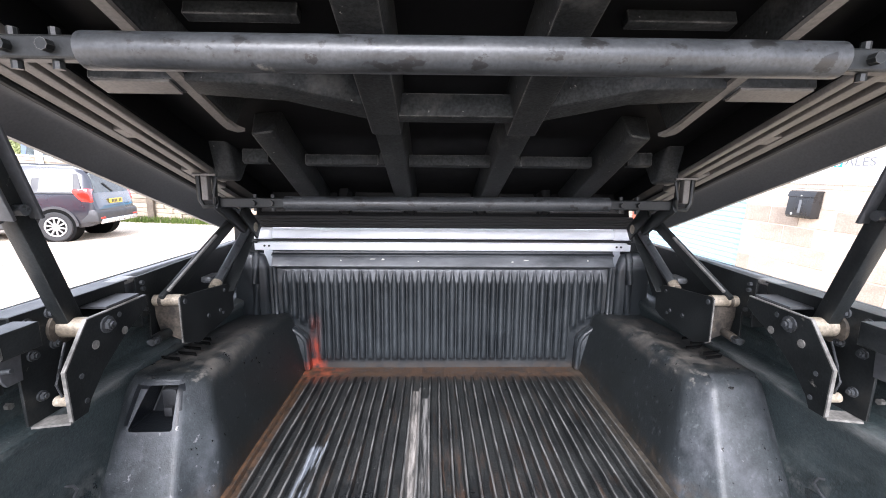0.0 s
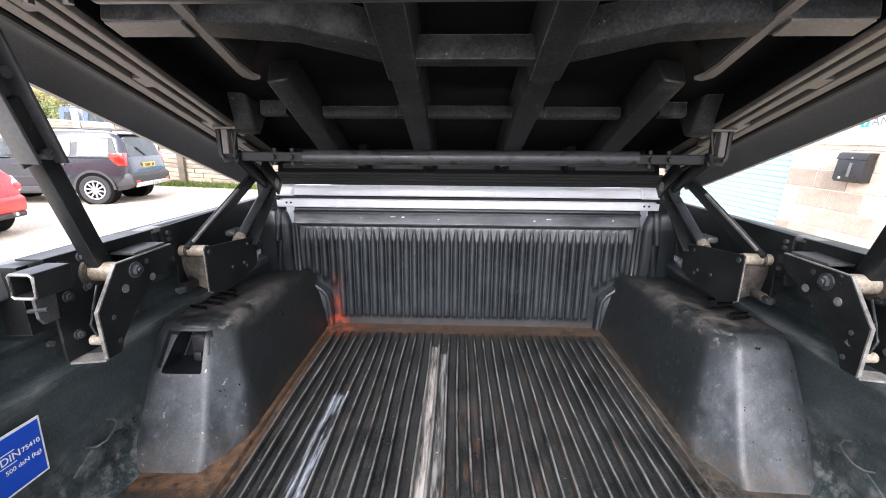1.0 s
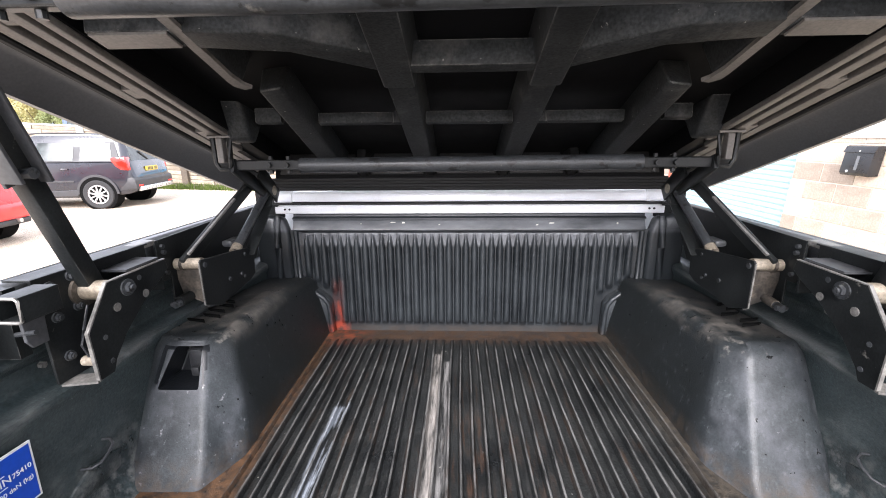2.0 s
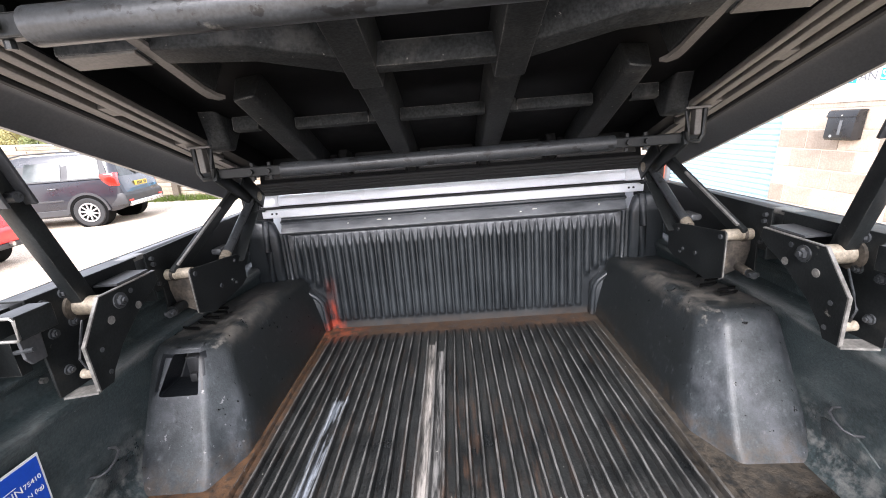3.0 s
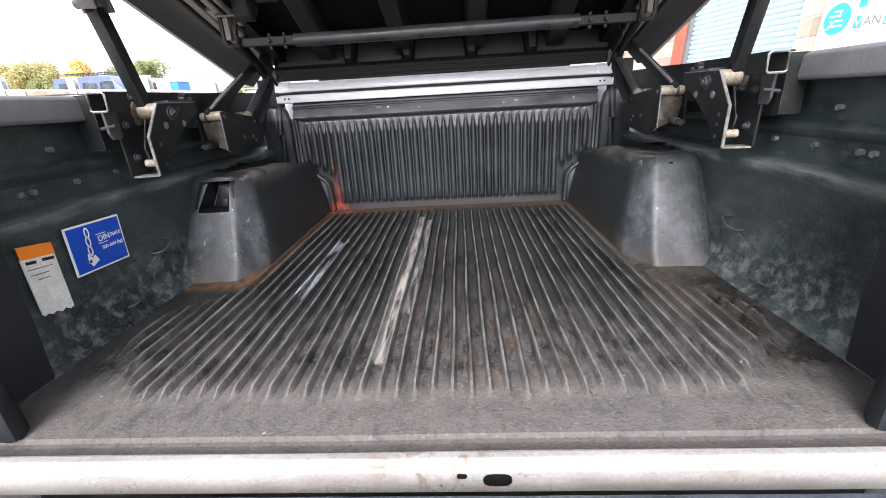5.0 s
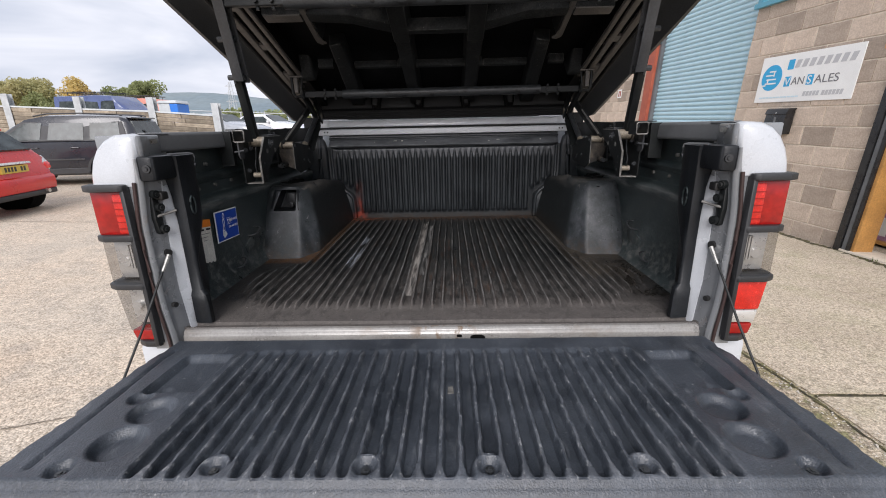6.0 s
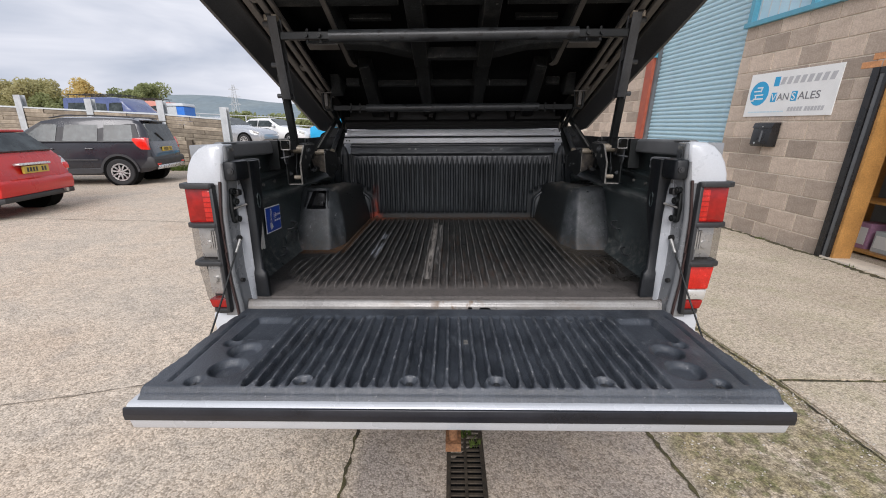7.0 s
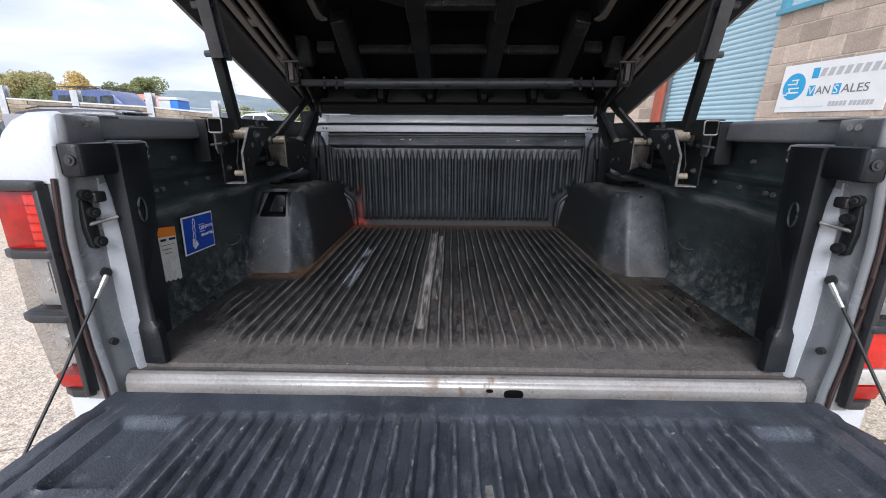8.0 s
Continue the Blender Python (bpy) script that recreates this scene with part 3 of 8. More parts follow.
for s in (-1, 1):
    bm = B()
    prism(bm, [(1.455, 1.369), (1.453, 1.374), (1.458, 1.404), (1.468, 1.4125), (1.56, 1.416), (1.56, 1.367)], "x", s * 0.645, s * 0.712, 0.003)
    part("cap_rail_end", bm, M_bright, truck, smooth=True)
    bm = B()
    box(bm, s * 0.713, s * 0.80, 1.49, 1.545, 1.30, 1.428, 0.003)
    part("rail_end_plate", bm, M_steel, truck)
    bm = B()
    box(bm, s * 0.69, s * 0.735, 1.437, 1.449, 1.360, 1.366, 0.002)
    tube(bm, (s * 0.70, 1.443, 1.356), (s * 0.70, 1.443, 1.372), 0.0055, 8)
    part("rail_clip", bm, M_steel, truck)
# black filler standing in for the shaded gap between the two rails
bm = B()
box(bm, -0.712, 0.712, 1.447, 1.55, 1.3615, 1.3685, 0.002)
part("rail_gap_dark", bm, M_rubber, truck)

# --- bed sides
for s in (-1, 1):
    bm = B()
    prof = [(0.725, 0.834), (0.745, 0.85), (0.766, 0.885), (0.774, 1.0), (0.775, 1.095), (0.768, 1.112), (0.766, 1.122), (0.769, 1.131), (0.780, 1.137), (0.806, 1.143), (0.815, 1.152), (0.817, 1.190), (0.806, 1.203), (0.803, 1.210), (0.806, 1.218), (0.818, 1.228), (0.819, 1.315), (0.838, 1.315), (0.838, 0.834)]
    rings = []
    for i in range(31):
        y = 0.10 + i * (1.5 - 0.10) / 30
        rings.append([(s * (x + (0.0022 * noise.noise((y * 4, z * 5, s * 2.0)) if x < 0.8 else 0.0)), y, z) for x, z in prof])
    loft(bm, rings)
    part("side_liner", bm, M_liner, truck, "black plastic side liner, dusty", smooth=True)
    bm = B()
    prism(bm, [(s * 0.772, 1.305), (s * 0.768, 1.312), (s * 0.772, 1.352), (s * 0.782, 1.360), (s * 0.80, 1.360), (s * 0.815, 1.352), (s * 0.815, 1.316)], "y", 0.162, 1.5, 0.003)
    part("rail_cap", bm, M_grey_cap, truck, "grey plastic bed rail cap", smooth=True)
    # outer skin: waisted panel
    bm = B()
    rings = []
    for y, w in ((0.25, 0.035), (0.35, 0.05), (0.75, 0.065), (1.2, 0.065), (1.62, 0.06)):
        zo = [(0.80, 0.55), (0.825, 0.70), (0.838, 0.90), (0.842, 1.08), (0.836, 1.20), (0.818, 1.29), (0.80, 1.345), (0.785, 1.352)]
        outer = [(s * (x + w * (1.0 if z < 1.34 else 0.8)), y, z) for x, z in zo]
        inner = [(s * 0.848, y, 1.30), (s * 0.842, y, 0.95), (s * 0.78, y, 0.55)]
        rings.append(outer + inner)
    loft(bm, rings)
    part("bed_side_panel", bm, M_silver, truck, "silver painted bed side panel", smooth=True)
    # shoulder above the lamp, and the top of the side behind it
    def dome(w, g):
        return [(0.826 + w - g, 1.236), (0.822 + w - g, 1.265), (0.812 + w - g, 1.295), (0.796 + w - g, 1.322), (0.774 + w * 0.9 - g, 1.344 - g * 0.5), (0.748 + w * 0.7 - g * 0.5, 1.356 - g)]
    bm = B()
    rings = []
    for y, g in ((0.004, 0.012), (0.008, 0.005), (0.016, 0.001), (0.034, 0.0)):
        rings.append([(s * x, y, z) for x, z in [(0.713 + g * 0.5, 1.236)] + dome(0.0, g) + [(0.712, 1.358 - g), (0.696 + g * 0.5, 1.352 - g), (0.702 + g * 0.5, 1.30)]])
    loft(bm, rings)
    part("bed_side_shoulder", bm, M_silver, truck, smooth=50)
    bm = B()
    rings = []
    for y, w in ((0.0342, 0.0), (0.12, 0.018), (0.247, 0.034)):
        rings.append([(s * x, y, z) for x, z in [(0.826, 1.238)] + dome(w, 0.0) + [(0.752 + w, 1.3535), (0.752 + w, 1.33), (0.79, 1.30)]])
    loft(bm, rings)
    part("bed_side_top", bm, M_silver, truck, smooth=50)
    bm = B()
    prism(bm, [(s * 0.6945, 0.008), (s * 0.689, 0.020), (s * 0.742, 0.160), (s * 0.815, 0.160), (s * 0.815, 0.036), (s * 0.712, 0.036)], "z", 1.295, 1.3535, 0.004)
    jt = part("jamb_top", bm, M_silver_dirty, truck, "worn silver top of the tailgate jamb", smooth=True)
    for k, (x, y) in enumerate(((0.712, 0.083), (0.7235, 0.112))):
        bm = B()
        tube(bm, (s * (x + 0.002), y, 1.338), (s * (x - 0.004), y - 0.001, 1.338), 0.006, 10)
        part("jamb_plug", bm, M_zinc, jt, smooth=True)
    bm = B()
    prism(bm, [(s * 0.70, 0.58), (s * 0.80, 0.58), (s * 0.812, 0.70), (s * 0.812, 0.806), (s * 0.725, 0.806), (s * 0.70, 0.78)], "y", 0.012, 0.247, 0.012)
    part("quarter_corner", bm, M_silver, truck, smooth=True)
    # slanted silver jamb, its bright flange, and the black liner end post beside it
    def seal_x(z):
        return 0.7215 - 0.0130 * smooth_step(1.12, 1.27, z) - 0.0115 * smooth_step(0.95, 0.80, z)

    zrow = [0.800, 0.84, 0.88, 0.92, 0.97, 1.02, 1.08, 1.13, 1.17, 1.21, 1.245, 1.30]
    bm = B()
    rings = []
    for z in zrow:
        e = seal_x(z)
        rings.append([(s * x, y, z) for x, y in ((e + 0.003, 0.006), (e - 0.004, 0.003), (e - 0.009, 0.008), (e - 0.0095, 0.013), (e - 0.006, 0.017), (e - 0.007, 0.034), (e - 0.010, 0.039), (e - 0.0105, 0.058), (e - 0.016, 0.070), (e - 0.016, 0.115), (0.76, 0.115), (0.76, 0.006))])
    loft(bm, rings)
    jamb = part("tailgate_jamb", bm, M_silver_dirty, truck, "silver tailgate jamb with grime", smooth=45)
    bm = B()
    rings = []
    for z, w in ((0.802, 0.0), (0.86, 0.0), (0.95, 0.0), (1.05, 0.0), (1.15, 0.001), (1.20, 0.004), (1.225, 0.009), (1.240, 0.016)):
        e = seal_x(z)
        rings.append([(s * x, y, z) for x, y in ((e - 0.0145, 0.066), (e - 0.017, 0.066), (0.684 + w, 0.087), (0.684 + w, 0.118), (e - 0.0145, 0.118))])
    loft(bm, rings)
    part("jamb_flange", bm, M_silver, jamb, "bright silver jamb flange", smooth=True)
    bm = B()
    rope(bm, [(s * (seal_x(z) + 0.006), 0.001, z) for z in zrow[:-1]], 0.0042, 8)
    part("jamb_seal", bm, M_seal, truck, smooth=True)
    bm = B()
    rings = []
    for z, w, d, r in ((0.842, 0.017, 0.008, 0.0), (0.90, 0.016, 0.008, 0.0), (0.926, 0.014, 0.008, 0.0), (0.938, 0.002, 0.0, 0.0), (1.02, 0.0, 0.0, 0.0), (1.12, 0.0, 0.0, 0.0), (1.20, 0.0, 0.0, 0.003), (1.25, 0.0, 0.0, 0.012), (1.290, 0.001, 0.0, 0.014), (1.302, 0.003, 0.004, 0.014)):
        k = smooth_step(1.0, 1.15, z)  # shallow at the foot, deep at the head
        rings.append([(s * x, y, z) for x, y in ((0.6835 + r, 0.082 - d), (0.662 - w, 0.079 - d), (0.656 - w, 0.082 - d), (0.654 - w, 0.086 + 0.008 * k), (0.664 - 0.009 * k - w, 0.104 + 0.036 * k), (0.690 - 0.026 * k, 0.122 + 0.046 * k), (0.725 - 0.020 * k, 0.136 + 0.054 * k), (0.765, 0.150 + 0.055 * k), (0.79, 0.155 + 0.05 * k), (0.79, 0.12), (0.6835 + r, 0.12))])
    loft(bm, rings)
    post = part("end_post_liner", bm, M_post, truck, "black plastic liner end post", smooth=40)
    # recess in the post's inner face
    bm = B()
    ring = [(s * (0.6525 - 0.0004), 0.110 + 0.010 * math.cos(a), 1.172 + 0.024 * math.sin(a)) for a in [2 * math.pi * k / 16 for k in range(17)]]
    rope(bm, ring, 0.0022, 6)
    part("recess_rim", bm, M_liner, post, smooth=True)
    # chunky hook arm over the jamb
    bm = B()
    prism(bm, [(s * 0.660, 0.006), (s * 0.666, 0.000), (s * 0.694, -0.002), (s * 0.701, 0.004), (s * 0.703, 0.030), (s * 0.698, 0.086), (s * 0.660, 0.086)], "z", 1.247, 1.3055, 0.007)
    hook = part("end_post_hook", bm, M_post, truck, smooth=True)
    bm = B()
    tube(bm, (s * 0.676, 0.002, 1.277), (s * 0.676, -0.0035, 1.277), 0.0095, 14)
    tube(bm, (s * 0.676, -0.0035, 1.277), (s * 0.676, -0.006, 1.277), 0.005, 6)
    part("hook_screw", bm, M_guard, hook, smooth=True)
    # looped flange at the head of the post
    bm = B()
    rope(bm, [(s * 0.690, 0.100, 1.304), (s * 0.672, 0.164, 1.3035), (s * 0.667, 0.172, 1.301), (s * 0.6655, 0.1735, 1.294), (s * 0.6655, 0.1735, 1.277), (s * 0.667, 0.171, 1.271), (s * 0.672, 0.162, 1.2685), (s * 0.684, 0.118, 1.2685)], 0.0034, 8)
    flange = part("post_flange", bm, M_grey_cap, truck, smooth=True)
    bm = B()
    prism(bm, [(s * 0.676, 0.155), (s * 0.682, 0.155), (s * 0.692, 0.110), (s * 0.686, 0.110)], "z", 1.270, 1.302)
    part("flange_web", bm, M_post, flange)
    # latch striker and bolts
    bm = B()
    prism(bm, [(0.030, 1.205), (0.052, 1.208), (0.056, 1.12), (0.048, 1.106), (0.034, 1.112), (0.028, 1.15)], "x", s * (seal_x(1.16) - 0.018), s * (seal_x(1.16) - 0.006), 0.003)
    striker = part("latch_striker", bm, M_steel, truck, smooth=True)
    bm = B()
    box(bm, s * 0.682, s * 0.702, 0.040, 0.066, 1.196, 1.216, 0.004)
    part("striker_block", bm, M_rubber, striker, smooth=True)
    for y, z in ((0.036, 1.212), (0.044, 1.178), (0.046, 1.122)):
        bm = B()
        tube(bm, (s * 0.702, y, z), (s * 0.690, y - 0.003, z), 0.0105, 12)
        tube(bm, (s * 0.690, y - 0.003, z), (s * 0.687, y - 0.004, z), 0.005, 6)
        part("bolt", bm, M_steel, striker, smooth=True)
    bm = B()
    tube(bm, (s * 0.706, 0.034, 1.155), (s * 0.678, 0.076, 1.164), 0.0036, 10)
    part("striker_pin", bm, M_worn, striker, smooth=True)
    bm = B()
    tube(bm, (s * 0.705, 0.030, 0.918), (s * 0.696, 0.027, 0.918), 0.0072, 12)
    part("rubber_stop", bm, M_rubber, jamb, smooth=True)
    # stay cable
    bm = B()
    tube(bm, (s * 0.716, 0.056, 1.056), (s * 0.702, 0.050, 1.056), 0.0095, 14)
    stay = part("stay_cable", bm, M_rubber, truck, "steel stay cable of the tailgate", smooth=True)
    bm = B()
    a, b = Vector((s * 0.701, 0.046, 1.052)), Vector((s * 0.716, -0.168, 0.814))
    rope(bm, [a, a.lerp(b, 0.25), a.lerp(b, 0.6) + Vector((0, 0, -0.004)), b], 0.0028)
    part("wire", bm, M_steel, stay, smooth=True)
    bm = B()
    tube(bm, a, a.lerp(b, 0.07), 0.0050, 8)
    tube(bm, a.lerp(b, 0.07), a.lerp(b, 0.15), 0.0038, 8)
    part("ferrule", bm, M_zinc, stay, smooth=True)

# --- wheel arches in the bed
ARCHES = {}


def rounded(pts, radii, n=5):
    """A plan with its corners turned on arcs of the given radii, the same number of points whatever the radius."""
    out = []
    for i, (p, r) in enumerate(zip(pts, radii)):
        if not r:
            out.append(p)
            continue
        a, c, b = Vector(pts[i - 1]), Vector(p), Vector(pts[i + 1])
        e, f = (a - c).normalized(), (b - c).normalized()
        for k in range(n):
            t = k / (n - 1)
            q = (c + e * r) * (1 - t) ** 2 + c * 2 * t * (1 - t) + (c + f * r) * t ** 2
            out.append((q.x, q.y))
    return out


for s in (-1, 1):
    bm = B()
    low_ = [(0.550, 1.49), (0.550, 1.1), (0.550, 0.803), (0.601, 0.690), (0.766, 0.686), (0.806, 0.735), (0.806, 1.49)]
    top_ = [(0.602, 1.49), (0.602, 1.1), (0.602, 0.892), (0.640, 0.842), (0.726, 0.838), (0.806, 0.885), (0.806, 1.49)]
    turn_r = (0.0, 0.0, 0.016, 0.013, 0.030, 0.02, 0.0)
    low_, top_ = rounded(low_, turn_r), rounded(top_, turn_r)
    rings = []
    levels = [(k, 0.0) for k in (-0.03, 0.0, 0.10, 0.25, 0.40, 0.55, 0.68, 0.78)]
    CR = 0.030
    levels += [(1.0 - CR / 0.278 * (1 - math.sin(a)), CR * (1 - math.cos(a))) for a in [radians(9 + 13.5 * i) for i in range(7)]]
    for k, inset in levels:
        ring = []
        for (x0, y0), (x1, y1) in zip(low_, top_):
            kk = max(0.0, k)
            x = x0 + (x1 - x0) * kk ** 1.25
            y = y0 + (y1 - y0) * kk
            y += 0.010 * (1 - min(1.0, kk / 0.10)) ** 2 * -1.0 if y < 1.0 and kk < 0.10 else 0.0
            if x < 0.79:
                x += inset * (1.0 if y > 0.85 or x < 0.64 else 0.2)
            if y < 1.3:
                y += inset * (1.0 if x > 0.6 else 0.4)
            front = smooth_step(1.2, 1.49, y) * 0.05
            ring.append((s * x, y, 0.842 + (0.278 - front) * k))
        rings.append(ring)
    loft(bm, rings)
    bmesh.ops.subdivide_edges(bm, edges=[e for e in bm.edges if e.calc_length() > 0.07], cuts=3, use_grid_fill=True)
    for v in bm.verts:
        v.co += v.co.normalized() * 0.0006 * noise.noise(v.co * 9)
    ARCHES[s] = part("wheel_arch", bm, M_arch, truck, "moulded black wheel arch liner with scuffs, sheen and shade coloured in", smooth=60)
    # dark oily spots on the arch top, made as thin flat pieces
    for k in range(5):
        bm = B()
        y = 0.93 + 0.035 * k + 0.01 * random.random()
        x = 0.66 + 0.05 * random.random()
        prism(bm, [(s * x, y), (s * (x + 0.05), y + 0.012), (s * (x + 0.062), y + 0.022), (s * (x + 0.01), y + 0.014)], "z", 1.1235, 1.128)
        part("oily_spot", bm, M_dark, truck)
# pocket cut into one arch
bm = B()
prism(bm, [(0.66, 1.022), (0.875, 1.022), (0.905, 1.108), (0.66, 1.108)], "x", -0.724, -0.644, 0.004)
for v in bm.verts:
    if v.co.x < -0.68:
        v.co.x -= 0.012 if v.co.z < 1.06 else -0.014
    elif v.co.z < 1.06:
        v.co.x += 0.006
cutter = part("cutter", bm, M_dark)
arch_left = ARCHES[-1]
cut = arch_left.modifiers.new("pocket", "BOOLEAN")
cut.operation, cut.solver, cut.object = "DIFFERENCE", "EXACT", cutter
cut_mesh = bpy.data.meshes.new_from_object(arch_left.evaluated_get(bpy.context.evaluated_depsgraph_get()))
arch_left.modifiers.clear()
arch_left.data = cut_mesh
# pocket walls take a darker plastic to imitate the shade inside
cut_mesh.materials.append(M_post)
for f in cut_mesh.polygons:
    c = f.center
    if -0.745 < c.x < -0.63 and 1.021 < c.z < 1.109 and c.y > 0.685 + (c.z - 0.842) / 0.278 * 0.155 + 0.004 and c.y < 0.912:
        f.material_index = 1
bpy.data.objects.remove(cutter)
bm = B()
box(bm, -0.694, -0.658, 0.850, 0.880, 1.040, 1.092, 0.005)
clip = part("pocket_clip", bm, M_guard, arch_left, "black plastic socket clip", smooth=True)
bm = B()
box(bm, -0.684, -0.664, 0.836, 0.852, 1.028, 1.052, 0.004)
part("clip_latch", bm, M_guard, clip, smooth=True)
bm = B()
box(bm, -0.692, -0.660, 0.8475, 0.852, 1.0885, 1.0925, 0.001)
part("clip_edge", bm, M_bar, clip)
bm = B()
rope(bm, [(-0.712, 0.852, 1.111), (-0.68, 0.850, 1.115), (-0.648, 0.854, 1.111)], 0.0045, 8)
part("pocket_lip", bm, M_arch, arch_left, smooth=True)

# --- wire tie-down hooks and side bolts
for s in (-1, 1):
    for y, z in ((0.495, 0.885), (0.635, 0.975)):
        bm = B()
        k = 1 if y < 0.5 else 0.7
        rope(bm, [(s * 0.778, y + 0.03, z + 0.008), (s * 0.758, y + 0.031, z + 0.010), (s * 0.745, y + 0.024, z + 0.006), (s * 0.742, y + 0.008, z - 0.003), (s * 0.743, y - 0.012, z - 0.010), (s * 0.752, y - 0.024, z - 0.014), (s * 0.778, y - 0.028, z - 0.016)], 0.0028, 7)
        hook = part("tie_down_hook", bm, M_channel, truck, smooth=True)
        bm = B()
        prism(bm, [(y - 0.07, z - 0.05), (y - 0.01, z - 0.02), (y + 0.06, z - 0.035), (y + 0.05, z - 0.075), (y - 0.06, z - 0.08)], "x", s * 0.765, s * 0.785, 0.003)
        part("hook_pad", bm, M_liner, hook, smooth=True)
    for y, z in ((0.378, 1.174), (0.405, 1.174), (0.51, 1.177), (0.626, 1.18), (0.474, 1.252), (0.86, 1.20)):
        bm = B()
        tube(bm, (s * 0.822, y, z), (s * 0.808, y, z), 0.0065, 6)
        part("side_bolt", bm, M_worn, truck)

# --- stickers on one side wall
def wall_sticker(name, pts, mat, x=-0.7665, lift=0.0, parent=None, label=""):
    bm = B()
    prism(bm, pts, "x", x, x + 0.0025 + lift)
    return part(name, bm, mat, parent or truck, label)


def tilt_rect(cy, cz, w, h, deg):
    c, s = math.cos(radians(deg)), math.sin(radians(deg))
    return [(cy + c * a - s * b, cz + s * a + c * b) for a, b in ((-w / 2, -h / 2), (w / 2, -h / 2), (w / 2, h / 2), (-w / 2, h / 2))]


SY, SZ = 0.4585, 1.0395
white_card = wall_sticker("blue_notice", tilt_rect(SY, SZ, 0.145, 0.108, -2), M_white, lift=0.0, label="blue rectangular notice sticker with white border")
wall_sticker("blue_field", tilt_rect(SY, SZ, 0.137, 0.100, -2), M_sticker, lift=0.001, parent=white_card)
for dy, dz, w, h, a in ((0.012, 0.0225, 0.026, 0.0012, -2), (0.012, 0.001, 0.026, 0.0012, -2), (-0.026, -0.030, 0.022, 0.016, 25), (-0.034, -0.022, 0.008, 0.022, -10)):
    wall_sticker("print_bar", tilt_rect(SY + dy, SZ + dz, w, h, a), M_white, lift=0.0018, parent=white_card)
for dz, dy in ((0.034, -0.022), (0.014, -0.025), (-0.006, -0.027)):
    bm = B()
    k = 14
    o = [(SY + dy + 0.0065 * math.cos(6.2832 * i / k), SZ + dz + 0.0125 * math.sin(6.2832 * i / k)) for i in range(k)]
    n_ = [(SY + dy + 0.0035 * math.cos(6.2832 * i / k), SZ + dz + 0.0085 * math.sin(6.2832 * i / k)) for i in range(k)]
    for i in range(k):
        j = (i + 1) % k
        bm.faces.new([bm.verts.new((-0.7622, a, b)) for a, b in (o[i], o[j], n_[j], n_[i])])
    part("chain_link", bm, M_white, white_card)
for word, dy, dz, size, mt in (("DIN", 0.0, 0.006, 0.0185, M_white), ("75410", 0.034, 0.0075, 0.0125, M_white), ("500 daN (kg)", 0.004, -0.0135, 0.0112, M_white)):
    cu = bpy.data.curves.new("lettering", "FONT")
    cu.body, cu.size, cu.extrude = word, size, 0.0003
    tmp = new("lettering", cu)
    me = bpy.data.meshes.new_from_object(tmp.evaluated_get(bpy.context.evaluated_depsgraph_get()))
    bpy.data.objects.remove(tmp)
    me.materials.clear()
    me.materials.append(mt)
    share("lettering", me, white_card, Matrix(((0, 0, 1, -0.7618), (1, 0, 0, SY + dy), (0, 1, 0, SZ + dz), (0, 0, 0, 1))))
paper = wall_sticker("white_label", [(0.288, 0.952), (0.292, 0.946), (0.299, 0.949), (0.307, 0.943), (0.316, 0.946), (0.326, 0.939), (0.336, 0.943), (0.345, 0.936), (0.353, 0.939), (0.3555, 1.08), (0.288, 1.09)], M_paper, label="torn white warning label with orange head")
wall_sticker("orange_head", [(0.288, 1.066), (0.3555, 1.057), (0.3555, 1.081), (0.288, 1.091)], M_orange, lift=0.001, parent=paper)
for dy, w in ((-0.016, 0.020), (0.018, 0.024)):
    wall_sticker("print_bar", tilt_rect(0.321 + dy, 1.0535 - dy * 0.1, w, 0.006, -8), M_rubber, lift=0.001, parent=paper)
for k in range(3):
    wall_sticker("text_bar", tilt_rect(0.318 - 0.004 * (k % 2), 1.040 - 0.011 * k, 0.048 - 0.012 * (k % 3), 0.0012, -6), M_channel, lift=0.001, parent=paper)

# --- sill below the tailgate opening
bm = B()
prism(bm, [(0.054, 0.8345), (0.047, 0.8400), (0.036, 0.8398), (0.030, 0.835), (0.0285, 0.829), (0.025, 0.825), (0.0235, 0.79), (0.06, 0.785)], "x", -0.695, 0.695, 0.0015)
sill = part("rear_sill", bm, M_sill, truck, "silver rear sill with worn paint", smooth=True)
for x0, x1, z0, z1 in ((0.086, 0.126, 0.802, 0.822), (0.050, 0.064, 0.816, 0.823)):
    bm = B()
    pts = [((x0 + x1) / 2 + (x1 - x0) / 2 * math.copysign(abs(math.cos(a)) ** 0.6, math.cos(a)), (z0 + z1) / 2 + (z1 - z0) / 2 * math.copysign(abs(math.sin(a)) ** 0.8, math.sin(a))) for a in [k * math.pi / 8 + 0.05 for k in range(16)]]
    prism(bm, pts, "y", 0.0225, 0.0285)
    part("drain_slot", bm, M_dark, sill)

# --- tailgate, lowered
TG = empty("tailgate", pose(0, 0.0, 0.814, -2.4, 0, 0))
TG.parent = truck
tagged(TG, "lowered silver tailgate with black ribbed liner")
TG_PITCH = 0.0327
TG_BOLTS = (-0.338, -0.100, 0.093, 0.330)


def bowl(d, r, soft):
    """1 in the middle of a moulded hollow, 0 outside it, with a rounded rim."""
    return smooth_step(r + soft / 2, r - soft / 2, d) if d < r + soft else 0.0


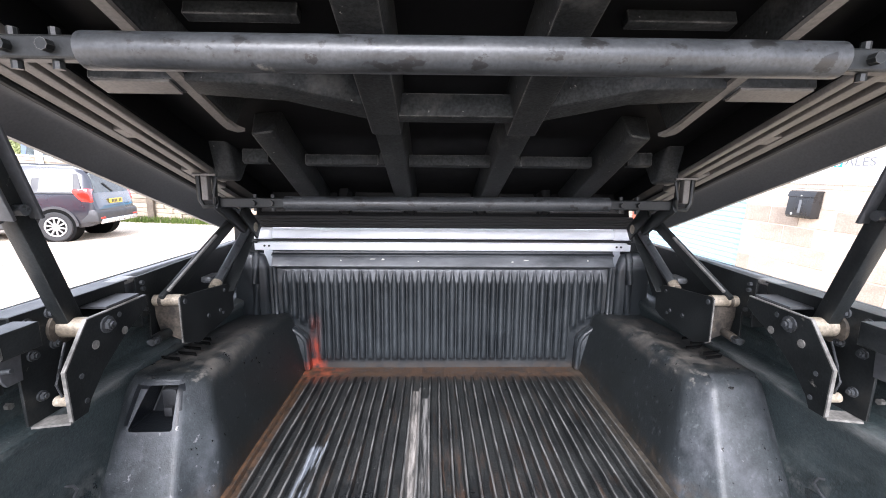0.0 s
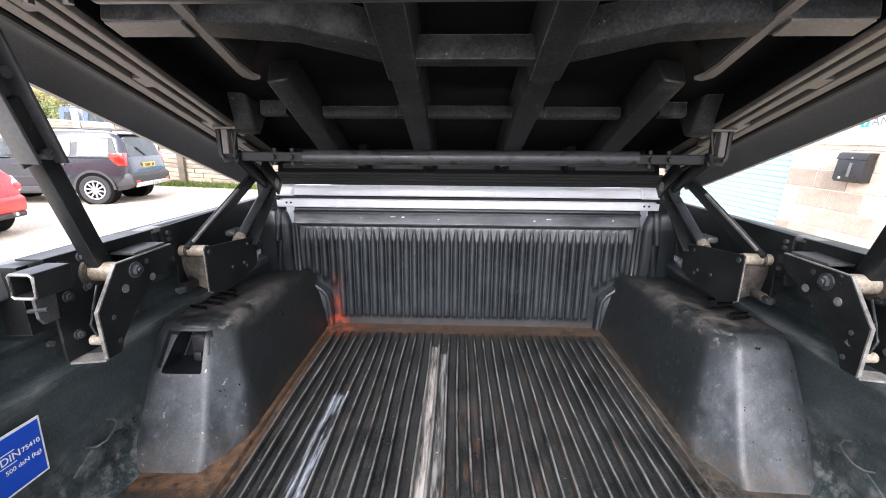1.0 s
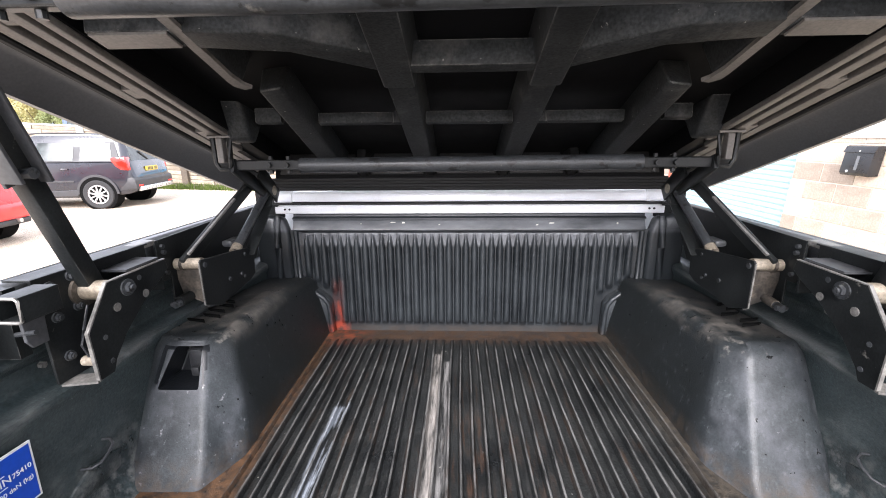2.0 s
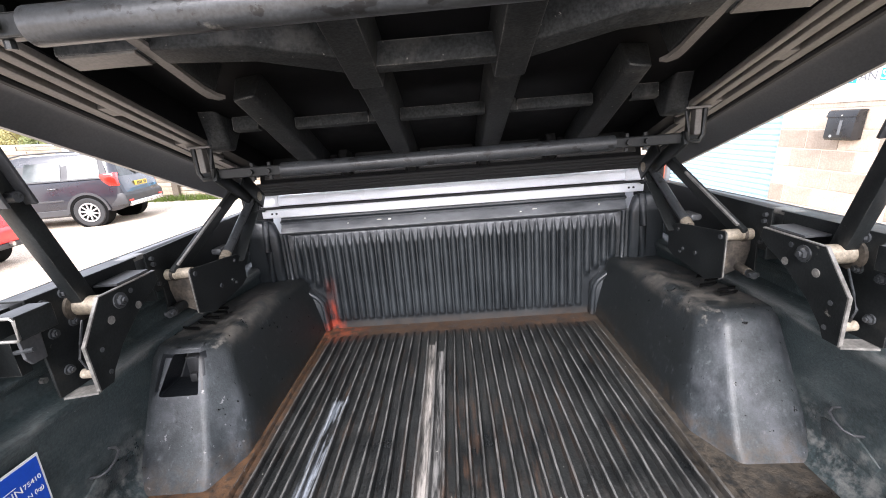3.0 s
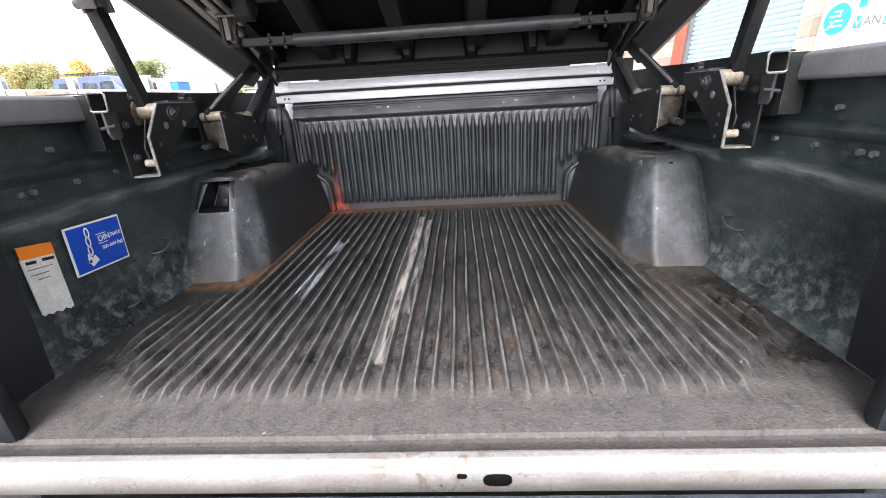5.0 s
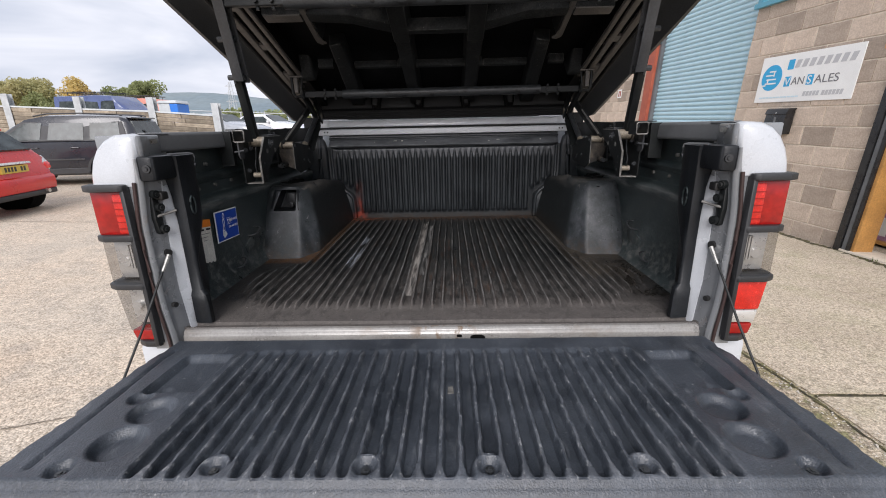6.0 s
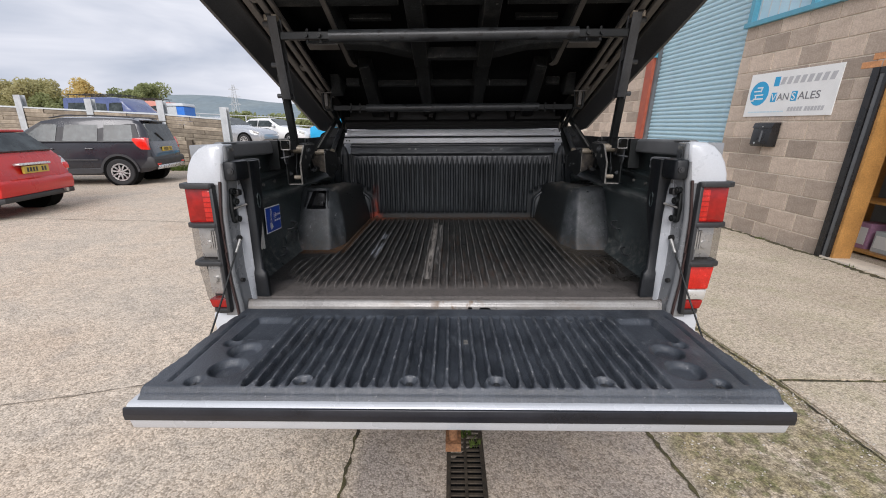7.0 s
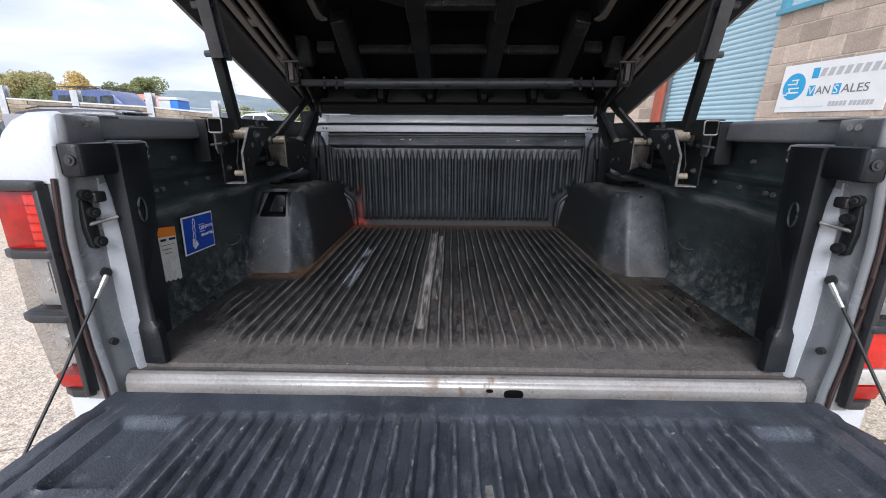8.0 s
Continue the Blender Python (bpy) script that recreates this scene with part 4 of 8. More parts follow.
def tg_at(x, y):
    ax = abs(x)
    top = 0.024 - 0.005 * smooth_step(-0.125, -0.075, y)
    low = 0.0085 + 0.006 * smooth_step(-0.26, -0.09, y)
    ripple = 0.0022 * noise.noise((x * 30, y * 34, 2.0)) + 0.0008 * noise.noise((x * 30, y * 110, 5.0))
    env = smooth_step(-0.487, -0.462, y) * smooth_step(-0.072, -0.092, y) * smooth_step(0.474, 0.462, ax)
    for bx in TG_BOLTS:
        env *= smooth_step(0.022, 0.031, math.hypot(x - bx, (y + 0.458) * (0.9 if y > -0.458 else 0.5)))
    # crests are broad at the lip and narrow along the rib
    duty = 0.30 + 0.30 * smooth_step(-0.445, -0.485, y)
    ridge = teeth(x + ripple, TG_PITCH, duty, 0.28)
    z = top - (top - low) * env * (1.0 - ridge) - 0.0012 * ridge * env * noise.noise((x * 12, y * 50, 8.0))
    for cx, cy, r, deep in ((0.536, -0.316, 0.034, 0.016), (0.532, -0.405, 0.037, 0.016), (0.588, -0.276, 0.017, 0.012), (0.572, -0.231, 0.010, 0.007)):
        k = bowl(math.hypot(ax - cx, y - cy), r, 0.016)
        z -= deep * k * (0.75 + 0.25 * smooth_step(cx + r, cx - r, 2 * cx - ax))
    k = smooth_step(0.487, 0.499, ax) * smooth_step(0.604, 0.592, ax) * smooth_step(-0.259, -0.247, y) * smooth_step(-0.088, -0.118, y)
    z -= 0.017 * k
    for bx, by in [(b, -0.458) for b in TG_BOLTS] + [(-0.578, -0.463), (0.578, -0.463)]:
        z -= 0.011 * bowl(math.hypot(x - bx, y - by), 0.0165, 0.010)
    z -= 0.013 * smooth_step(-0.484, -0.494, y)
    gx0 = 0.632 + 0.058 * (y + 0.458)
    z -= 0.0055 * smooth_step(0.008, 0.0, abs(ax - gx0)) * smooth_step(-0.472, -0.455, y) * smooth_step(-0.06, -0.075, y)
    edge = min(0.688 - ax, y + 0.504)
    z -= 0.012 * smooth_step(0.008, 0.0, edge)
    z += 0.0007 * noise.noise((x * 24, y * 24, 4.0))
    wave = 0.0
    if ax > 0.655:
        wave = (ax - 0.655) / 0.033 * (0.011 * noise.noise((y * 17, x, 0.0)) + 0.005 * noise.noise((y * 60, x, 3.0)) - 0.010 * smooth_step(0.012, 0.0, abs(y + 0.33 + 0.02 * (x > 0))))
    return (x + (wave if x > 0 else -wave), y, z)


bm = B()
tx = [0.0023 * k for k in range(-208, 209)] + [v * (0.4815 + 0.0036 * k) for k in range(58) for v in (-1, 1)]
ty = [-0.504, -0.501, -0.498] + [-0.4945 + 0.0040 * k for k in range(120)]
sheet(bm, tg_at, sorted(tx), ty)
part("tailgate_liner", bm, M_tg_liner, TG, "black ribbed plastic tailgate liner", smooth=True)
bm = B()
prism(bm, [(-0.508, -0.064), (-0.516, -0.036), (-0.5185, -0.006), (-0.512, 0.0), (-0.49, 0.0015), (-0.02, -0.003), (-0.012, -0.045), (-0.10, -0.062), (-0.45, -0.074)], "x", -0.697, 0.697, 0.004)
part("tailgate_shell", bm, M_silver, TG, "silver painted tailgate shell", smooth=True)
bm = B()
prism(bm, [(-0.5225, -0.035), (-0.5245, -0.020), (-0.5225, -0.0065), (-0.517, -0.0055), (-0.513, -0.036)], "x", -0.70, 0.70, 0.0015)
part("edge_trim", bm, M_edge, TG, "black rubber edge trim", smooth=True)
for bx, by in [(b, -0.460) for b in TG_BOLTS] + [(-0.578, -0.465), (0.578, -0.465)]:
    bm = B()
    tube(bm, (bx, by, 0.009), (bx, by, 0.0165), 0.0072, 12)
    tube(bm, (bx, by, 0.0165), (bx, by, 0.0185), 0.0035, 8)
    part("liner_bolt", bm, M_bar, TG, smooth=True)
for s in (-1, 1):
    bm = B()
    tube(bm, (s * 0.672, -0.235, 0.004), (s * 0.690, -0.235, 0.004), 0.010, 12)
    part("edge_slot", bm, M_dark, TG)
for x, y, w, h in ((0.033, -0.236, 0.013, 0.026), (0.034, -0.130, 0.013, 0.022)):
    bm = B()
    prism(bm, [(x - w / 2, y - h / 2), (x + w / 2, y - h / 2 + 0.003), (x + w / 2 - 0.002, y + h / 2), (x - w / 2 + 0.001, y + h / 2 - 0.002)], "z", 0.0080, 0.0104)
    part("paint_chip", bm, M_worn if h < 0.03 else M_paper, TG)

# --- tail lamps with black guards
for s in (-1, 1):
    lamp = empty("tail_lamp")
    lamp.parent = truck
    tagged(lamp, "red and clear tail lamp behind a black plastic guard")

    def lens(name, x0, x1, z0, z1, mat, y=-0.006, dx=0.0):
        bm = B()
        prism(bm, [(s * x0, z0), (s * (x1 + dx), z0), (s * x1, z1), (s * x0, z1)], "y", y, 0.05, 0.005)
        return part(name, bm, mat, lamp, smooth=True)

    bm = B()
    prism(bm, [(s * 0.735, 0.812), (s * 0.79, 0.812), (s * 0.808, 0.87), (s * 0.822, 0.98), (s * 0.826, 1.232), (s * 0.724, 1.232), (s * 0.726, 0.95)], "y", 0.030, 0.24, 0.006)
    part("lamp_housing", bm, M_guard, lamp, smooth=True)
    lens("red_lens", 0.740, 0.825, 1.119, 1.228, M_red_lens)
    lens("reflector", 0.741, 0.772, 1.122, 1.220, M_red_bright, -0.0085)
    for k in range(5):
        bm = B()
        box(bm, s * 0.7415, s * 0.772, -0.0105, -0.006, 1.135 + 0.016 * k, 1.137 + 0.016 * k)
        part("lens_rib", bm, M_red_lens, lamp)
    bm = B()
    box(bm, s * 0.746, s * 0.816, 0.016, 0.029, 1.0, 1.10, 0.004)
    part("bulb_reflector", bm, M_chrome, lamp, smooth=True)
    bm = B()
    tube(bm, (s * 0.788, 0.008, 1.045), (s * 0.788, 0.018, 1.045), 0.012, 14)
    part("bulb_cup", bm, M_chrome, lamp, smooth=True)
    for k in range(3):
        bm = B()
        box(bm, s * (0.755 + 0.007 * k), s * (0.759 + 0.007 * k), 0.004, 0.014, 1.03, 1.09)
        part("lens_rib", bm, M_chrome, lamp)
    lens("clear_lens", 0.740, 0.824, 0.994, 1.106, M_clear)
    if s < 0:
        bm = B()
        box(bm, s * 0.746, s * 0.806, 0.016, 0.029, 0.872, 0.972, 0.004)
        part("bulb_reflector", bm, M_chrome, lamp, smooth=True)
        bm = B()
        tube(bm, (s * 0.785, 0.006, 0.925), (s * 0.785, 0.018, 0.925), 0.012, 14)
        part("bulb_cup", bm, M_chrome, lamp, smooth=True)
        lens("clear_lens", 0.742, 0.822, 0.858, 0.98, M_clear, dx=-0.015)
    else:
        lens("red_lens", 0.742, 0.822, 0.90, 0.98, M_red_bright, dx=-0.009)
        lens("clear_band", 0.744, 0.812, 0.864, 0.899, M_chrome, dx=-0.005)
    lens("red_lens", 0.744, 0.806, 0.832, 0.862, M_red_lens, dx=-0.008)
    for z0, z1, x1, out in ((1.226, 1.242, 0.842, -0.022), (1.104, 1.120, 0.836, -0.02), (0.979, 0.995, 0.836, -0.02), (0.815, 0.832, 0.800, -0.014)):
        bm = B()
        prism(bm, [(s * 0.732, 0.0), (s * 0.733, out + 0.006), (s * 0.742, out), (s * (x1 - 0.03), out), (s * (x1 - 0.006), out + 0.012), (s * x1, out + 0.035), (s * x1, 0.2), (s * (x1 - 0.012), 0.2), (s * (x1 - 0.014), 0.03), (s * 0.75, 0.01)], "z", z0, z1, 0.003)
        part("guard_bar", bm, M_guard, lamp, "black plastic guard bar", smooth=True)
    bm = B()
    prism(bm, [(s * 0.733, 0.82), (s * 0.745, 0.815), (s * 0.744, 1.235), (s * 0.733, 1.235)], "y", -0.016, 0.02, 0.003)
    part("guard_frame", bm, M_guard, lamp, smooth=True)

# --- rear bumper, wheels and cab close the vehicle
bm = B()
prism(bm, [(-0.04, 0.42), (-0.10, 0.46), (-0.10, 0.62), (-0.03, 0.66), (0.08, 0.66), (0.08, 0.42)], "x", -0.84, 0.84, 0.02)
part("rear_bumper", bm, M_silver_dirty, truck, smooth=True)
bm = B()
tube(bm, (0, -0.12, 0.47), (0, -0.12, 0.52), 0.025, 14)
tube(bm, (0, -0.12, 0.40), (0, -0.12, 0.47), 0.015, 12)
beam(bm, (0, 0.2, 0.41), (0, -0.15, 0.41), 0.05, 0.03)
part("tow_ball", bm, M_rust, truck, "rusty tow bar", smooth=True)
for s in (-1, 1):
    bm = B()
    box(bm, s * 0.36, s * 0.46, 0.0, 4.4, 0.48, 0.62, 0.01)
    part("chassis_rail", bm, M_steel, truck)
for y in (1.0, 4.2):
    bm = B()
    box(bm, -0.6, 0.6, y, y + 0.12, 0.34, 0.44, 0.02)
    part("axle_beam", bm, M_steel, truck)
bm = B()
box(bm, -0.7, 0.7, 0.1, 1.5, 0.62, 0.79, 0.02)
part("bed_underside", bm, M_steel, truck)


def wheel(parent, cx, cy, cz, r, w, side, rim=0.62, spokes=10, m_rim=None):
    """Tyre with a spoked rim; side is the way its face looks along x."""
    bm = B()
    k = 32
    rings = []
    for dx, rr in ((-0.5, 0.80), (-0.5, 0.93), (-0.38, 1.0), (0.38, 1.0), (0.5, 0.93), (0.5, 0.80), (0.42, rim), (-0.42, rim)):
        rings.append([(cx + side * dx * w, cy + r * rr * math.cos(a), cz + r * rr * math.sin(a)) for a in [2 * math.pi * i / k for i in range(k)]])
    loft(bm, rings + rings[:1], caps=False)
    tyre = part("tyre", bm, M_tyre, parent, smooth=True)
    bm = B()
    rings = []
    for dx, rr in ((0.44, rim * 1.02), (0.40, rim * 0.93), (0.36, rim * 0.90), (0.34, 0.05)):
        rings.append([(cx + side * dx * w, cy + r * rr * math.cos(a), cz + r * rr * math.sin(a)) for a in [2 * math.pi * i / k for i in range(k)]])
    loft(bm, rings, caps=False)
    part("rim_barrel", bm, M_grey_cap, tyre, smooth=True)
    bm = B()
    for i in range(spokes):
        a = 2 * math.pi * i / spokes + 0.2
        beam(bm, (cx + side * 0.43 * w, cy + r * 0.08 * math.cos(a), cz + r * 0.08 * math.sin(a)), (cx + side * 0.46 * w, cy + r * rim * 0.96 * math.cos(a), cz + r * rim * 0.96 * math.sin(a)), 0.10 * r, 0.02, (side, 0, 0))
    tube(bm, (cx + side * 0.35 * w, cy, cz), (cx + side * 0.48 * w, cy, cz), 0.16 * r, 16)
    rings = []
    for dx, rr in ((0.40, rim * 0.90), (0.49, rim * 0.92), (0.50, rim * 1.05), (0.42, rim * 1.06)):
        rings.append([(cx + side * dx * w, cy + r * rr * math.cos(a), cz + r * rr * math.sin(a)) for a in [2 * math.pi * i / k for i in range(k)]])
    loft(bm, rings, caps=False)
    part("rim", bm, m_rim or M_alloy, tyre, smooth=True)
    return tyre


for s in (-1, 1):
    for y in (1.06, 4.26):
        wheel(truck, s * 0.78, y, 0.38, 0.38, 0.26, s)
bm = B()
rings = []
for y, zb, zt, w in ((1.66, 0.62, 1.10, 0.88), (1.9, 0.45, 1.12, 0.90), (3.2, 0.45, 1.12, 0.90), (3.5, 0.45, 1.13, 0.90), (4.4, 0.55, 1.08, 0.89), (4.85, 0.5, 1.0, 0.84), (4.98, 0.5, 0.85, 0.76)):
    rings.append([(-w * 0.94, y, zb), (-w, y, zb + 0.12), (-w, y, zt - 0.16), (-w * 0.95, y, zt), (w * 0.95, y, zt), (w, y, zt - 0.16), (w, y, zb + 0.12), (w * 0.94, y, zb)])
loft(bm, rings)
part("cab_body", bm, M_silver, truck, smooth=True)
bm = B()
rings = []
for z, y0, y1, w in ((1.09, 1.68, 3.42, 0.86), (1.40, 1.70, 3.05, 0.76), (1.68, 1.76, 2.72, 0.66), (1.76, 1.85, 2.6, 0.60)):
    rings.append([(-w, y0, z), (-w, (y0 + y1) / 2, z), (-w * 0.97, y1, z), (w * 0.97, y1, z), (w, (y0 + y1) / 2, z), (w, y0, z)])
loft(bm, rings)
part("cab_roof", bm, M_silver, truck, smooth=True)
bm = B()
prism(bm, [(-0.62, 1.22), (0.62, 1.22), (0.56, 1.58), (-0.56, 1.58)], "y", 1.672, 1.70, 0.004)
part("rear_window", bm, M_car_glass, truck)


# --- lid, raised on its front links
LID = empty("bed_lid")
LID.parent = truck
tagged(LID, "raised black load bed lid with moulded ribs underneath")
LA = math.atan(0.345)
LC, LS = math.cos(LA), math.sin(LA)
LID_Z = 1.464


def lid(x, u, n):
    """A place in the lid: x across, u back along it from its front edge, n out of its underside upwards."""
    return Vector((x, 1.50 - u * LC + n * LS, LID_Z + u * LS + n * LC))


def lid_block(bm, x0, x1, u0, u1, n0, n1, taper=0.0, slope=0.0, bevel=0.0):
    """A block on the underside: n0 its lower face, n1 its root; taper widens the root across, slope along."""
    lo = [lid(x, u, n0) for x, u in ((x0, u0), (x1, u0), (x1, u1), (x0, u1))]
    hi = [lid(x, u, n1) for x, u in ((x0 - taper, u0 - slope), (x1 + taper, u0 - slope), (x1 + taper, u1 + slope), (x0 - taper, u1 + slope))]
    a = [bm.verts.new(p) for p in lo]
    b = [bm.verts.new(p) for p in hi]
    fs = [bm.faces.new(a), bm.faces.new(b[::-1])]
    for i in range(4):
        fs.append(bm.faces.new((a[i], b[i], b[(i + 1) % 4], a[(i + 1) % 4])))
    if bevel:
        bmesh.ops.recalc_face_normals(bm, faces=fs)
        bmesh.ops.bevel(bm, geom=list({e for f in fs for e in f.edges}), offset=bevel, segments=2, affect="EDGES", profile=0.5)
    return bm


def lid_poly(bm, lo, hi, n0, n1, bevel=0.0):
    """A rib of any plan: lo its lower outline (x, u), hi its root."""
    a = [bm.verts.new(lid(x, u, n0)) for x, u in lo]
    b = [bm.verts.new(lid(x, u, n1)) for x, u in hi]
    k = len(a)
    fs = [bm.faces.new(a), bm.faces.new(b[::-1])]
    for i in range(k):
        fs.append(bm.faces.new((a[i], b[i], b[(i + 1) % k], a[(i + 1) % k])))
    bmesh.ops.recalc_face_normals(bm, faces=fs)
    if bevel:
        bmesh.ops.bevel(bm, geom=list({e for f in fs for e in f.edges}), offset=bevel, segments=3, affect="EDGES", profile=0.5)
    return bm


LEN = 1.62
bm = B()
prof = [(-0.852, -0.06), (-0.85, -0.01), (-0.835, 0.05), (-0.78, 0.085), (-0.6, 0.10), (0.0, 0.112), (0.6, 0.10), (0.78, 0.085), (0.835, 0.05), (0.85, -0.01), (0.852, -0.06)]
under = [(0.840, -0.06), (0.80, -0.008), (0.772, 0.0), (0.772, 0.076), (0.0, 0.09), (-0.772, 0.076), (-0.772, 0.0), (-0.80, -0.008), (-0.840, -0.06)]
rings = []
for u in (-0.01, 0.02, 0.3, 0.8, 1.3, LEN - 0.03, LEN):
    k = 0.97 if u < 0 or u >= LEN else 1.0
    rings.append([lid(x * k, u, n) for x, n in prof + under])
loft(bm, rings)
part("lid_shell", bm, M_skirt, LID, "black lid shell with grey inner skirt", smooth=True)
# skin between the ribs, coloured near-black to imitate deep shade
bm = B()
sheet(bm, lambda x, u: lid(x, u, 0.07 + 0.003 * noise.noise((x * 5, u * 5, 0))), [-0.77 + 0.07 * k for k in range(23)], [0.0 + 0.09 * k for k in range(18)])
part("inner_skin", bm, M_lid_shade, LID, smooth=True)
# lengthwise ribs: shallow in front, deep and blunt-ended behind the step
for s in (-1, 1):
    bm = B()
    lid_block(bm, s * 0.146 - 0.029, s * 0.146 + 0.029, 0.06, 0.74, 0.010, 0.075, 0.014, 0.02, 0.004)
    part("long_rib", bm, M_lid, LID, smooth=True)
    bm = B()
    lid_block(bm, s * 0.146 - 0.032, s * 0.146 + 0.032, 0.692, 1.5, -0.004, 0.075, 0.010, 0.004, 0.006)
    part("long_rib", bm, M_lid, LID, smooth=True)
    bm = B()
    lid_poly(bm, [(s * 0.430, 0.06), (s * 0.500, 0.06), (s * 0.449, 0.672), (s * 0.394, 0.688)], [(s * 0.424, 0.05), (s * 0.506, 0.05), (s * 0.461, 0.640), (s * 0.392, 0.652)], 0.004, 0.075, 0.007)
    part("short_rib", bm, M_lid, LID, smooth=True)
    bm = B()
    lid_poly(bm, [(s * 0.462, 0.71), (s * 0.485, 0.70), (s * 0.478, 1.5), (s * 0.455, 1.5)], [(s * 0.45, 0.70), (s * 0.495, 0.69), (s * 0.488, 1.5), (s * 0.445, 1.5)], 0.010, 0.075, 0.004)
    part("edge_rib", bm, M_lid, LID, smooth=True)
    bm = B()
    lid_poly(bm, [(s * 0.452, 0.692), (s * 0.470, 0.686), (s * 0.486, 0.70), (s * 0.488, 0.72), (s * 0.473, 1.5), (s * 0.455, 1.5), (s * 0.468, 0.74), (s * 0.462, 0.706)], [(s * 0.452, 0.692), (s * 0.470, 0.686), (s * 0.486, 0.70), (s * 0.488, 0.72), (s * 0.473, 1.5), (s * 0.455, 1.5), (s * 0.468, 0.74), (s * 0.462, 0.706)], 0.002, 0.0095)
    part("edge_strip", bm, M_rail, LID, "pale dusty edge strip")
    bm = B()
    lid_block(bm, min(s * 0.195, s * 0.392), max(s * 0.195, s * 0.392), 0.448, 0.468, 0.016, 0.042, 0.0, 0.006, 0.003)
    lid_poly(bm, [(s * 0.172, 0.448), (s * 0.212, 0.448), (s * 0.196, 0.468), (s * 0.172, 0.468)], [(s * 0.165, 0.442), (s * 0.205, 0.442), (s * 0.188, 0.476), (s * 0.165, 0.476)], 0.016, 0.050, 0.003)
    part("cross_rib", bm, M_lid, LID, smooth=True)
    bm = B()
    lid_block(bm, min(s * 0.49, s * 0.56), max(s * 0.49, s * 0.56), 0.448, 0.470, 0.020, 0.055, 0.0, 0.008, 0.004)
    part("cross_rib", bm, M_lid, LID, smooth=True)
    # cranked box rib from the long rib out to the rail
    bm = B()
    lid_poly(bm, [(s * 0.165, 0.752), (s * 0.318, 0.824), (s * 0.468, 0.842), (s * 0.468, 0.888), (s * 0.326, 0.880), (s * 0.165, 0.812)], [(s * 0.150, 0.735), (s * 0.325, 0.808), (s * 0.480, 0.826), (s * 0.480, 0.908), (s * 0.318, 0.900), (s * 0.150, 0.830)], 0.0, 0.052, 0.0035)
    part("rib_box", bm, M_lid, LID, smooth=True)
    bm = B()
    lid_block(bm, min(s * 0.484, s * 0.625), max(s * 0.484, s * 0.625), 0.846, 0.892, 0.0, 0.052, 0.0, 0.010, 0.0035)
    part("rib_box", bm, M_lid, LID, smooth=True)
    bm = B()
    lid_block(bm, min(s * 0.490, s * 0.620), max(s * 0.490, s * 0.620), 0.850, 0.890, -0.004, 0.0015, 0.0, 0.0, 0.001)
    part("box_strip", bm, M_rail, LID, "pale dusty edge strip")
    bm = B()
    lid_block(bm, min(s * 0.20, s * 0.66), max(s * 0.20, s * 0.66), 1.12, 1.16, 0.01, 0.075, 0.0, 0.012, 0.003)
    part("cross_rib", bm, M_lid, LID, smooth=True)
    bm = B()
    lid_block(bm, min(s * 0.25, s * 0.42), max(s * 0.25, s * 0.42), 0.965, 0.985, 0.05, 0.075, 0.0, 0.0, 0.002)
    part("cross_rib", bm, M_lid, LID, smooth=True)
    # slotted side rail on a near-black channel that imitates shade in the slots
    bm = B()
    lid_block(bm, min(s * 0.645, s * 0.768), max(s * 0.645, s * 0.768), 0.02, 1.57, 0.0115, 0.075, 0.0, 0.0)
    part("rail_channel", bm, M_lid_shade, LID)
    bm = B()
    lid_block(bm, min(s * 0.725, s * 0.752), max(s * 0.725, s * 0.752), 0.02, 1.56, -0.004, 0.012, 0.0, 0.0, 0.003)
    lid_block(bm, min(s * 0.682, s * 0.706), max(s * 0.682, s * 0.706), 0.30, 1.56, -0.002, 0.012, 0.0, 0.0, 0.003)
    lid_block(bm, min(s * 0.650, s * 0.668), max(s * 0.650, s * 0.668), 0.36, 1.56, -0.002, 0.012, 0.0, 0.0, 0.003)
    for u0, u1 in ((0.06, 0.46), (0.66, 0.70), (0.915, 0.955), (1.16, 1.2), (1.4, 1.5)):
        lid_block(bm, min(s * 0.70, s * 0.73), max(s * 0.70, s * 0.73), u0, u1, -0.001, 0.02, 0.0, 0.0)
    part("side_rail", bm, M_rail, LID, "pale grey slotted side rail", smooth=True)
    bm = B()
    rope(bm, [lid(s * 0.765, u, -0.004) for u in (0.0, 0.4, 0.8, 1.2, 1.58)], 0.008, 8)
    part("side_seal", bm, M_rubber, LID, smooth=True)
    # hinge pod
    bm = B()
    x0, x1 = sorted((s * 0.585, s * 0.672))
    lo = [lid(x0 + 0.006, 0.395, -0.012), lid(x1 - 0.006, 0.395, -0.012), lid(x1 - 0.006, 0.425, -0.012), lid(x0 + 0.006, 0.425, -0.012)]
    hi = [lid(x0 - 0.006, 0.375, 0.075), lid(x1 + 0.006, 0.375, 0.075), lid(x1 - 0.012, 0.49, 0.075), lid(x0 + 0.012, 0.49, 0.075)]
    loft(bm, [lo, hi])
    bmesh.ops.bevel(bm, geom=bm.edges[:], offset=0.01, segments=3, affect="EDGES", profile=0.5)
    part("hinge_pod", bm, M_lid, LID, smooth=True)
bm = B()
lid_block(bm, -0.112, 0.112, 0.448, 0.468, 0.016, 0.044, 0.0, 0.006, 0.003)
part("cross_rib", bm, M_lid, LID, smooth=True)
bm = B()
lid_block(bm, -0.118, 0.118, 0.745, 0.774, 0.0, 0.046, 0.0, 0.008, 0.0035)
part("rib_box", bm, M_lid, LID, smooth=True)
bm = B()
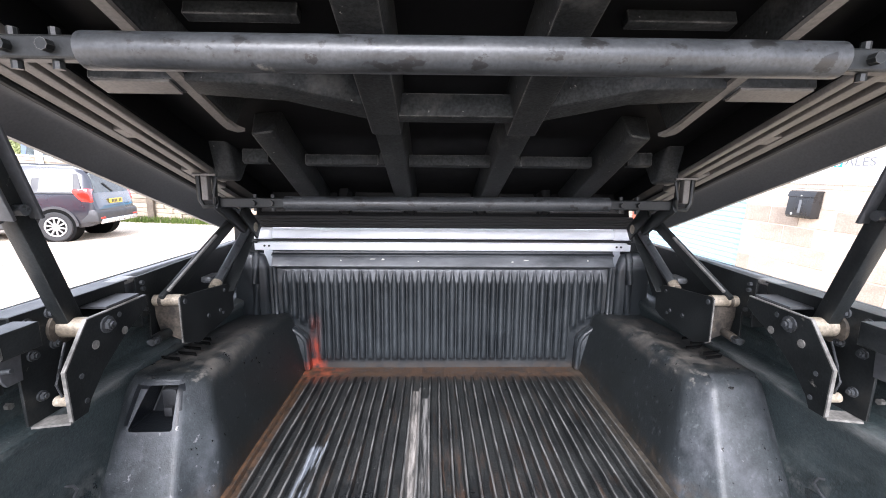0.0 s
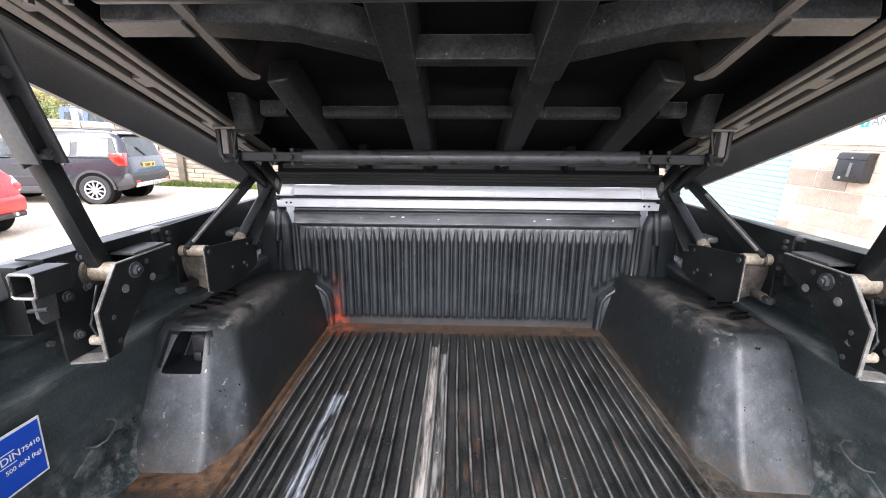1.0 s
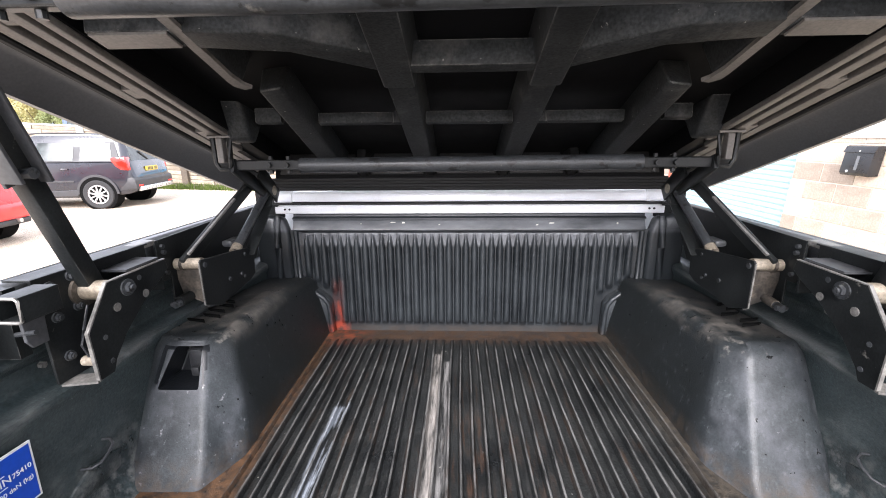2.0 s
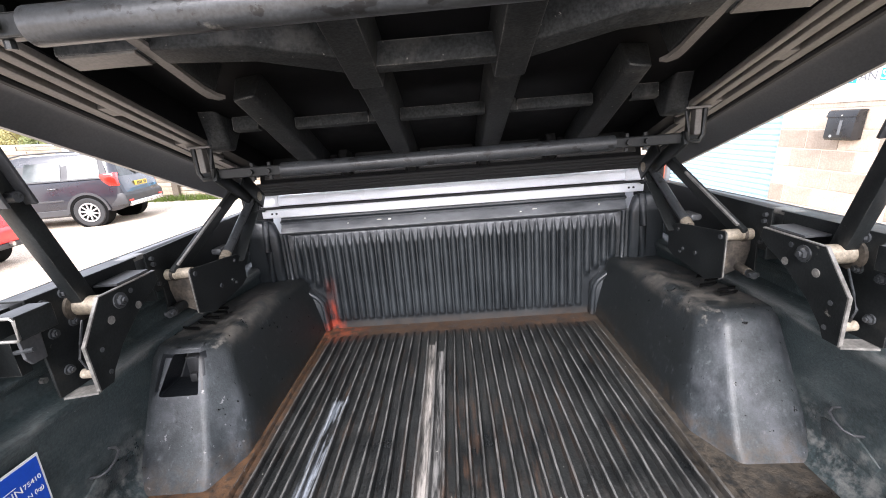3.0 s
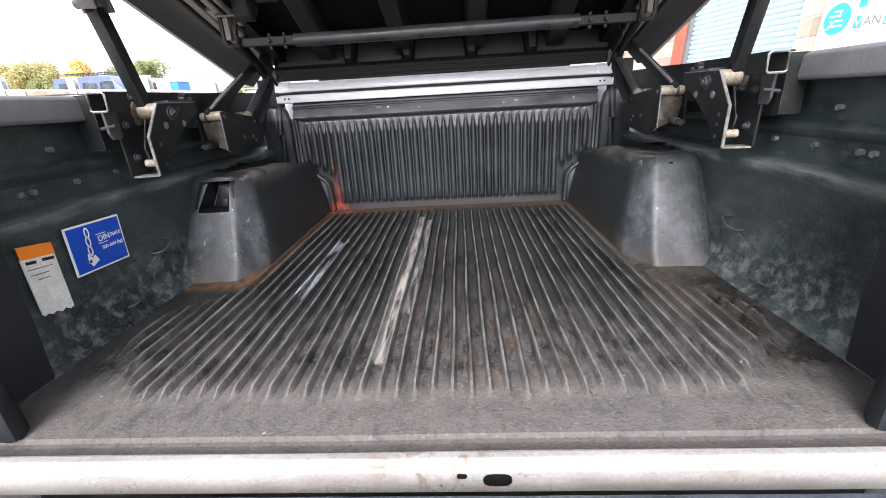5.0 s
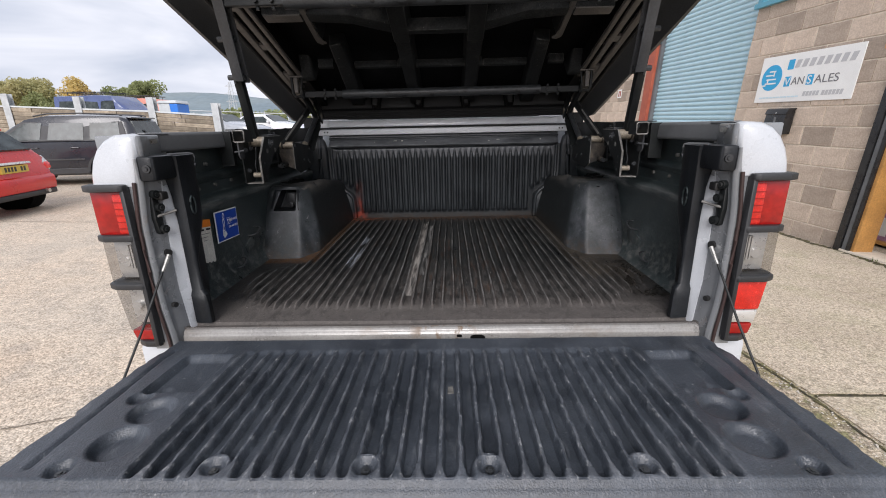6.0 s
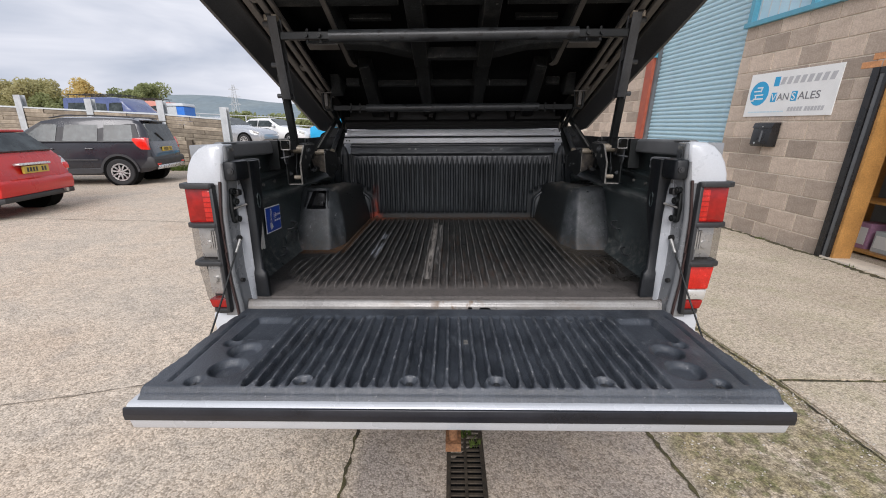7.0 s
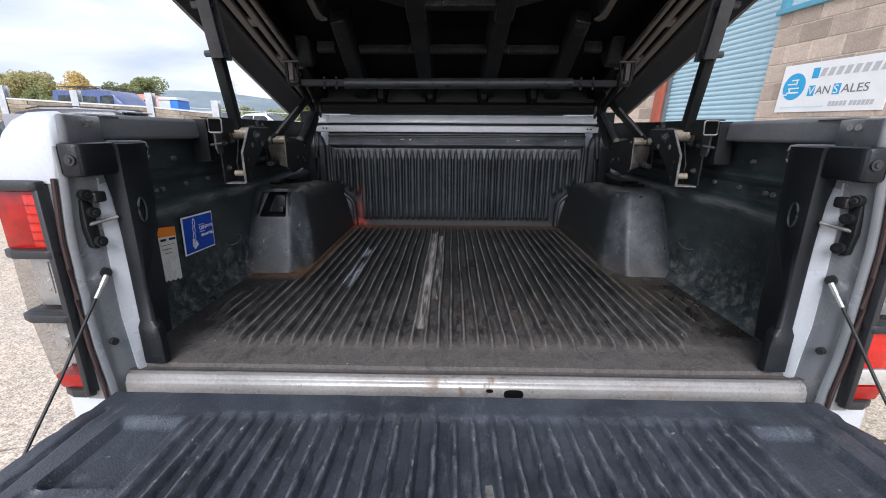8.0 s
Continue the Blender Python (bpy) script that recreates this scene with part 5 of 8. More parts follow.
lid_block(bm, -0.125, 0.125, 1.12, 1.16, 0.01, 0.075, 0.0, 0.012, 0.003)
part("cross_rib", bm, M_lid, LID, smooth=True)
# front wall in the same near-black, its shade put into the colour
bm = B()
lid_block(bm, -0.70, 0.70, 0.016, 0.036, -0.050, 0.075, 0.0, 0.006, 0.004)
front_wall = part("front_lip", bm, M_lid_shade, LID, smooth=True)
# panels of the front wall between its wedge ribs
WEDGE = (-0.37, -0.13, 0.13, 0.37)
for x0, x1 in ((-0.68, -0.395), (-0.345, -0.155), (-0.105, 0.105), (0.155, 0.345), (0.395, 0.68)):
    bm = B()
    lid_block(bm, x0, x1, 0.034, 0.044, -0.006, 0.070, -0.010, 0.0, 0.003)
    part("front_panel", bm, M_rubber, front_wall, smooth=True)
for x in WEDGE:
    bm = B()
    lid_poly(bm, [(x - 0.014, 0.03), (x + 0.014, 0.03), (x + 0.014, 0.10), (x - 0.014, 0.10)], [(x - 0.026, 0.03), (x + 0.026, 0.03), (x + 0.016, 0.09), (x - 0.016, 0.09)], -0.012, 0.072, 0.005)
    part("wedge_rib", bm, M_rubber, LID, smooth=True)
for k, n in enumerate((-0.058, -0.047, -0.036, -0.025)):
    bm = B()
    rope(bm, [lid(x, 0.034 + 0.003 * (k % 2), n) for x in (-0.71, -0.3, 0.3, 0.71)], 0.0066, 8)
    part("front_seal", bm, M_rubber, LID, smooth=True)

# --- link gear, both sides
for s in (-1, 1):
    # rear bracket
    br = empty("strut_bracket")
    br.parent = truck
    tagged(br, "black steel strut bracket bolted to the bed side")
    bm = B()
    prism(bm, [(0.568, 1.367), (0.571, 1.173), (0.640, 1.171), (0.70, 1.235), (0.82, 1.28), (0.82, 1.367)], "x", s * 0.726, s * 0.731, 0.001)
    part("outer_plate", bm, M_steel, br)
    bm = B()
    inner = [(0.592, 1.169), (0.590, 1.262), (0.646, 1.336), (0.80, 1.338), (0.806, 1.318), (0.78, 1.300), (0.735, 1.278), (0.668, 1.228), (0.634, 1.190), (0.624, 1.169)]
    prism(bm, inner, "x", s * 0.670, s * 0.675, 0.001)
    part("inner_plate", bm, M_steel, br)
    bm = B()
    prism(bm, [(0.5895, 1.169), (0.5875, 1.2625), (0.6445, 1.3382), (0.6465, 1.3365), (0.5905, 1.2615), (0.5925, 1.169)], "x", s * 0.6692, s * 0.6758)
    part("worn_edge", bm, M_worn, br)
    bm = B()
    prism(bm, [(0.6455, 1.3365), (0.80, 1.3385), (0.80, 1.3405), (0.6455, 1.3385)], "x", s * 0.6692, s * 0.6758)
    part("worn_edge", bm, M_worn, br)
    # folded end that ties the two plates, and the foot plate
    bm = B()
    prism(bm, [(0.700, 1.340), (0.790, 1.3415), (0.790, 1.346), (0.700, 1.3445)], "x", s * 0.676, s * 0.725)
    part("top_tie", bm, M_channel, br)
    bm = B()
    box(bm, s * 0.676, s * 0.725, 0.790, 0.795, 1.27, 1.339)
    part("end_plate", bm, M_steel, br)
    bm = B()
    prism(bm, [(s * 0.669, 0.585), (s * 0.725, 0.573), (s * 0.735, 0.606), (s * 0.676, 0.618)], "z", 1.168, 1.172)
    part("bottom_plate", bm, M_worn, br)
    bm = B()
    tube(bm, (s * 0.676, 0.655, 1.320), (s * 0.7255, 0.655, 1.320), 0.0185, 18)
    part("bush", bm, M_brass, br, smooth=True)
    bm = B()
    tube(bm, (s * 0.720, 0.655, 1.320), (s * 0.7262, 0.655, 1.320), 0.030, 20)
    part("rubbed_ring", bm, M_grime, br, smooth=True)
    bm = B()
    tube(bm, (s * 0.678, 0.612, 1.198), (s * 0.712, 0.612, 1.198), 0.0095, 12)
    part("foot_bush", bm, M_brass, br, smooth=True)
    bm = B()
    rope(bm, [(s * 0.700, 0.612, 1.20), (s * 0.698, 0.600, 1.235), (s * 0.694, 0.606, 1.262), (s * 0.70, 0.63, 1.30)], 0.0022, 6)
    part("release_wire", bm, M_bar, br, smooth=True)
    bm = B()
    tube(bm, (s * 0.671, 0.689, 1.313), (s * 0.667, 0.689, 1.313), 0.0165, 18)
    tube(bm, (s * 0.667, 0.689, 1.313), (s * 0.660, 0.689, 1.313), 0.0105, 6)
    tube(bm, (s * 0.660, 0.689, 1.313), (s * 0.656, 0.689, 1.313), 0.006, 10)
    part("pivot_nut", bm, M_bar, br, smooth=True)
    for y, z, r in ((0.731, 1.2855, 0.0082), (0.658, 1.2845, 0.0085), (0.620, 1.241, 0.0048), (0.624, 1.192, 0.0050), (0.722, 1.322, 0.0055)):
        bm = B()
        tube(bm, (s * 0.6725, y, z), (s * 0.6692, y, z), r, 14)
        part("plate_hole", bm, M_worn if r > 0.006 else M_bar, br)
    for y, z in ((0.594, 1.347), (0.636, 1.354), (0.595, 1.291), (0.638, 1.296), (0.60, 1.215)):
        bm = B()
        tube(bm, (s * 0.727, y, z), (s * 0.7225, y, z), 0.0095, 14)
        tube(bm, (s * 0.7225, y, z), (s * 0.717, y, z), 0.0068, 6)
        tube(bm, (s * 0.717, y, z), (s * 0.7145, y, z), 0.004, 8)
        part("bolt", bm, M_bar, br)
    # hollow clamp end
    cx, cz, ch = 0.697, 1.342, 0.0205
    bm = B()
    for a, b, c, d in ((-ch, ch, ch - 0.003, ch), (-ch, ch, -ch, -ch + 0.003), (-ch, -ch + 0.003, -ch, ch), (ch - 0.003, ch, -ch, ch)):
        box(bm, s * (cx + a), s * (cx + b), 0.502, 0.566, cz + c, cz + d, 0.0012)
    part("clamp_tube", bm, M_steel, br)
    bm = B()
    rope(bm, [(s * (cx + ch * k[0] * 0.94), 0.5015, cz + ch * k[1] * 0.94) for k in ((-1, -0.8), (-1, 0.8), (-0.8, 1), (0.8, 1), (1, 0.8), (1, -0.8), (0.8, -1), (-0.8, -1), (-1, -0.8))], 0.0026, 6)
    part("clamp_rim", bm, M_worn, br, smooth=True)
    bm = B()
    prism(bm, [(0.530, 1.335), (0.532, 1.275), (0.540, 1.262), (0.566, 1.262), (0.570, 1.335)], "x", s * 0.716, s * 0.722, 0.001)
    part("clamp_tab", bm, M_channel, br)
    bm = B()
    tube(bm, (s * 0.70, 0.535, 1.292), (s * 0.735, 0.535, 1.287), 0.004, 8)
    part("clamp_bolt", bm, M_bar, br)
    bm = B()
    box(bm, s * 0.727, s * 0.775, 0.568, 0.83, 1.363, 1.367, 0.001)
    box(bm, s * 0.745, s * 0.79, 0.54, 0.56, 1.24, 1.36)
    part("clamp_plate", bm, M_steel, br)
    bm = B()
    box(bm, s * 0.728, s * 0.762, 0.80, 0.862, 1.356, 1.368, 0.004)
    part("cable_clip", bm, M_worn, br)
    # front bracket
    fb = empty("link_bracket")
    fb.parent = truck
    tagged(fb, "black steel link bracket with worn bush")
    bm = B()
    prism(bm, [(0.886, 1.196), (0.886, 1.304), (0.892, 1.310), (1.06, 1.292), (1.115, 1.284), (1.145, 1.262), (1.14, 1.20), (1.11, 1.188), (0.95, 1.170)], "x", s * 0.650, s * 0.655, 0.001)
    part("inner_plate", bm, M_steel, fb)
    bm = B()
    prism(bm, [(0.852, 1.366), (0.852, 1.328), (0.858, 1.272), (0.864, 1.266), (0.884, 1.266), (0.888, 1.272), (0.885, 1.20), (0.93, 1.19), (1.30, 1.20), (1.40, 1.33), (1.40, 1.372), (1.085, 1.371)], "x", s * 0.726, s * 0.731, 0.001)
    part("outer_plate", bm, M_steel, fb)
    for y, z in ((0.868, 1.350), (0.870, 1.335), (0.872, 1.285)):
        bm = B()
        tube(bm, (s * 0.727, y, z), (s * 0.719, y, z), 0.0052, 8)
        part("bolt", bm, M_bar, fb)
    bm = B()
    prism(bm, [(s * 0.656, 1.190), (s * 0.656, 1.288), (s * 0.725, 1.288), (s * 0.725, 1.255), (s * 0.716, 1.214)], "y", 0.905, 0.910, 0.001)
    part("end_plate", bm, M_grime, fb, "dusty brown end plate")
    bm = B()
    rope(bm, [(s * 0.6525, 0.8845, 1.304), (s * 0.6525, 0.8845, 1.196), (s * 0.6525, 0.90, 1.187)], 0.0016, 6)
    part("worn_edge", bm, M_worn, fb)
    bm = B()
    tube(bm, (s * 0.656, 0.905, 1.298), (s * 0.722, 0.905, 1.296), 0.0140, 16)
    part("bush", bm, M_brass, fb, smooth=True)
    bm = B()
    tube(bm, (s * 0.700, 0.905, 1.2965), (s * 0.707, 0.905, 1.2965), 0.0165, 16)
    part("collar", bm, M_grime, fb, smooth=True)
    for y, z, r in ((0.902, 1.295, 0.0065), (1.09, 1.272, 0.005), (1.06, 1.222, 0.0045), (1.0, 1.226, 0.006), (1.075, 1.21, 0.0045)):
        bm = B()
        tube(bm, (s * 0.652, y, z), (s * 0.6465, y, z), r, 8)
        part("bolt", bm, M_bar, fb)
    # lower gas spring: stub on one side, rod with its knuckle on the other
    bm = B()
    if s > 0:
        tube(bm, (0.700, 0.98, 1.222), (0.700, 0.868, 1.212), 0.0105, 14)
    else:
        tube(bm, (-0.700, 0.98, 1.212), (-0.700, 0.862, 1.214), 0.0125, 14)
    part("gas_spring", bm, M_grime if s > 0 else M_steel, fb, smooth=True)
    bm = B()
    tube(bm, (s * 0.700, 0.868, 1.212), (s * 0.700, 0.846, 1.2105), 0.0085, 12)
    tube(bm, (s * 0.688, 0.852, 1.211), (s * 0.712, 0.852, 1.211), 0.0060, 10)
    part("spring_knuckle", bm, M_bar, fb, smooth=True)
    # folded strap beside the round link
    bm = B()
    beam(bm, (s * 0.650, 1.115, 1.262), (s * 0.650, 1.265, 1.385), 0.004, 0.034, (s, 0, 0), 0.001)
    beam(bm, (s * 0.650, 1.260, 1.380), (s * 0.654, 1.305, 1.425), 0.004, 0.028, (s, 0, 0), 0.001)
    part("strap", bm, M_steel, fb, smooth=True)
    # front links
    lk = empty("hinge_link")
    lk.parent = truck
    tagged(lk, "worn black hinge links of the lid")
    bm = B()
    beam(bm, (s * 0.698, 0.895, 1.297), (s * 0.672, 1.25, 1.474), 0.034, 0.014, (s, 0, 0), 0.004)
    part("flat_link", bm, M_steel, lk, smooth=True)
    bm = B()
    beam(bm, (s * 0.6885, 0.905, 1.320), (s * 0.674, 1.12, 1.428), 0.006, 0.007, (s, 0, 0), 0.001)
    part("worn_edge", bm, M_worn, lk)
    bm = B()
    tube(bm, (s * 0.667, 1.07, 1.283), (s * 0.660, 1.30, 1.432), 0.0125, 14)
    part("round_link", bm, M_bar, lk, smooth=True)
    bm = B()
    tube(bm, (s * 0.635, 1.300, 1.432), (s * 0.682, 1.300, 1.432), 0.016, 14)
    tube(bm, (s * 0.667, 1.07, 1.283), (s * 0.6665, 1.09, 1.296), 0.0145, 14)
    part("bush", bm, M_brass, lk, smooth=True)
    bm = B()
    beam(bm, (s * 0.66, 1.33, 1.40), (s * 0.655, 1.10, 1.525), 0.04, 0.012, (s, 0, 0), 0.003)
    beam(bm, (s * 0.64, 1.33, 1.41), (s * 0.64, 1.22, 1.50), 0.05, 0.008, (s, 0, 0), 0.002)
    part("hinge_arm", bm, M_steel, lk, smooth=True)
    bm = B()
    rope(bm, [(s * 0.655, 1.10, 1.60), (s * 0.655, 1.095, 1.54), (s * 0.66, 1.10, 1.515), (s * 0.69, 1.10, 1.512), (s * 0.70, 1.10, 1.53), (s * 0.702, 1.10, 1.60)], 0.007, 8)
    part("hinge_yoke", bm, M_steel, lk, smooth=True)
    bm = B()
    box(bm, s * 0.645, s * 0.71, 1.085, 1.13, 1.598, 1.604, 0.001)
    box(bm, s * 0.672, s * 0.69, 1.09, 1.115, 1.53, 1.598, 0.003)
    part("hinge_plate", bm, M_rail, lk)
    # folded cover behind the links
    bm = B()
    box(bm, s * 0.728, s * 0.745, 1.20, 1.25, 1.318, 1.346, 0.007)
    part("plastic_stop", bm, M_grey_cap, fb, smooth=True)
    bm = B()
    box(bm, s * 0.695, s * 0.728, 1.11, 1.175, 1.286, 1.306, 0.008)
    part("plastic_stop", bm, M_grey_cap, fb, smooth=True)
    # rear strut
    st = empty("lid_strut")
    st.parent = truck
    tagged(st, "black telescopic steel lid strut with bolted joint")
    p, q = Vector((s * 0.712, 0.662, 1.32)), Vector((s * 0.692, 0.478, 1.81))
    bm = B()
    beam(bm, p, p.lerp(q, 0.62), 0.033, 0.028, (s, 0, 0), 0.004)
    part("inner_arm", bm, M_steel, st, smooth=True)
    bm = B()
    a, b = p.lerp(q, 0.42), q
    off = Vector((0, -0.012, 0))
    beam(bm, a + off, b + off, 0.048, 0.006, (s, 0, 0), 0.001)
    beam(bm, a + off + Vector((-s * 0.016, 0.022, 0)), b + off + Vector((-s * 0.016, 0.022, 0)), 0.006, 0.034, (s, 0, 0), 0.001)
    beam(bm, a + off + Vector((-s * 0.016, -0.024, 0)), b + off + Vector((-s * 0.016, -0.024, 0)), 0.006, 0.034, (s, 0, 0), 0.001)
    part("channel_arm", bm, M_channel, st, "grey steel channel arm", smooth=True)
    for k in (0.05, 0.45, 0.93):
        bm = B()
        c = a.lerp(b, k)
        tube(bm, c + Vector((-s * 0.03, -0.01, 0)), c + Vector((s * 0.03, -0.01, 0)), 0.009, 8)
        part("strut_bolt", bm, M_bar, st, smooth=True)
    bm = B()
    box(bm, s * 0.665, s * 0.715, 0.462, 0.492, 1.80, 1.822, 0.003)
    part("strut_head", bm, M_brass, st, smooth=True)
    bm = B()
    beam(bm, q, q + Vector((s * 0.01, -0.02, 0.05)), 0.03, 0.02, (s, 0, 0))
    part("strut_mount", bm, M_steel, st)

# --- cross tubes between the two sides
for name, y, z, r, fat in (("front_cross_tube", 1.12, 1.523, 0.0205, 0.47), ("rear_cross_tube", 0.465, 1.745, 0.0225, 0.47)):
    ct = empty(name)
    ct.parent = truck
    tagged(ct, "scuffed grey cross tube joining the lid struts")
    bm = B()
    rope(bm, [(x, y, z + 0.0015 * math.sin(x * 3)) for x in [-fat, -fat + 0.004] + [-fat + 0.1 + k * (2 * fat - 0.2) / 8 for k in range(9)] + [fat - 0.004, fat]], r, 20)
    part("sleeve", bm, M_bar, ct, smooth=True)
    for s in (-1, 1):
        bm = B()
        box(bm, s * fat, s * 0.655, y - 0.011, y + 0.011, z - 0.014, z + 0.014, 0.003)
        part("end_bar", bm, M_steel, ct)
        for k in (0.035, 0.085):
            bm = B()
            tube(bm, (s * (fat + k), y - 0.022, z), (s * (fat + k), y + 0.022, z), 0.0075, 8)
            tube(bm, (s * (fat + k), y, z - 0.024), (s * (fat + k), y, z + 0.024), 0.006, 8)
            part("bolt", bm, M_steel, ct)


# ================= the yard =================
def aggregate(m, scale, dark, pale, low, high, bump=0.6):
    """Worn concrete with its stones showing: each cell a stone of its own tone, its rim sunk."""
    n, l = m.node_tree.nodes, m.node_tree.links
    b = n["Principled BSDF"]
    old = b.inputs["Base Color"].links[0].from_socket
    co = n.new("ShaderNodeTexCoord")
    wob = n.new("ShaderNodeTexNoise")
    wob.inputs["Scale"].default_value = scale * 1.3
    add = n.new("ShaderNodeVectorMath")
    add.operation = "MULTIPLY_ADD"
    add.inputs[1].default_value = (0.6 / scale,) * 3
    l.new(co.outputs["Object"], wob.inputs["Vector"])
    l.new(wob.outputs["Color"], add.inputs[0])
    l.new(co.outputs["Object"], add.inputs[2])
    vo = n.new("ShaderNodeTexVoronoi")
    vo.inputs["Scale"].default_value = scale
    l.new(add.outputs["Vector"], vo.inputs["Vector"])
    sep = n.new("ShaderNodeSeparateColor")
    l.new(vo.outputs["Color"], sep.inputs["Color"])
    ramp = n.new("ShaderNodeValToRGB")
    e = ramp.color_ramp.elements
    e[0].position, e[0].color = low, rgba(dark)
    e[1].position, e[1].color = high, rgba(pale)
    mid = e.new((low + high) / 2)
    mid.color = (1, 1, 1, 1)
    l.new(sep.outputs["Red"], ramp.inputs["Fac"])
    rim = n.new("ShaderNodeMapRange")
    rim.inputs["From Min"].default_value, rim.inputs["From Max"].default_value = 0.35, 0.75
    rim.inputs["To Min"].default_value, rim.inputs["To Max"].default_value = 1.08, 0.78
    l.new(vo.outputs["Distance"], rim.inputs["Value"])
    for src in (ramp.outputs["Color"], rim.outputs["Result"]):
        mx = n.new("ShaderNodeMix")
        mx.data_type, mx.blend_type = "RGBA", "MULTIPLY"
        mx.inputs["Factor"].default_value = 1.0
        l.new(old, mx.inputs["A"])
        l.new(src, mx.inputs["B"])
        old = mx.outputs["Result"]
    l.new(old, b.inputs["Base Color"])
    bp = n.new("ShaderNodeBump")
    bp.invert = True
    bp.inputs["Strength"].default_value, bp.inputs["Distance"].default_value = bump, 0.004
    l.new(vo.outputs["Distance"], bp.inputs["Height"])
    if b.inputs["Normal"].links:
        l.new(b.inputs["Normal"].links[0].from_socket, bp.inputs["Normal"])
    l.new(bp.outputs["Normal"], b.inputs["Normal"])
    return m


M_yard = material("yard_concrete", (0.60, 0.485, 0.37), 0.92, vary=0.24, scale=0.9, fine=26, bump=0.5, bump_scale=60, tint=(0.64, 0.56, 0.455))
overlay(M_yard, (0.28, 0.24, 0.20), (None,) * 6, noise_scale=0.9, low=0.48, high=0.7, amount=0.45)
overlay(M_yard, (0.33, 0.29, 0.245), (None,) * 6, noise_scale=7, low=0.50, high=0.68, amount=0.5)
overlay(M_yard, (0.31, 0.272, 0.242), (-0.41, 1.02, -6.0, 3.0, None, None), soft=0.03, noise_scale=2.5, low=0.1, high=0.6, amount=0.85)
overlay(M_yard, (0.31, 0.26, 0.13), (1.02, 1.95, -4.0, 1.6, None, None), soft=0.08, noise_scale=5, low=0.36, high=0.60, amount=0.85)
overlay(M_yard, (0.13, 0.14, 0.045), (1.02, 1.95, -4.0, 1.6, None, None), soft=0.08, noise_scale=11, low=0.50, high=0.60, amount=0.75)
overlay(M_yard, (0.16, 0.13, 0.085), (1.02, 1.95, -4.0, 1.6, None, None), soft=0.08, noise_scale=30, low=0.48, high=0.60, amount=0.75)
aggregate(M_yard, 125, (0.60, 0.58, 0.55), (1.24, 1.24, 1.25), 0.02, 0.85, 0.4)
M_apron = material("apron_concrete", (0.56, 0.47, 0.36), 0.9, vary=0.3, scale=1.6, fine=60, bump=0.4, bump_scale=80, tint=(0.64, 0.55, 0.435))
overlay(M_apron, (0.29, 0.265, 0.15), (None,) * 6, noise_scale=3.2, low=0.46, high=0.7, amount=0.6)
overlay(M_apron, (0.62, 0.57, 0.49), (None,) * 6, noise_scale=75, low=0.56, high=0.66, amount=0.6)
overlay(M_apron, (0.2, 0.17, 0.13), (None,) * 6, noise_scale=26, low=0.52, high=0.66, amount=0.5)
aggregate(M_apron, 130, (0.68, 0.66, 0.63), (1.18, 1.18, 1.18), 0.05, 0.8, 0.4)
M_crack = material("crack_dirt", (0.20, 0.165, 0.125), 0.95, vary=0.4, scale=14, fine=90, tint=(0.28, 0.24, 0.19))
M_moss = material("joint_dirt", (0.045, 0.038, 0.026), 0.95, vary=0.5, scale=14, fine=90, bump=0.6, tint=(0.13, 0.115, 0.045))
M_block = material("concrete_block", (0.44, 0.352, 0.28), 0.92, vary=0.2, scale=7, fine=60, bump=0.8, bump_scale=110, tint=(0.56, 0.465, 0.38), spread=0.30)
overlay(M_block, (0.22, 0.165, 0.12), (None,) * 6, noise_scale=2.2, low=0.5, high=0.72, amount=0.5)
overlay(M_block, (0.20, 0.155, 0.115), (None,) * 6, noise_scale=90, low=0.6, high=0.7, amount=0.4)
M_mortar = material("mortar", (0.66, 0.585, 0.48), 0.95, vary=0.15, scale=8, fine=80, bump=0.4)
M_shutter = material("shutter_blue", (0.40, 0.58, 0.66), 0.45, vary=0.10, scale=2.5, fine=120, tint=(0.46, 0.64, 0.71))
M_blue_frame = material("blue_frame", (0.09, 0.30, 0.40), 0.4, vary=0.12, scale=5, fine=100)
M_redpost = material("red_oxide_post", (0.36, 0.075, 0.04), 0.6, vary=0.2, scale=6, fine=100, tint=(0.42, 0.11, 0.06))
M_brick = material("orange_brick", (0.50, 0.24, 0.11), 0.9, vary=0.2, scale=10, fine=90, bump=0.4, spread=0.15)
M_board = material("sign_board", (0.78, 0.78, 0.76), 0.4, vary=0.05, scale=4, fine=100)
M_cyan = material("sign_blue", (0.02, 0.34, 0.62), 0.4, vary=0.05, scale=10, fine=100)
M_grey_ink = material("sign_grey_ink", (0.16, 0.16, 0.17), 0.5, vary=0.1, scale=20, fine=100)
M_word = material("sign_word_grey", (0.46, 0.46, 0.47), 0.5, vary=0.05, scale=20, fine=100)
M_pale_ink = material("sign_pale_ink", (0.55, 0.68, 0.74), 0.5, vary=0.05, scale=20, fine=100)
M_black_plastic = material("black_box_plastic", (0.014, 0.014, 0.015), 0.3, vary=0.3, scale=10, fine=100)
M_door = material("varnished_door", (0.43, 0.22, 0.07), 0.45, vary=0.22, scale=3, fine=60, tint=(0.58, 0.30, 0.09))
M_inside = material("inside_wall", (0.25, 0.24, 0.22), 0.8, vary=0.15, scale=3, fine=60)
M_box_pink = material("pink_box", (0.40, 0.22, 0.33), 0.55, vary=0.15, scale=12, fine=60)
M_sleeper = material("timber_sleeper", (0.24, 0.195, 0.145), 0.9, vary=0.35, scale=6, fine=60, bump=0.6, bump_scale=50, tint=(0.36, 0.305, 0.235), spread=0.34)
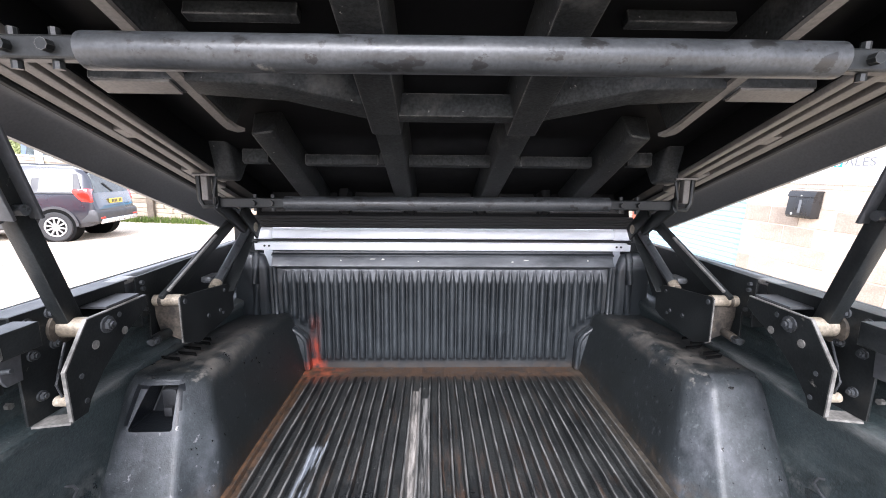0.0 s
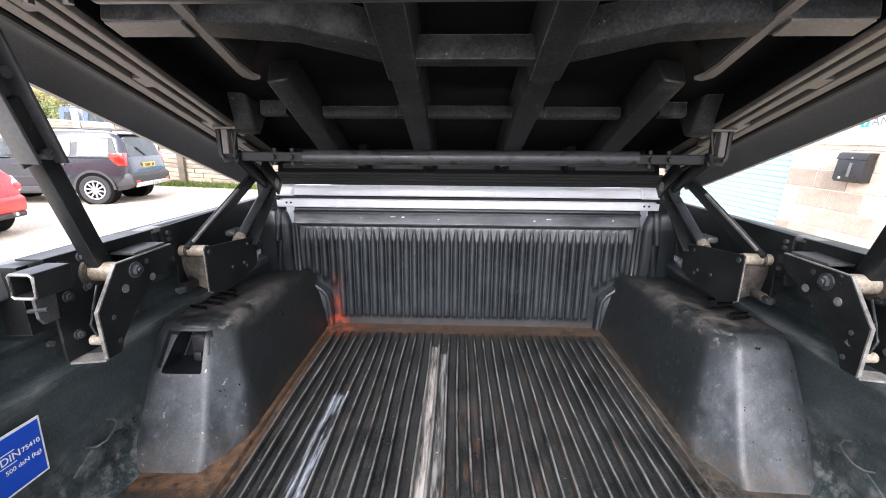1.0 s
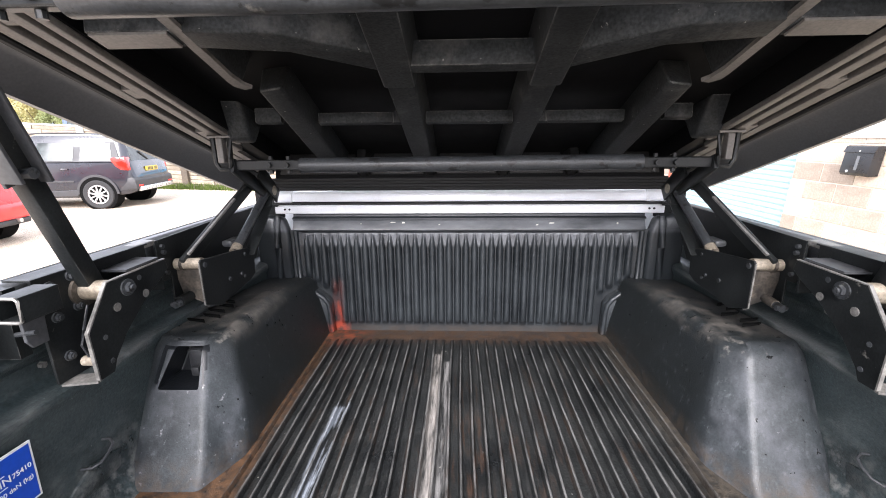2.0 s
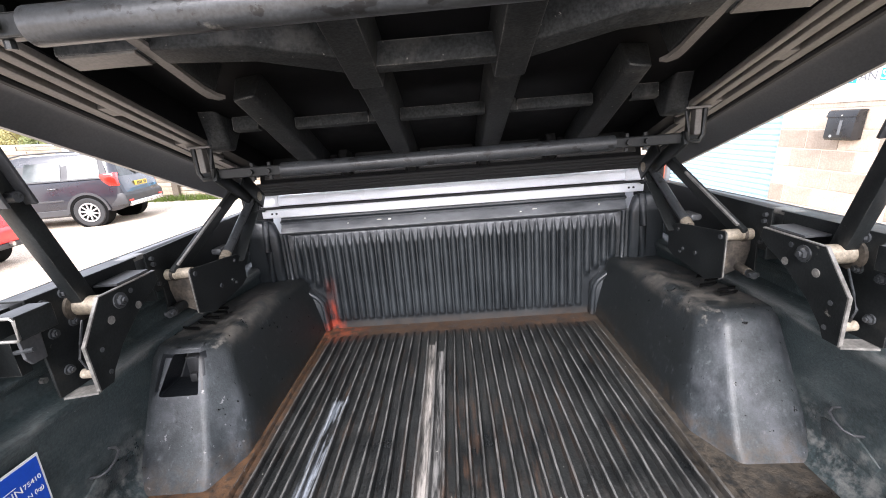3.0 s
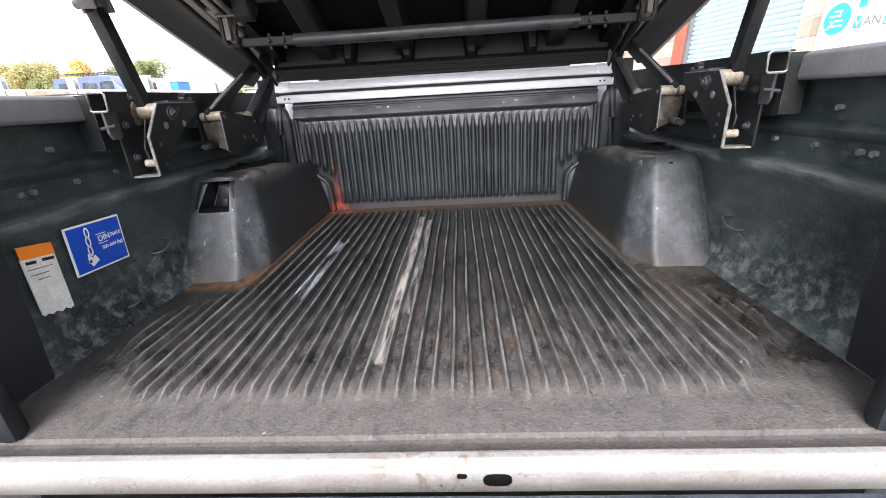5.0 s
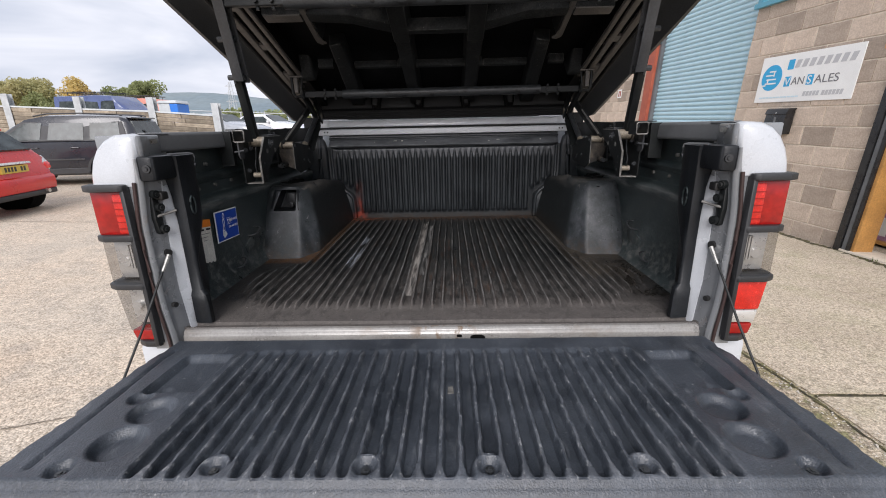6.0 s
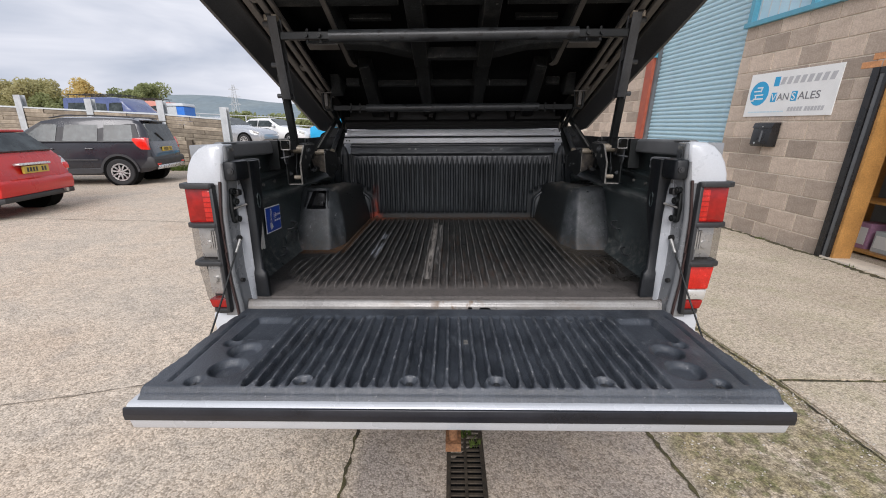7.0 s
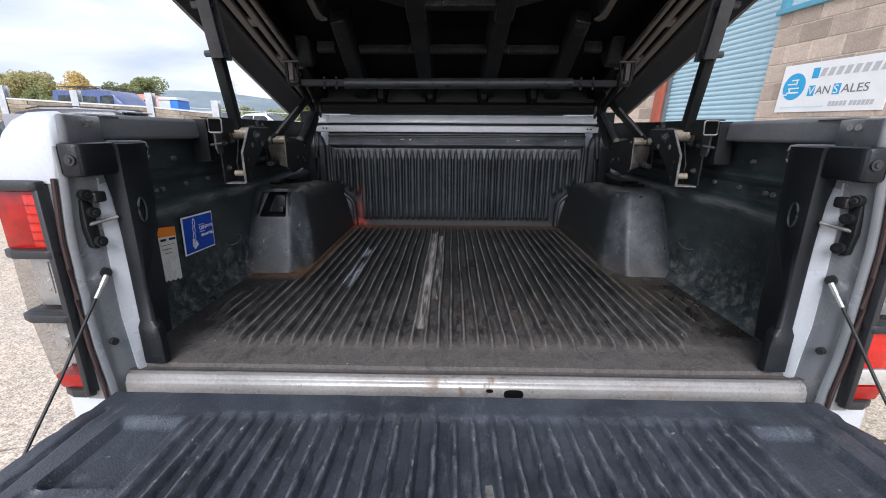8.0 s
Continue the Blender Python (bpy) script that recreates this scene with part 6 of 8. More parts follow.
overlay(M_sleeper, (0.10, 0.085, 0.062), (None,) * 6, noise_scale=5, low=0.5, high=0.68, amount=0.6, stretch=(0.5, 1, 3))
M_galv = material("galvanised_post", (0.45, 0.47, 0.48), 0.5, metal=0.3, vary=0.15, scale=6, fine=80)
M_grass = material("grass", (0.10, 0.16, 0.03), 0.8, vary=0.4, scale=5, fine=40, tint=(0.17, 0.22, 0.05))
M_leaf = material("leaves_green", (0.27, 0.31, 0.14), 0.8, vary=0.35, scale=0.6, fine=8, tint=(0.37, 0.40, 0.19))
M_leaf_olive = material("leaves_olive", (0.50, 0.44, 0.22), 0.8, vary=0.3, scale=0.4, fine=8, tint=(0.44, 0.44, 0.22))
M_leaf_gold = material("leaves_gold", (0.74, 0.58, 0.24), 0.8, vary=0.3, scale=0.6, fine=8, tint=(0.66, 0.52, 0.22))
for leaf_mat in (M_leaf, M_leaf_olive, M_leaf_gold, M_grass):
    ln, ll = leaf_mat.node_tree.nodes, leaf_mat.node_tree.links
    tr = ln.new("ShaderNodeBsdfTranslucent")
    ll.new(ln["Principled BSDF"].inputs["Base Color"].links[0].from_socket, tr.inputs["Color"])
    lm = ln.new("ShaderNodeMixShader")
    lm.inputs["Fac"].default_value = 0.5
    ll.new(ln["Principled BSDF"].outputs["BSDF"], lm.inputs[1])
    ll.new(tr.outputs["BSDF"], lm.inputs[2])
    ll.new(lm.outputs["Shader"], ln["Material Output"].inputs["Surface"])
M_bark = material("bark", (0.10, 0.08, 0.06), 0.9, vary=0.3, scale=4, fine=30, bump=0.5)
# blue grey puts the distance haze into the hill's colour
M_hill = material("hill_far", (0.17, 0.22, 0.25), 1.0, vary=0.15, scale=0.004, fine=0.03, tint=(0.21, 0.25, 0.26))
M_car_dark = material("car_graphite", (0.013, 0.014, 0.021), 0.3, metal=0.0, vary=0.1, scale=2, fine=50, coat=0.8, spec=0.5)
M_car_red = material("car_red", (0.58, 0.012, 0.010), 0.3, vary=0.08, scale=2, fine=50, coat=0.45)
M_car_white = material("car_white", (0.72, 0.72, 0.72), 0.2, vary=0.05, scale=2, fine=50, coat=1.0)
M_car_silver = material("car_silver", (0.40, 0.42, 0.45), 0.22, metal=0.4, vary=0.08, scale=2, fine=50, coat=1.0)
M_car_blue = material("van_blue", (0.05, 0.075, 0.19), 0.3, vary=0.1, scale=2, fine=50, coat=0.8)
M_car_pink = material("faded_red_van", (0.62, 0.25, 0.19), 0.4, vary=0.1, scale=2, fine=50)
M_trim = material("car_trim", (0.03, 0.03, 0.032), 0.55, vary=0.2, scale=8, fine=80)
M_plate = material("yellow_plate", (0.58, 0.42, 0.07), 0.4, vary=0.06, scale=10, fine=80)
M_lamp_red = material("car_lamp_red", (0.75, 0.02, 0.012), 0.12, vary=0.15, scale=14, fine=60, coat=0.8)
M_blue_plastic = material("blue_plastic", (0.03, 0.18, 0.62), 0.4, vary=0.1, scale=4, fine=60)
M_tin = material("pale_tin", (0.50, 0.53, 0.54), 0.5, vary=0.12, scale=3, fine=60)


def smooth01(a, b, v):
    k = max(0.0, min(1.0, (v - a) / (b - a)))
    return k * k * (3 - 2 * k)


def gz(x, y):
    """Height of the yard: a slight fall across it, and a terrace behind the sleeper fence."""
    k = 1.0 - smooth01(30, 80, math.hypot(x, y))
    z = k * (-0.009 * x + 0.009 * y)
    return z + (0.55 + 0.5 * smooth01(-17.2, -18.6, x)) * smooth01(14.15, 14.5, y) * smooth01(-4.0, -6.0, x)


bm = B()
gx = [-4000, -1200, -300, -90, -60, -45, -35, -28] + [-22 + 2 * k for k in range(0, 9)] + [-5, -4, -3, -2, -1, 0, 1, 2, 3, 4, 5, 7, 10, 20, 40, 90, 300, 1200, 4000]
gy = [-3000, -600, -100, -30, -12, -6, -4, -3, -2, -1, 0, 1, 2, 3, 4, 5, 6, 7, 8, 9, 10, 11, 12, 13, 14, 14.15, 14.25, 14.4, 14.5, 16, 18, 20, 24, 28, 34, 45, 60, 90, 150, 400, 1200, 4500]
sheet(bm, lambda x, y: (x, y, gz(x, y) - 0.001), gx, gy)
ground = tagged(part("ground", bm, M_yard, smooth=True), "pale brushed concrete yard with worn aggregate", "ground", kind="structure")


def strip(name, pts, w, parent, mat, lift=0.003, jag=0.3):
    """A dirt-filled joint along points on the yard."""
    bm = B()
    rows = []
    dense = []
    for (x0, y0), (x1, y1) in zip(pts, pts[1:]):
        k = max(2, int(math.hypot(x1 - x0, y1 - y0) / 0.022))
        dense += [(x0 + (x1 - x0) * i / k, y0 + (y1 - y0) * i / k) for i in range(k)]
    dense.append(pts[-1])
    for i, (x, y) in enumerate(dense):
        a, b = dense[max(0, i - 1)], dense[min(len(dense) - 1, i + 1)]
        d = Vector((b[0] - a[0], b[1] - a[1], 0)).normalized()
        n = Vector((-d.y, d.x, 0))
        ww = w * max(0.15, 1 + jag * (1.6 * noise.noise((x * 9, y * 9, 1.0)) + 1.8 * noise.noise((x * 38, y * 38, 2.0))))
        off = w * 0.55 * noise.noise((x * 3, y * 3, 5.0)) + w * 0.5 * noise.noise((x * 14, y * 14, 7.0))
        off += w * 0.7 * noise.noise((x * 34, y * 34, 9.0))
        c = Vector((x, y, 0)) + n * off
        p, q = c + n * ww / 2, c - n * ww / 2
        rows.append((bm.verts.new((p.x, p.y, gz(p.x, p.y) + lift)), bm.verts.new((q.x, q.y, gz(q.x, q.y) + lift))))
    for a, b in zip(rows, rows[1:]):
        bm.faces.new((a[0], a[1], b[1], b[0]))
    return part(name, bm, mat, parent)


strip("yard_joint", [(-0.52, 3.0), (-0.462, 0.5), (-0.443, 0.048), (-0.40, -1.2), (-0.36, -4)], 0.013, ground, M_moss, jag=0.7)
strip("yard_joint", [(0.86, 2.4), (0.935, 0.45), (0.974, 0.068), (1.05, -1.0), (1.2, -4)], 0.014, ground, M_moss, jag=0.9)
strip("yard_joint", [(-9.0, 5.45), (-7.35, 5.2), (-6, 5.08), (-4.61, 5.02), (-2.2, 4.8), (1.8, 4.6)], 0.014, ground, M_crack)
strip("yard_joint", [(-3.6, 0.2), (-2.05, 0.646), (-1.2, 0.95)], 0.007, ground, M_crack, jag=0.45)

# concrete apron along the building
apron = tagged(empty("pavement"), "concrete apron slabs with mossy joints", "pavement", kind="structure")


def edge_x(y):
    return 1.80 + 0.10 * smooth01(1.5, 0.6, y)


for y0, y1 in ((-7, -3.2), (-3.18, 0.868), (0.90, 4.6), (4.62, 8.6), (8.62, 14.0)):
    bm = B()
    n = 8
    up = [bm.verts.new((edge_x(y0 + (y1 - y0) * k / n) + 0.025, y0 + (y1 - y0) * k / n, gz(1.9, y0 + (y1 - y0) * k / n) + 0.006)) for k in range(n + 1)]
    ou = [bm.verts.new((4.9, y0 + (y1 - y0) * k / n, gz(4.6, y0 + (y1 - y0) * k / n) + 0.006)) for k in range(n + 1)]
    fs = [bm.faces.new((up[k], ou[k], ou[k + 1], up[k + 1])) for k in range(n)]
    r = bmesh.ops.extrude_face_region(bm, geom=fs)
    for v in r["geom"]:
        if isinstance(v, bmesh.types.BMVert):
            v.co.z -= 0.05
    part("slab", bm, M_apron, apron)
strip("apron_joint", [(edge_x(y) - 0.005, y) for y in (8, 5, 3, 1.6, 1.2, 0.8, 0.3, -0.6, -2, -5)], 0.012, apron, M_moss, 0.004, 0.9)
strip("apron_joint", [(1.9, 0.884), (3.0, 0.87), (4.4, 0.86)], 0.026, apron, M_moss, 0.0045, 0.6)
strip("apron_joint", [(4.30, 1.2), (4.235, 2.4), (4.225, 3.4), (4.12, 4.6), (4.06, 6.2)], 0.07, apron, M_moss, 0.009, 0.45)

# loose stones between the yard and the apron
rnd = random.Random(17)
M_pebble = material("loose_gravel", (0.40, 0.35, 0.29), 0.9, vary=0.4, scale=9, fine=60, bump=0.3, tint=(0.58, 0.55, 0.50))
pv, pf = [], []
for _ in range(2600):
    y = rnd.uniform(-1.6, 1.5)
    mid = edge_x(y) - 0.02 if rnd.random() < 0.45 else 1.06 + 0.03 * -y if rnd.random() < 0.35 else rnd.uniform(1.08, 1.78)
    x = mid + rnd.gauss(0, 0.035)
    r = 0.0025 + 0.0055 * rnd.random() ** 3
    z, a, base = gz(x, y) + r * 0.25, rnd.uniform(0, 6.28), len(pv)
    if x > edge_x(y) + 0.025:
        z += 0.006
    for k in range(5):
        c = a + k * 1.257
        q = r * rnd.uniform(0.75, 1.2)
        pv.append((x + q * math.cos(c), y + q * math.sin(c) * 0.8, z + r * rnd.uniform(-0.2, 0.15)))
    pv.append((x + r * rnd.uniform(-0.3, 0.3), y, z + r * 0.7))
    pv.append((x, y, z - r * 0.5))
    for k in range(5):
        pf.append((base + k, base + (k + 1) % 5, base + 5))
        pf.append((base + (k + 1) % 5, base + k, base + 6))
gravel_mesh = bpy.data.meshes.new("loose_gravel")
gravel_mesh.from_pydata(pv, [], pf)
gravel_mesh.materials.append(M_pebble)
tagged(new("loose_gravel", gravel_mesh), "scattered small grey stones along the mossy joint", "gravel", kind="stuff")

# channel drain
drain = tagged(empty("channel_drain"), "rusty cast iron channel drain grate in the concrete", "drain")
bm = B()
box(bm, -0.024, 0.138, -3.0, 2.4, -0.06, 0.0012)
part("trough", bm, M_dark, drain)
M_grate = material("grate_iron", (0.05, 0.042, 0.034), 0.75, metal=0.3, vary=0.4, scale=20, fine=90, tint=(0.09, 0.07, 0.05))
for x0, x1 in ((-0.026, -0.008), (0.122, 0.140), (0.050, 0.062)):
    bm = B()
    box(bm, x0, x1, -3.0, 2.4, -0.02, 0.008, 0.002)
    part("grate_rail", bm, M_grate, drain)
bm = B()
box(bm, -0.008, 0.122, -0.0075, 0.0075, -0.012, 0.0065, 0.002)
bar0 = part("grate_bar", bm, M_grate, drain)
bar0.matrix_basis = pose(0, 0.0, 0)
for k in range(-28, 50):
    if k:
        share("grate_bar", bar0.data, drain, pose(0, 0.03 * k, 0))


def tuft(name, spots, h, mat, label, category, seed=3, w=0.006):
    """Grass blades round the given spots (x, y, radius, count)."""
    rnd = random.Random(seed)
    bm = B()
    for x, y, r, c in spots:
        for _ in range(c):
            a, d = rnd.uniform(0, 6.28), r * math.sqrt(rnd.random())
            px, py = x + d * math.cos(a), y + d * math.sin(a) * 0.6
            b = rnd.uniform(0, 6.28)
            hh = h * rnd.uniform(0.4, 1.1)
            z = gz(px, py) - 0.005
            lean = rnd.uniform(0.1, 0.6) * hh
            t = (px + lean * math.cos(b), py + lean * math.sin(b), z + hh)
            q = (-math.sin(b) * w, math.cos(b) * w)
            m0 = (px + lean * 0.35 * math.cos(b), py + lean * 0.35 * math.sin(b), z + hh * 0.6)
            v = [bm.verts.new(p) for p in ((px - q[0], py - q[1], z), (px + q[0], py + q[1], z), (m0[0] + q[0] * 0.8, m0[1] + q[1] * 0.8, m0[2]), (m0[0] - q[0] * 0.8, m0[1] - q[1] * 0.8, m0[2]), t)]
            bm.faces.new((v[0], v[1], v[2], v[3]))
            bm.faces.new((v[3], v[2], v[4]))
    return tagged(part(name, bm, mat), label, category, kind="stuff")


tuft("drain_weeds", [(0.04, 0.40, 0.05, 60), (0.1, 0.33, 0.03, 25), (0.02, 0.30, 0.02, 14)], 0.05, M_grass, "small green weeds growing in the drain", "weeds", 5, 0.004)
tuft("fence_grass", [(-10.2 + 0.35 * k, 13.35 - 0.05 * k, 0.4, 90) for k in range(12)], 0.22, M_grass, "strip of grass along the sleeper wall", "grass", 7, 0.012)
tuft("wall_weeds", [(4.06, 5.3, 0.12, 60), (4.02, 6.0, 0.12, 40), (4.15, 4.2, 0.08, 24), (4.23, 3.0, 0.06, 12)], 0.05, M_grass, "tiny weeds at the foot of the wall", "weeds", 9, 0.004)

# ---- block building ----
WU = Vector((0.0499, -0.0200, 0.9986)).normalized()
WD = Vector((-0.0786, 0.9966, 0.0239)).normalized()
WY = WU.cross(WD).normalized()
WM = Matrix(((WD.x, WY.x, WU.x, 4.265), (WD.y, WY.y, WU.y, 3.377), (WD.z, WY.z, WU.z, 0.0), (0, 0, 0, 1)))
wall = tagged(empty("wall_east", WM), "buff concrete block wall of an industrial unit", "wall", kind="structure")
BU, BV = 0.395, 0.2195


def wall_box(name, u0, u1, y0, y1, v0, v1, mat, parent=None, bevel=0.0, label=""):
    bm = B()
    box(bm, u0, u1, y0, y1, v0, v1, bevel)
    return part(name, bm, mat, parent or wall, label)


# backing with the openings left free
wall_box("backing", 0.0, 2.03, -0.30, -0.008, -0.4, 2.77, M_mortar)
wall_box("backing", -3.0, 2.03, -0.30, -0.008, 3.95, 5.2, M_mortar)
wall_box("backing", 2.03, 4.40, -0.30, -0.12, 4.6, 5.2, M_mortar)
wall_box("backing", -3.0, 0.0, -0.30, -0.008, 2.02, 2.77, M_mortar)
wall_box("backing", -3.0, -1.25, -0.30, -0.008, -0.4, 2.02, M_mortar)
wall_box("backing", 4.62, 11.0, -0.30, -0.008, -0.4, 5.2, M_mortar)
wall_box("return_wall", 10.7, 11.0, -8.0, -0.3, -0.4, 5.2, M_mortar)
bm = B()
box(bm, -BU / 2 + 0.007, BU / 2 - 0.007, -0.02, 0.0, -BV / 2 + 0.007, BV / 2 - 0.007, 0.004, 1)
block0 = part("block", bm, M_block, wall)
first = True
rnd = random.Random(11)
for row in range(-2, 20):
    v = 0.18 + BV * (row + 0.5)
    shift = 0.248 if row % 2 else 0.465
    for k in range(-5, 18):
        u0 = shift + BU * k
        u1 = u0 + BU
        spans = []
        if v < 2.0:
            spans = [(0.07, 2.03), (4.65, 8.4)]
        elif v < 2.77:
            spans = [(-1.6, 2.03), (4.65, 8.4)]
        else:
            spans = [(4.65, 8.4)] if v < 3.6 else []
        for a, b in spans:
            lo, hi = max(u0, a), min(u1, b)
            if hi - lo < 0.05:
                continue
            m = Matrix.Translation(((lo + hi) / 2, rnd.uniform(-0.0015, 0.0015), v)) @ Matrix.Diagonal(((hi - lo) / BU, 1, 1, 1))
            if first:
                block0.matrix_basis = m
                first = False
            else:
                share("block", block0.data, wall, m)
# orange bricks over the door
bm = B()
box(bm, -0.10, 0.10, -0.02, 0.004, -0.032, 0.032, 0.003, 1)
brick0 = part("brick", bm, M_brick, wall)
brick0.matrix_basis = Matrix.Translation((0.12, 0.0, 2.055))
for r_ in range(2):
    for k in range(9):
        if r_ or k:
            share("brick", brick0.data, wall, Matrix.Translation((0.12 - 0.213 * k - 0.10 * r_, 0.0, 2.055 + 0.075 * r_)))

# roller shutter
shutter = tagged(empty("roller_shutter", WM), "pale blue steel roller shutter, closed", "shutter")
bm = B()
prism(bm, [(-0.108, -0.036), (-0.108, -0.030), (-0.096, -0.024), (-0.086, -0.010), (-0.084, 0.004), (-0.088, 0.018), (-0.098, 0.029), (-0.108, 0.036), (-0.125, 0.036), (-0.125, -0.036)], "x", 2.035, 4.36)
slat0 = part("slat", bm, M_shutter, shutter, smooth=True)
for k in range(1, 64):
    share("slat", slat0.data, shutter, Matrix.Translation((0, 0, 0.0725 * k)))
wall_box("guide_rail", 4.33, 4.41, -0.13, -0.02, -0.3, 4.6, M_grey_cap, shutter)
wall_box("guide_rail", 2.028, 2.05, -0.13, -0.04, -0.3, 4.6, M_tin, shutter)
bm = B()
prism(bm, [(4.40, -0.05), (4.40, 0.03), (4.42, 0.035), (4.63, 0.035), (4.65, 0.03), (4.65, -0.05)], "z", -0.3, 4.6)
post = tagged(part("steel_post", bm, M_redpost), "red oxide painted steel door post", "post")
post.matrix_basis = WM
wall_box("post_head", 4.36, 4.46, -0.06, 0.04, 2.72, 3.0, M_blue_frame, shutter)
fs_ = wall_box("small_sign", 5.62, 5.80, 0.002, 0.008, 1.80, 1.98, M_board)
for a in (0.0, 0.07):
    wall_box("mark", 5.645 + a, 5.69 + a, 0.008, 0.0095, 1.83, 1.95, M_redpost, fs_)

# window over the wall
win = tagged(empty("window_1", WM), "blue framed window band above the wall", "window", kind="structure")
wall_box("sill", -3.0, 2.06, -0.10, 0.05, 2.765, 2.83, M_blue_frame, win, 0.006)
wall_box("frame", 1.96, 2.03, -0.10, 0.03, 2.83, 3.95, M_blue_frame, win)
for k in range(4):
    wall_box("mullion", 1.0 - 1.0 * k, 1.05 - 1.0 * k, -0.09, 0.02, 2.83, 3.95, M_blue_frame, win)
wall_box("pane", -3.0, 1.96, -0.06, -0.05, 2.83, 3.95, M_shutter, win)
for k in range(30):
    wall_box("blind_slat", 1.93 - 0.16 * k, 2.0 - 0.16 * k - 0.085, -0.049, -0.045, 2.84, 3.94, M_tin, win)

# sign board
sign = tagged(empty("sign_board", WM), "white trade sign with blue roundel and grey lettering", "sign")
SU0, SU1, SV0, SV1 = 0.392, 1.708, 1.562, 2.118
wall_box("panel", SU0, SU1, 0.002, 0.012, SV0, SV1, M_board, sign, 0.002)


def sign_bar(u, v, w, h, mat, y=0.0135, skew=0.0, name="letter_bar"):
    """u counts from the reader's left edge."""
    c = SU1 - u
    bm = B()
    prism(bm, [(c + w / 2 + skew, v - h / 2), (c - w / 2 + skew, v - h / 2), (c - w / 2 - skew, v + h / 2), (c + w / 2 - skew, v + h / 2)], "y", 0.0118, y)
    return part(name, bm, mat, sign)


bm = B()
tube(bm, (SU1 - 0.20, 0.0118, 1.862), (SU1 - 0.20, 0.0135, 1.862), 0.155, 40)
part("roundel", bm, M_cyan, sign)
for du, dv, w, h in ((0.0, 0.075, 0.10, 0.016), (-0.03, 0.03, 0.13, 0.016), (0.03, 0.045, 0.018, 0.06), (0.0, -0.02, 0.15, 0.016), (-0.05, -0.045, 0.02, 0.05), (0.0, -0.07, 0.17, 0.018), (-0.1, -0.09, 0.06, 0.014)):
    sign_bar(0.20 + du, 1.862 + dv, w, h, M_board, 0.0150)


def lettering(text, size, m, mat, parent, name="lettering", extrude=0.0008):
    """Words as a mesh in the built-in font."""
    cu = bpy.data.curves.new(name, "FONT")
    cu.body, cu.size, cu.extrude = text, size, extrude
    tmp = new(name, cu)
    dg = bpy.context.evaluated_depsgraph_get()
    me = bpy.data.meshes.new_from_object(tmp.evaluated_get(dg))
    bpy.data.objects.remove(tmp)
    me.materials.clear()
    me.materials.append(mat)
    ob = new(name, me)
    ob.parent = parent
    ob.matrix_basis = m
    return ob


def on_sign(u, v, size_x=1.0):
    return Matrix(((-1, 0, 0, SU1 - u), (0, 0, 1, 0.0138), (0, 1, 0, v), (0, 0, 0, 1))) @ Matrix.Diagonal((size_x, 1, 1, 1))


# company word as plain bars, trade words in letters
sign_bar(0.455, 1.995, 0.085, 0.115, M_cyan)
for k in range(8):
    sign_bar(0.555 + 0.095 * k, 1.995, 0.062, 0.088, M_word, skew=0.012)
sign_bar(0.455, 1.80, 0.085, 0.115, M_cyan)
lettering("V", 0.13, on_sign(0.418, 1.755) @ Matrix.Translation((0, 0, 0.0022)), M_board, sign)
lettering("AN", 0.125, on_sign(0.515, 1.757, 1.0), M_grey_ink, sign)
sign_bar(0.765, 1.80, 0.085, 0.115, M_cyan)
lettering("S", 0.13, on_sign(0.73, 1.755) @ Matrix.Translation((0, 0, 0.0022)), M_board, sign)
lettering("ALES", 0.125, on_sign(0.825, 1.757, 1.12), M_grey_ink, sign)
for k in range(5):
    sign_bar(0.735 + 0.043 * k, 1.645, 0.034, 0.052, M_word, skew=0.004)
for k in range(6):
    sign_bar(0.975 + 0.043 * k, 1.645, 0.034, 0.052, M_word, skew=0.004)
for k in range(11):
    sign_bar(0.10 + 0.054 * k, 1.62, 0.046, 0.018, M_pale_ink)

# letter box
mail = tagged(empty("letter_box", WM), "black plastic letter box fixed to the block wall", "letter box")
bm = B()
prism(bm, [(0.002, 1.18), (0.10, 1.172), (0.125, 1.20), (0.115, 1.44), (0.09, 1.468), (0.002, 1.475)], "x", 1.03, 1.33, 0.006)
part("case", bm, M_black_plastic, mail, smooth=True)
bm = B()
prism(bm, [(0.118, 1.405), (0.128, 1.41), (0.108, 1.468), (0.09, 1.478), (0.002, 1.484), (0.002, 1.474)], "x", 1.02, 1.34, 0.003)
part("flap", bm, M_black_plastic, mail, smooth=True)
bm = B()
prism(bm, [(0.1235, 1.23), (0.1265, 1.23), (0.1215, 1.375), (0.1185, 1.375)], "x", 1.155, 1.185)
part("window_slot", bm, M_grey_cap, mail)
bm = B()
tube(bm, (1.25, 0.122, 1.215), (1.25, 0.127, 1.215), 0.013, 12)
part("badge", bm, M_tin, mail)
bm = B()
tube(bm, (1.17, 0.115, 1.425), (1.17, 0.126, 1.425), 0.008, 10)
part("lock", bm, M_zinc, mail)

# doorway and what shows inside
dw = tagged(empty("door_1", WM), "open varnished wooden door in a black frame", "door", kind="structure")
wall_box("frame", 0.0, 0.07, -0.20, 0.03, -0.1, 2.02, M_black_plastic, dw, 0.004)
wall_box("track", -0.05, -0.005, -0.20, 0.012, -0.1, 2.02, M_grey_cap, dw, 0.003)
wall_box("frame", -0.09, -0.055, -0.20, 0.02, -0.1, 2.02, M_black_plastic, dw, 0.004)
wall_box("head", -1.25, 0.07, -0.2, 0.02, 1.96, 2.02, M_black_plastic, dw, 0.004)
bm = B()
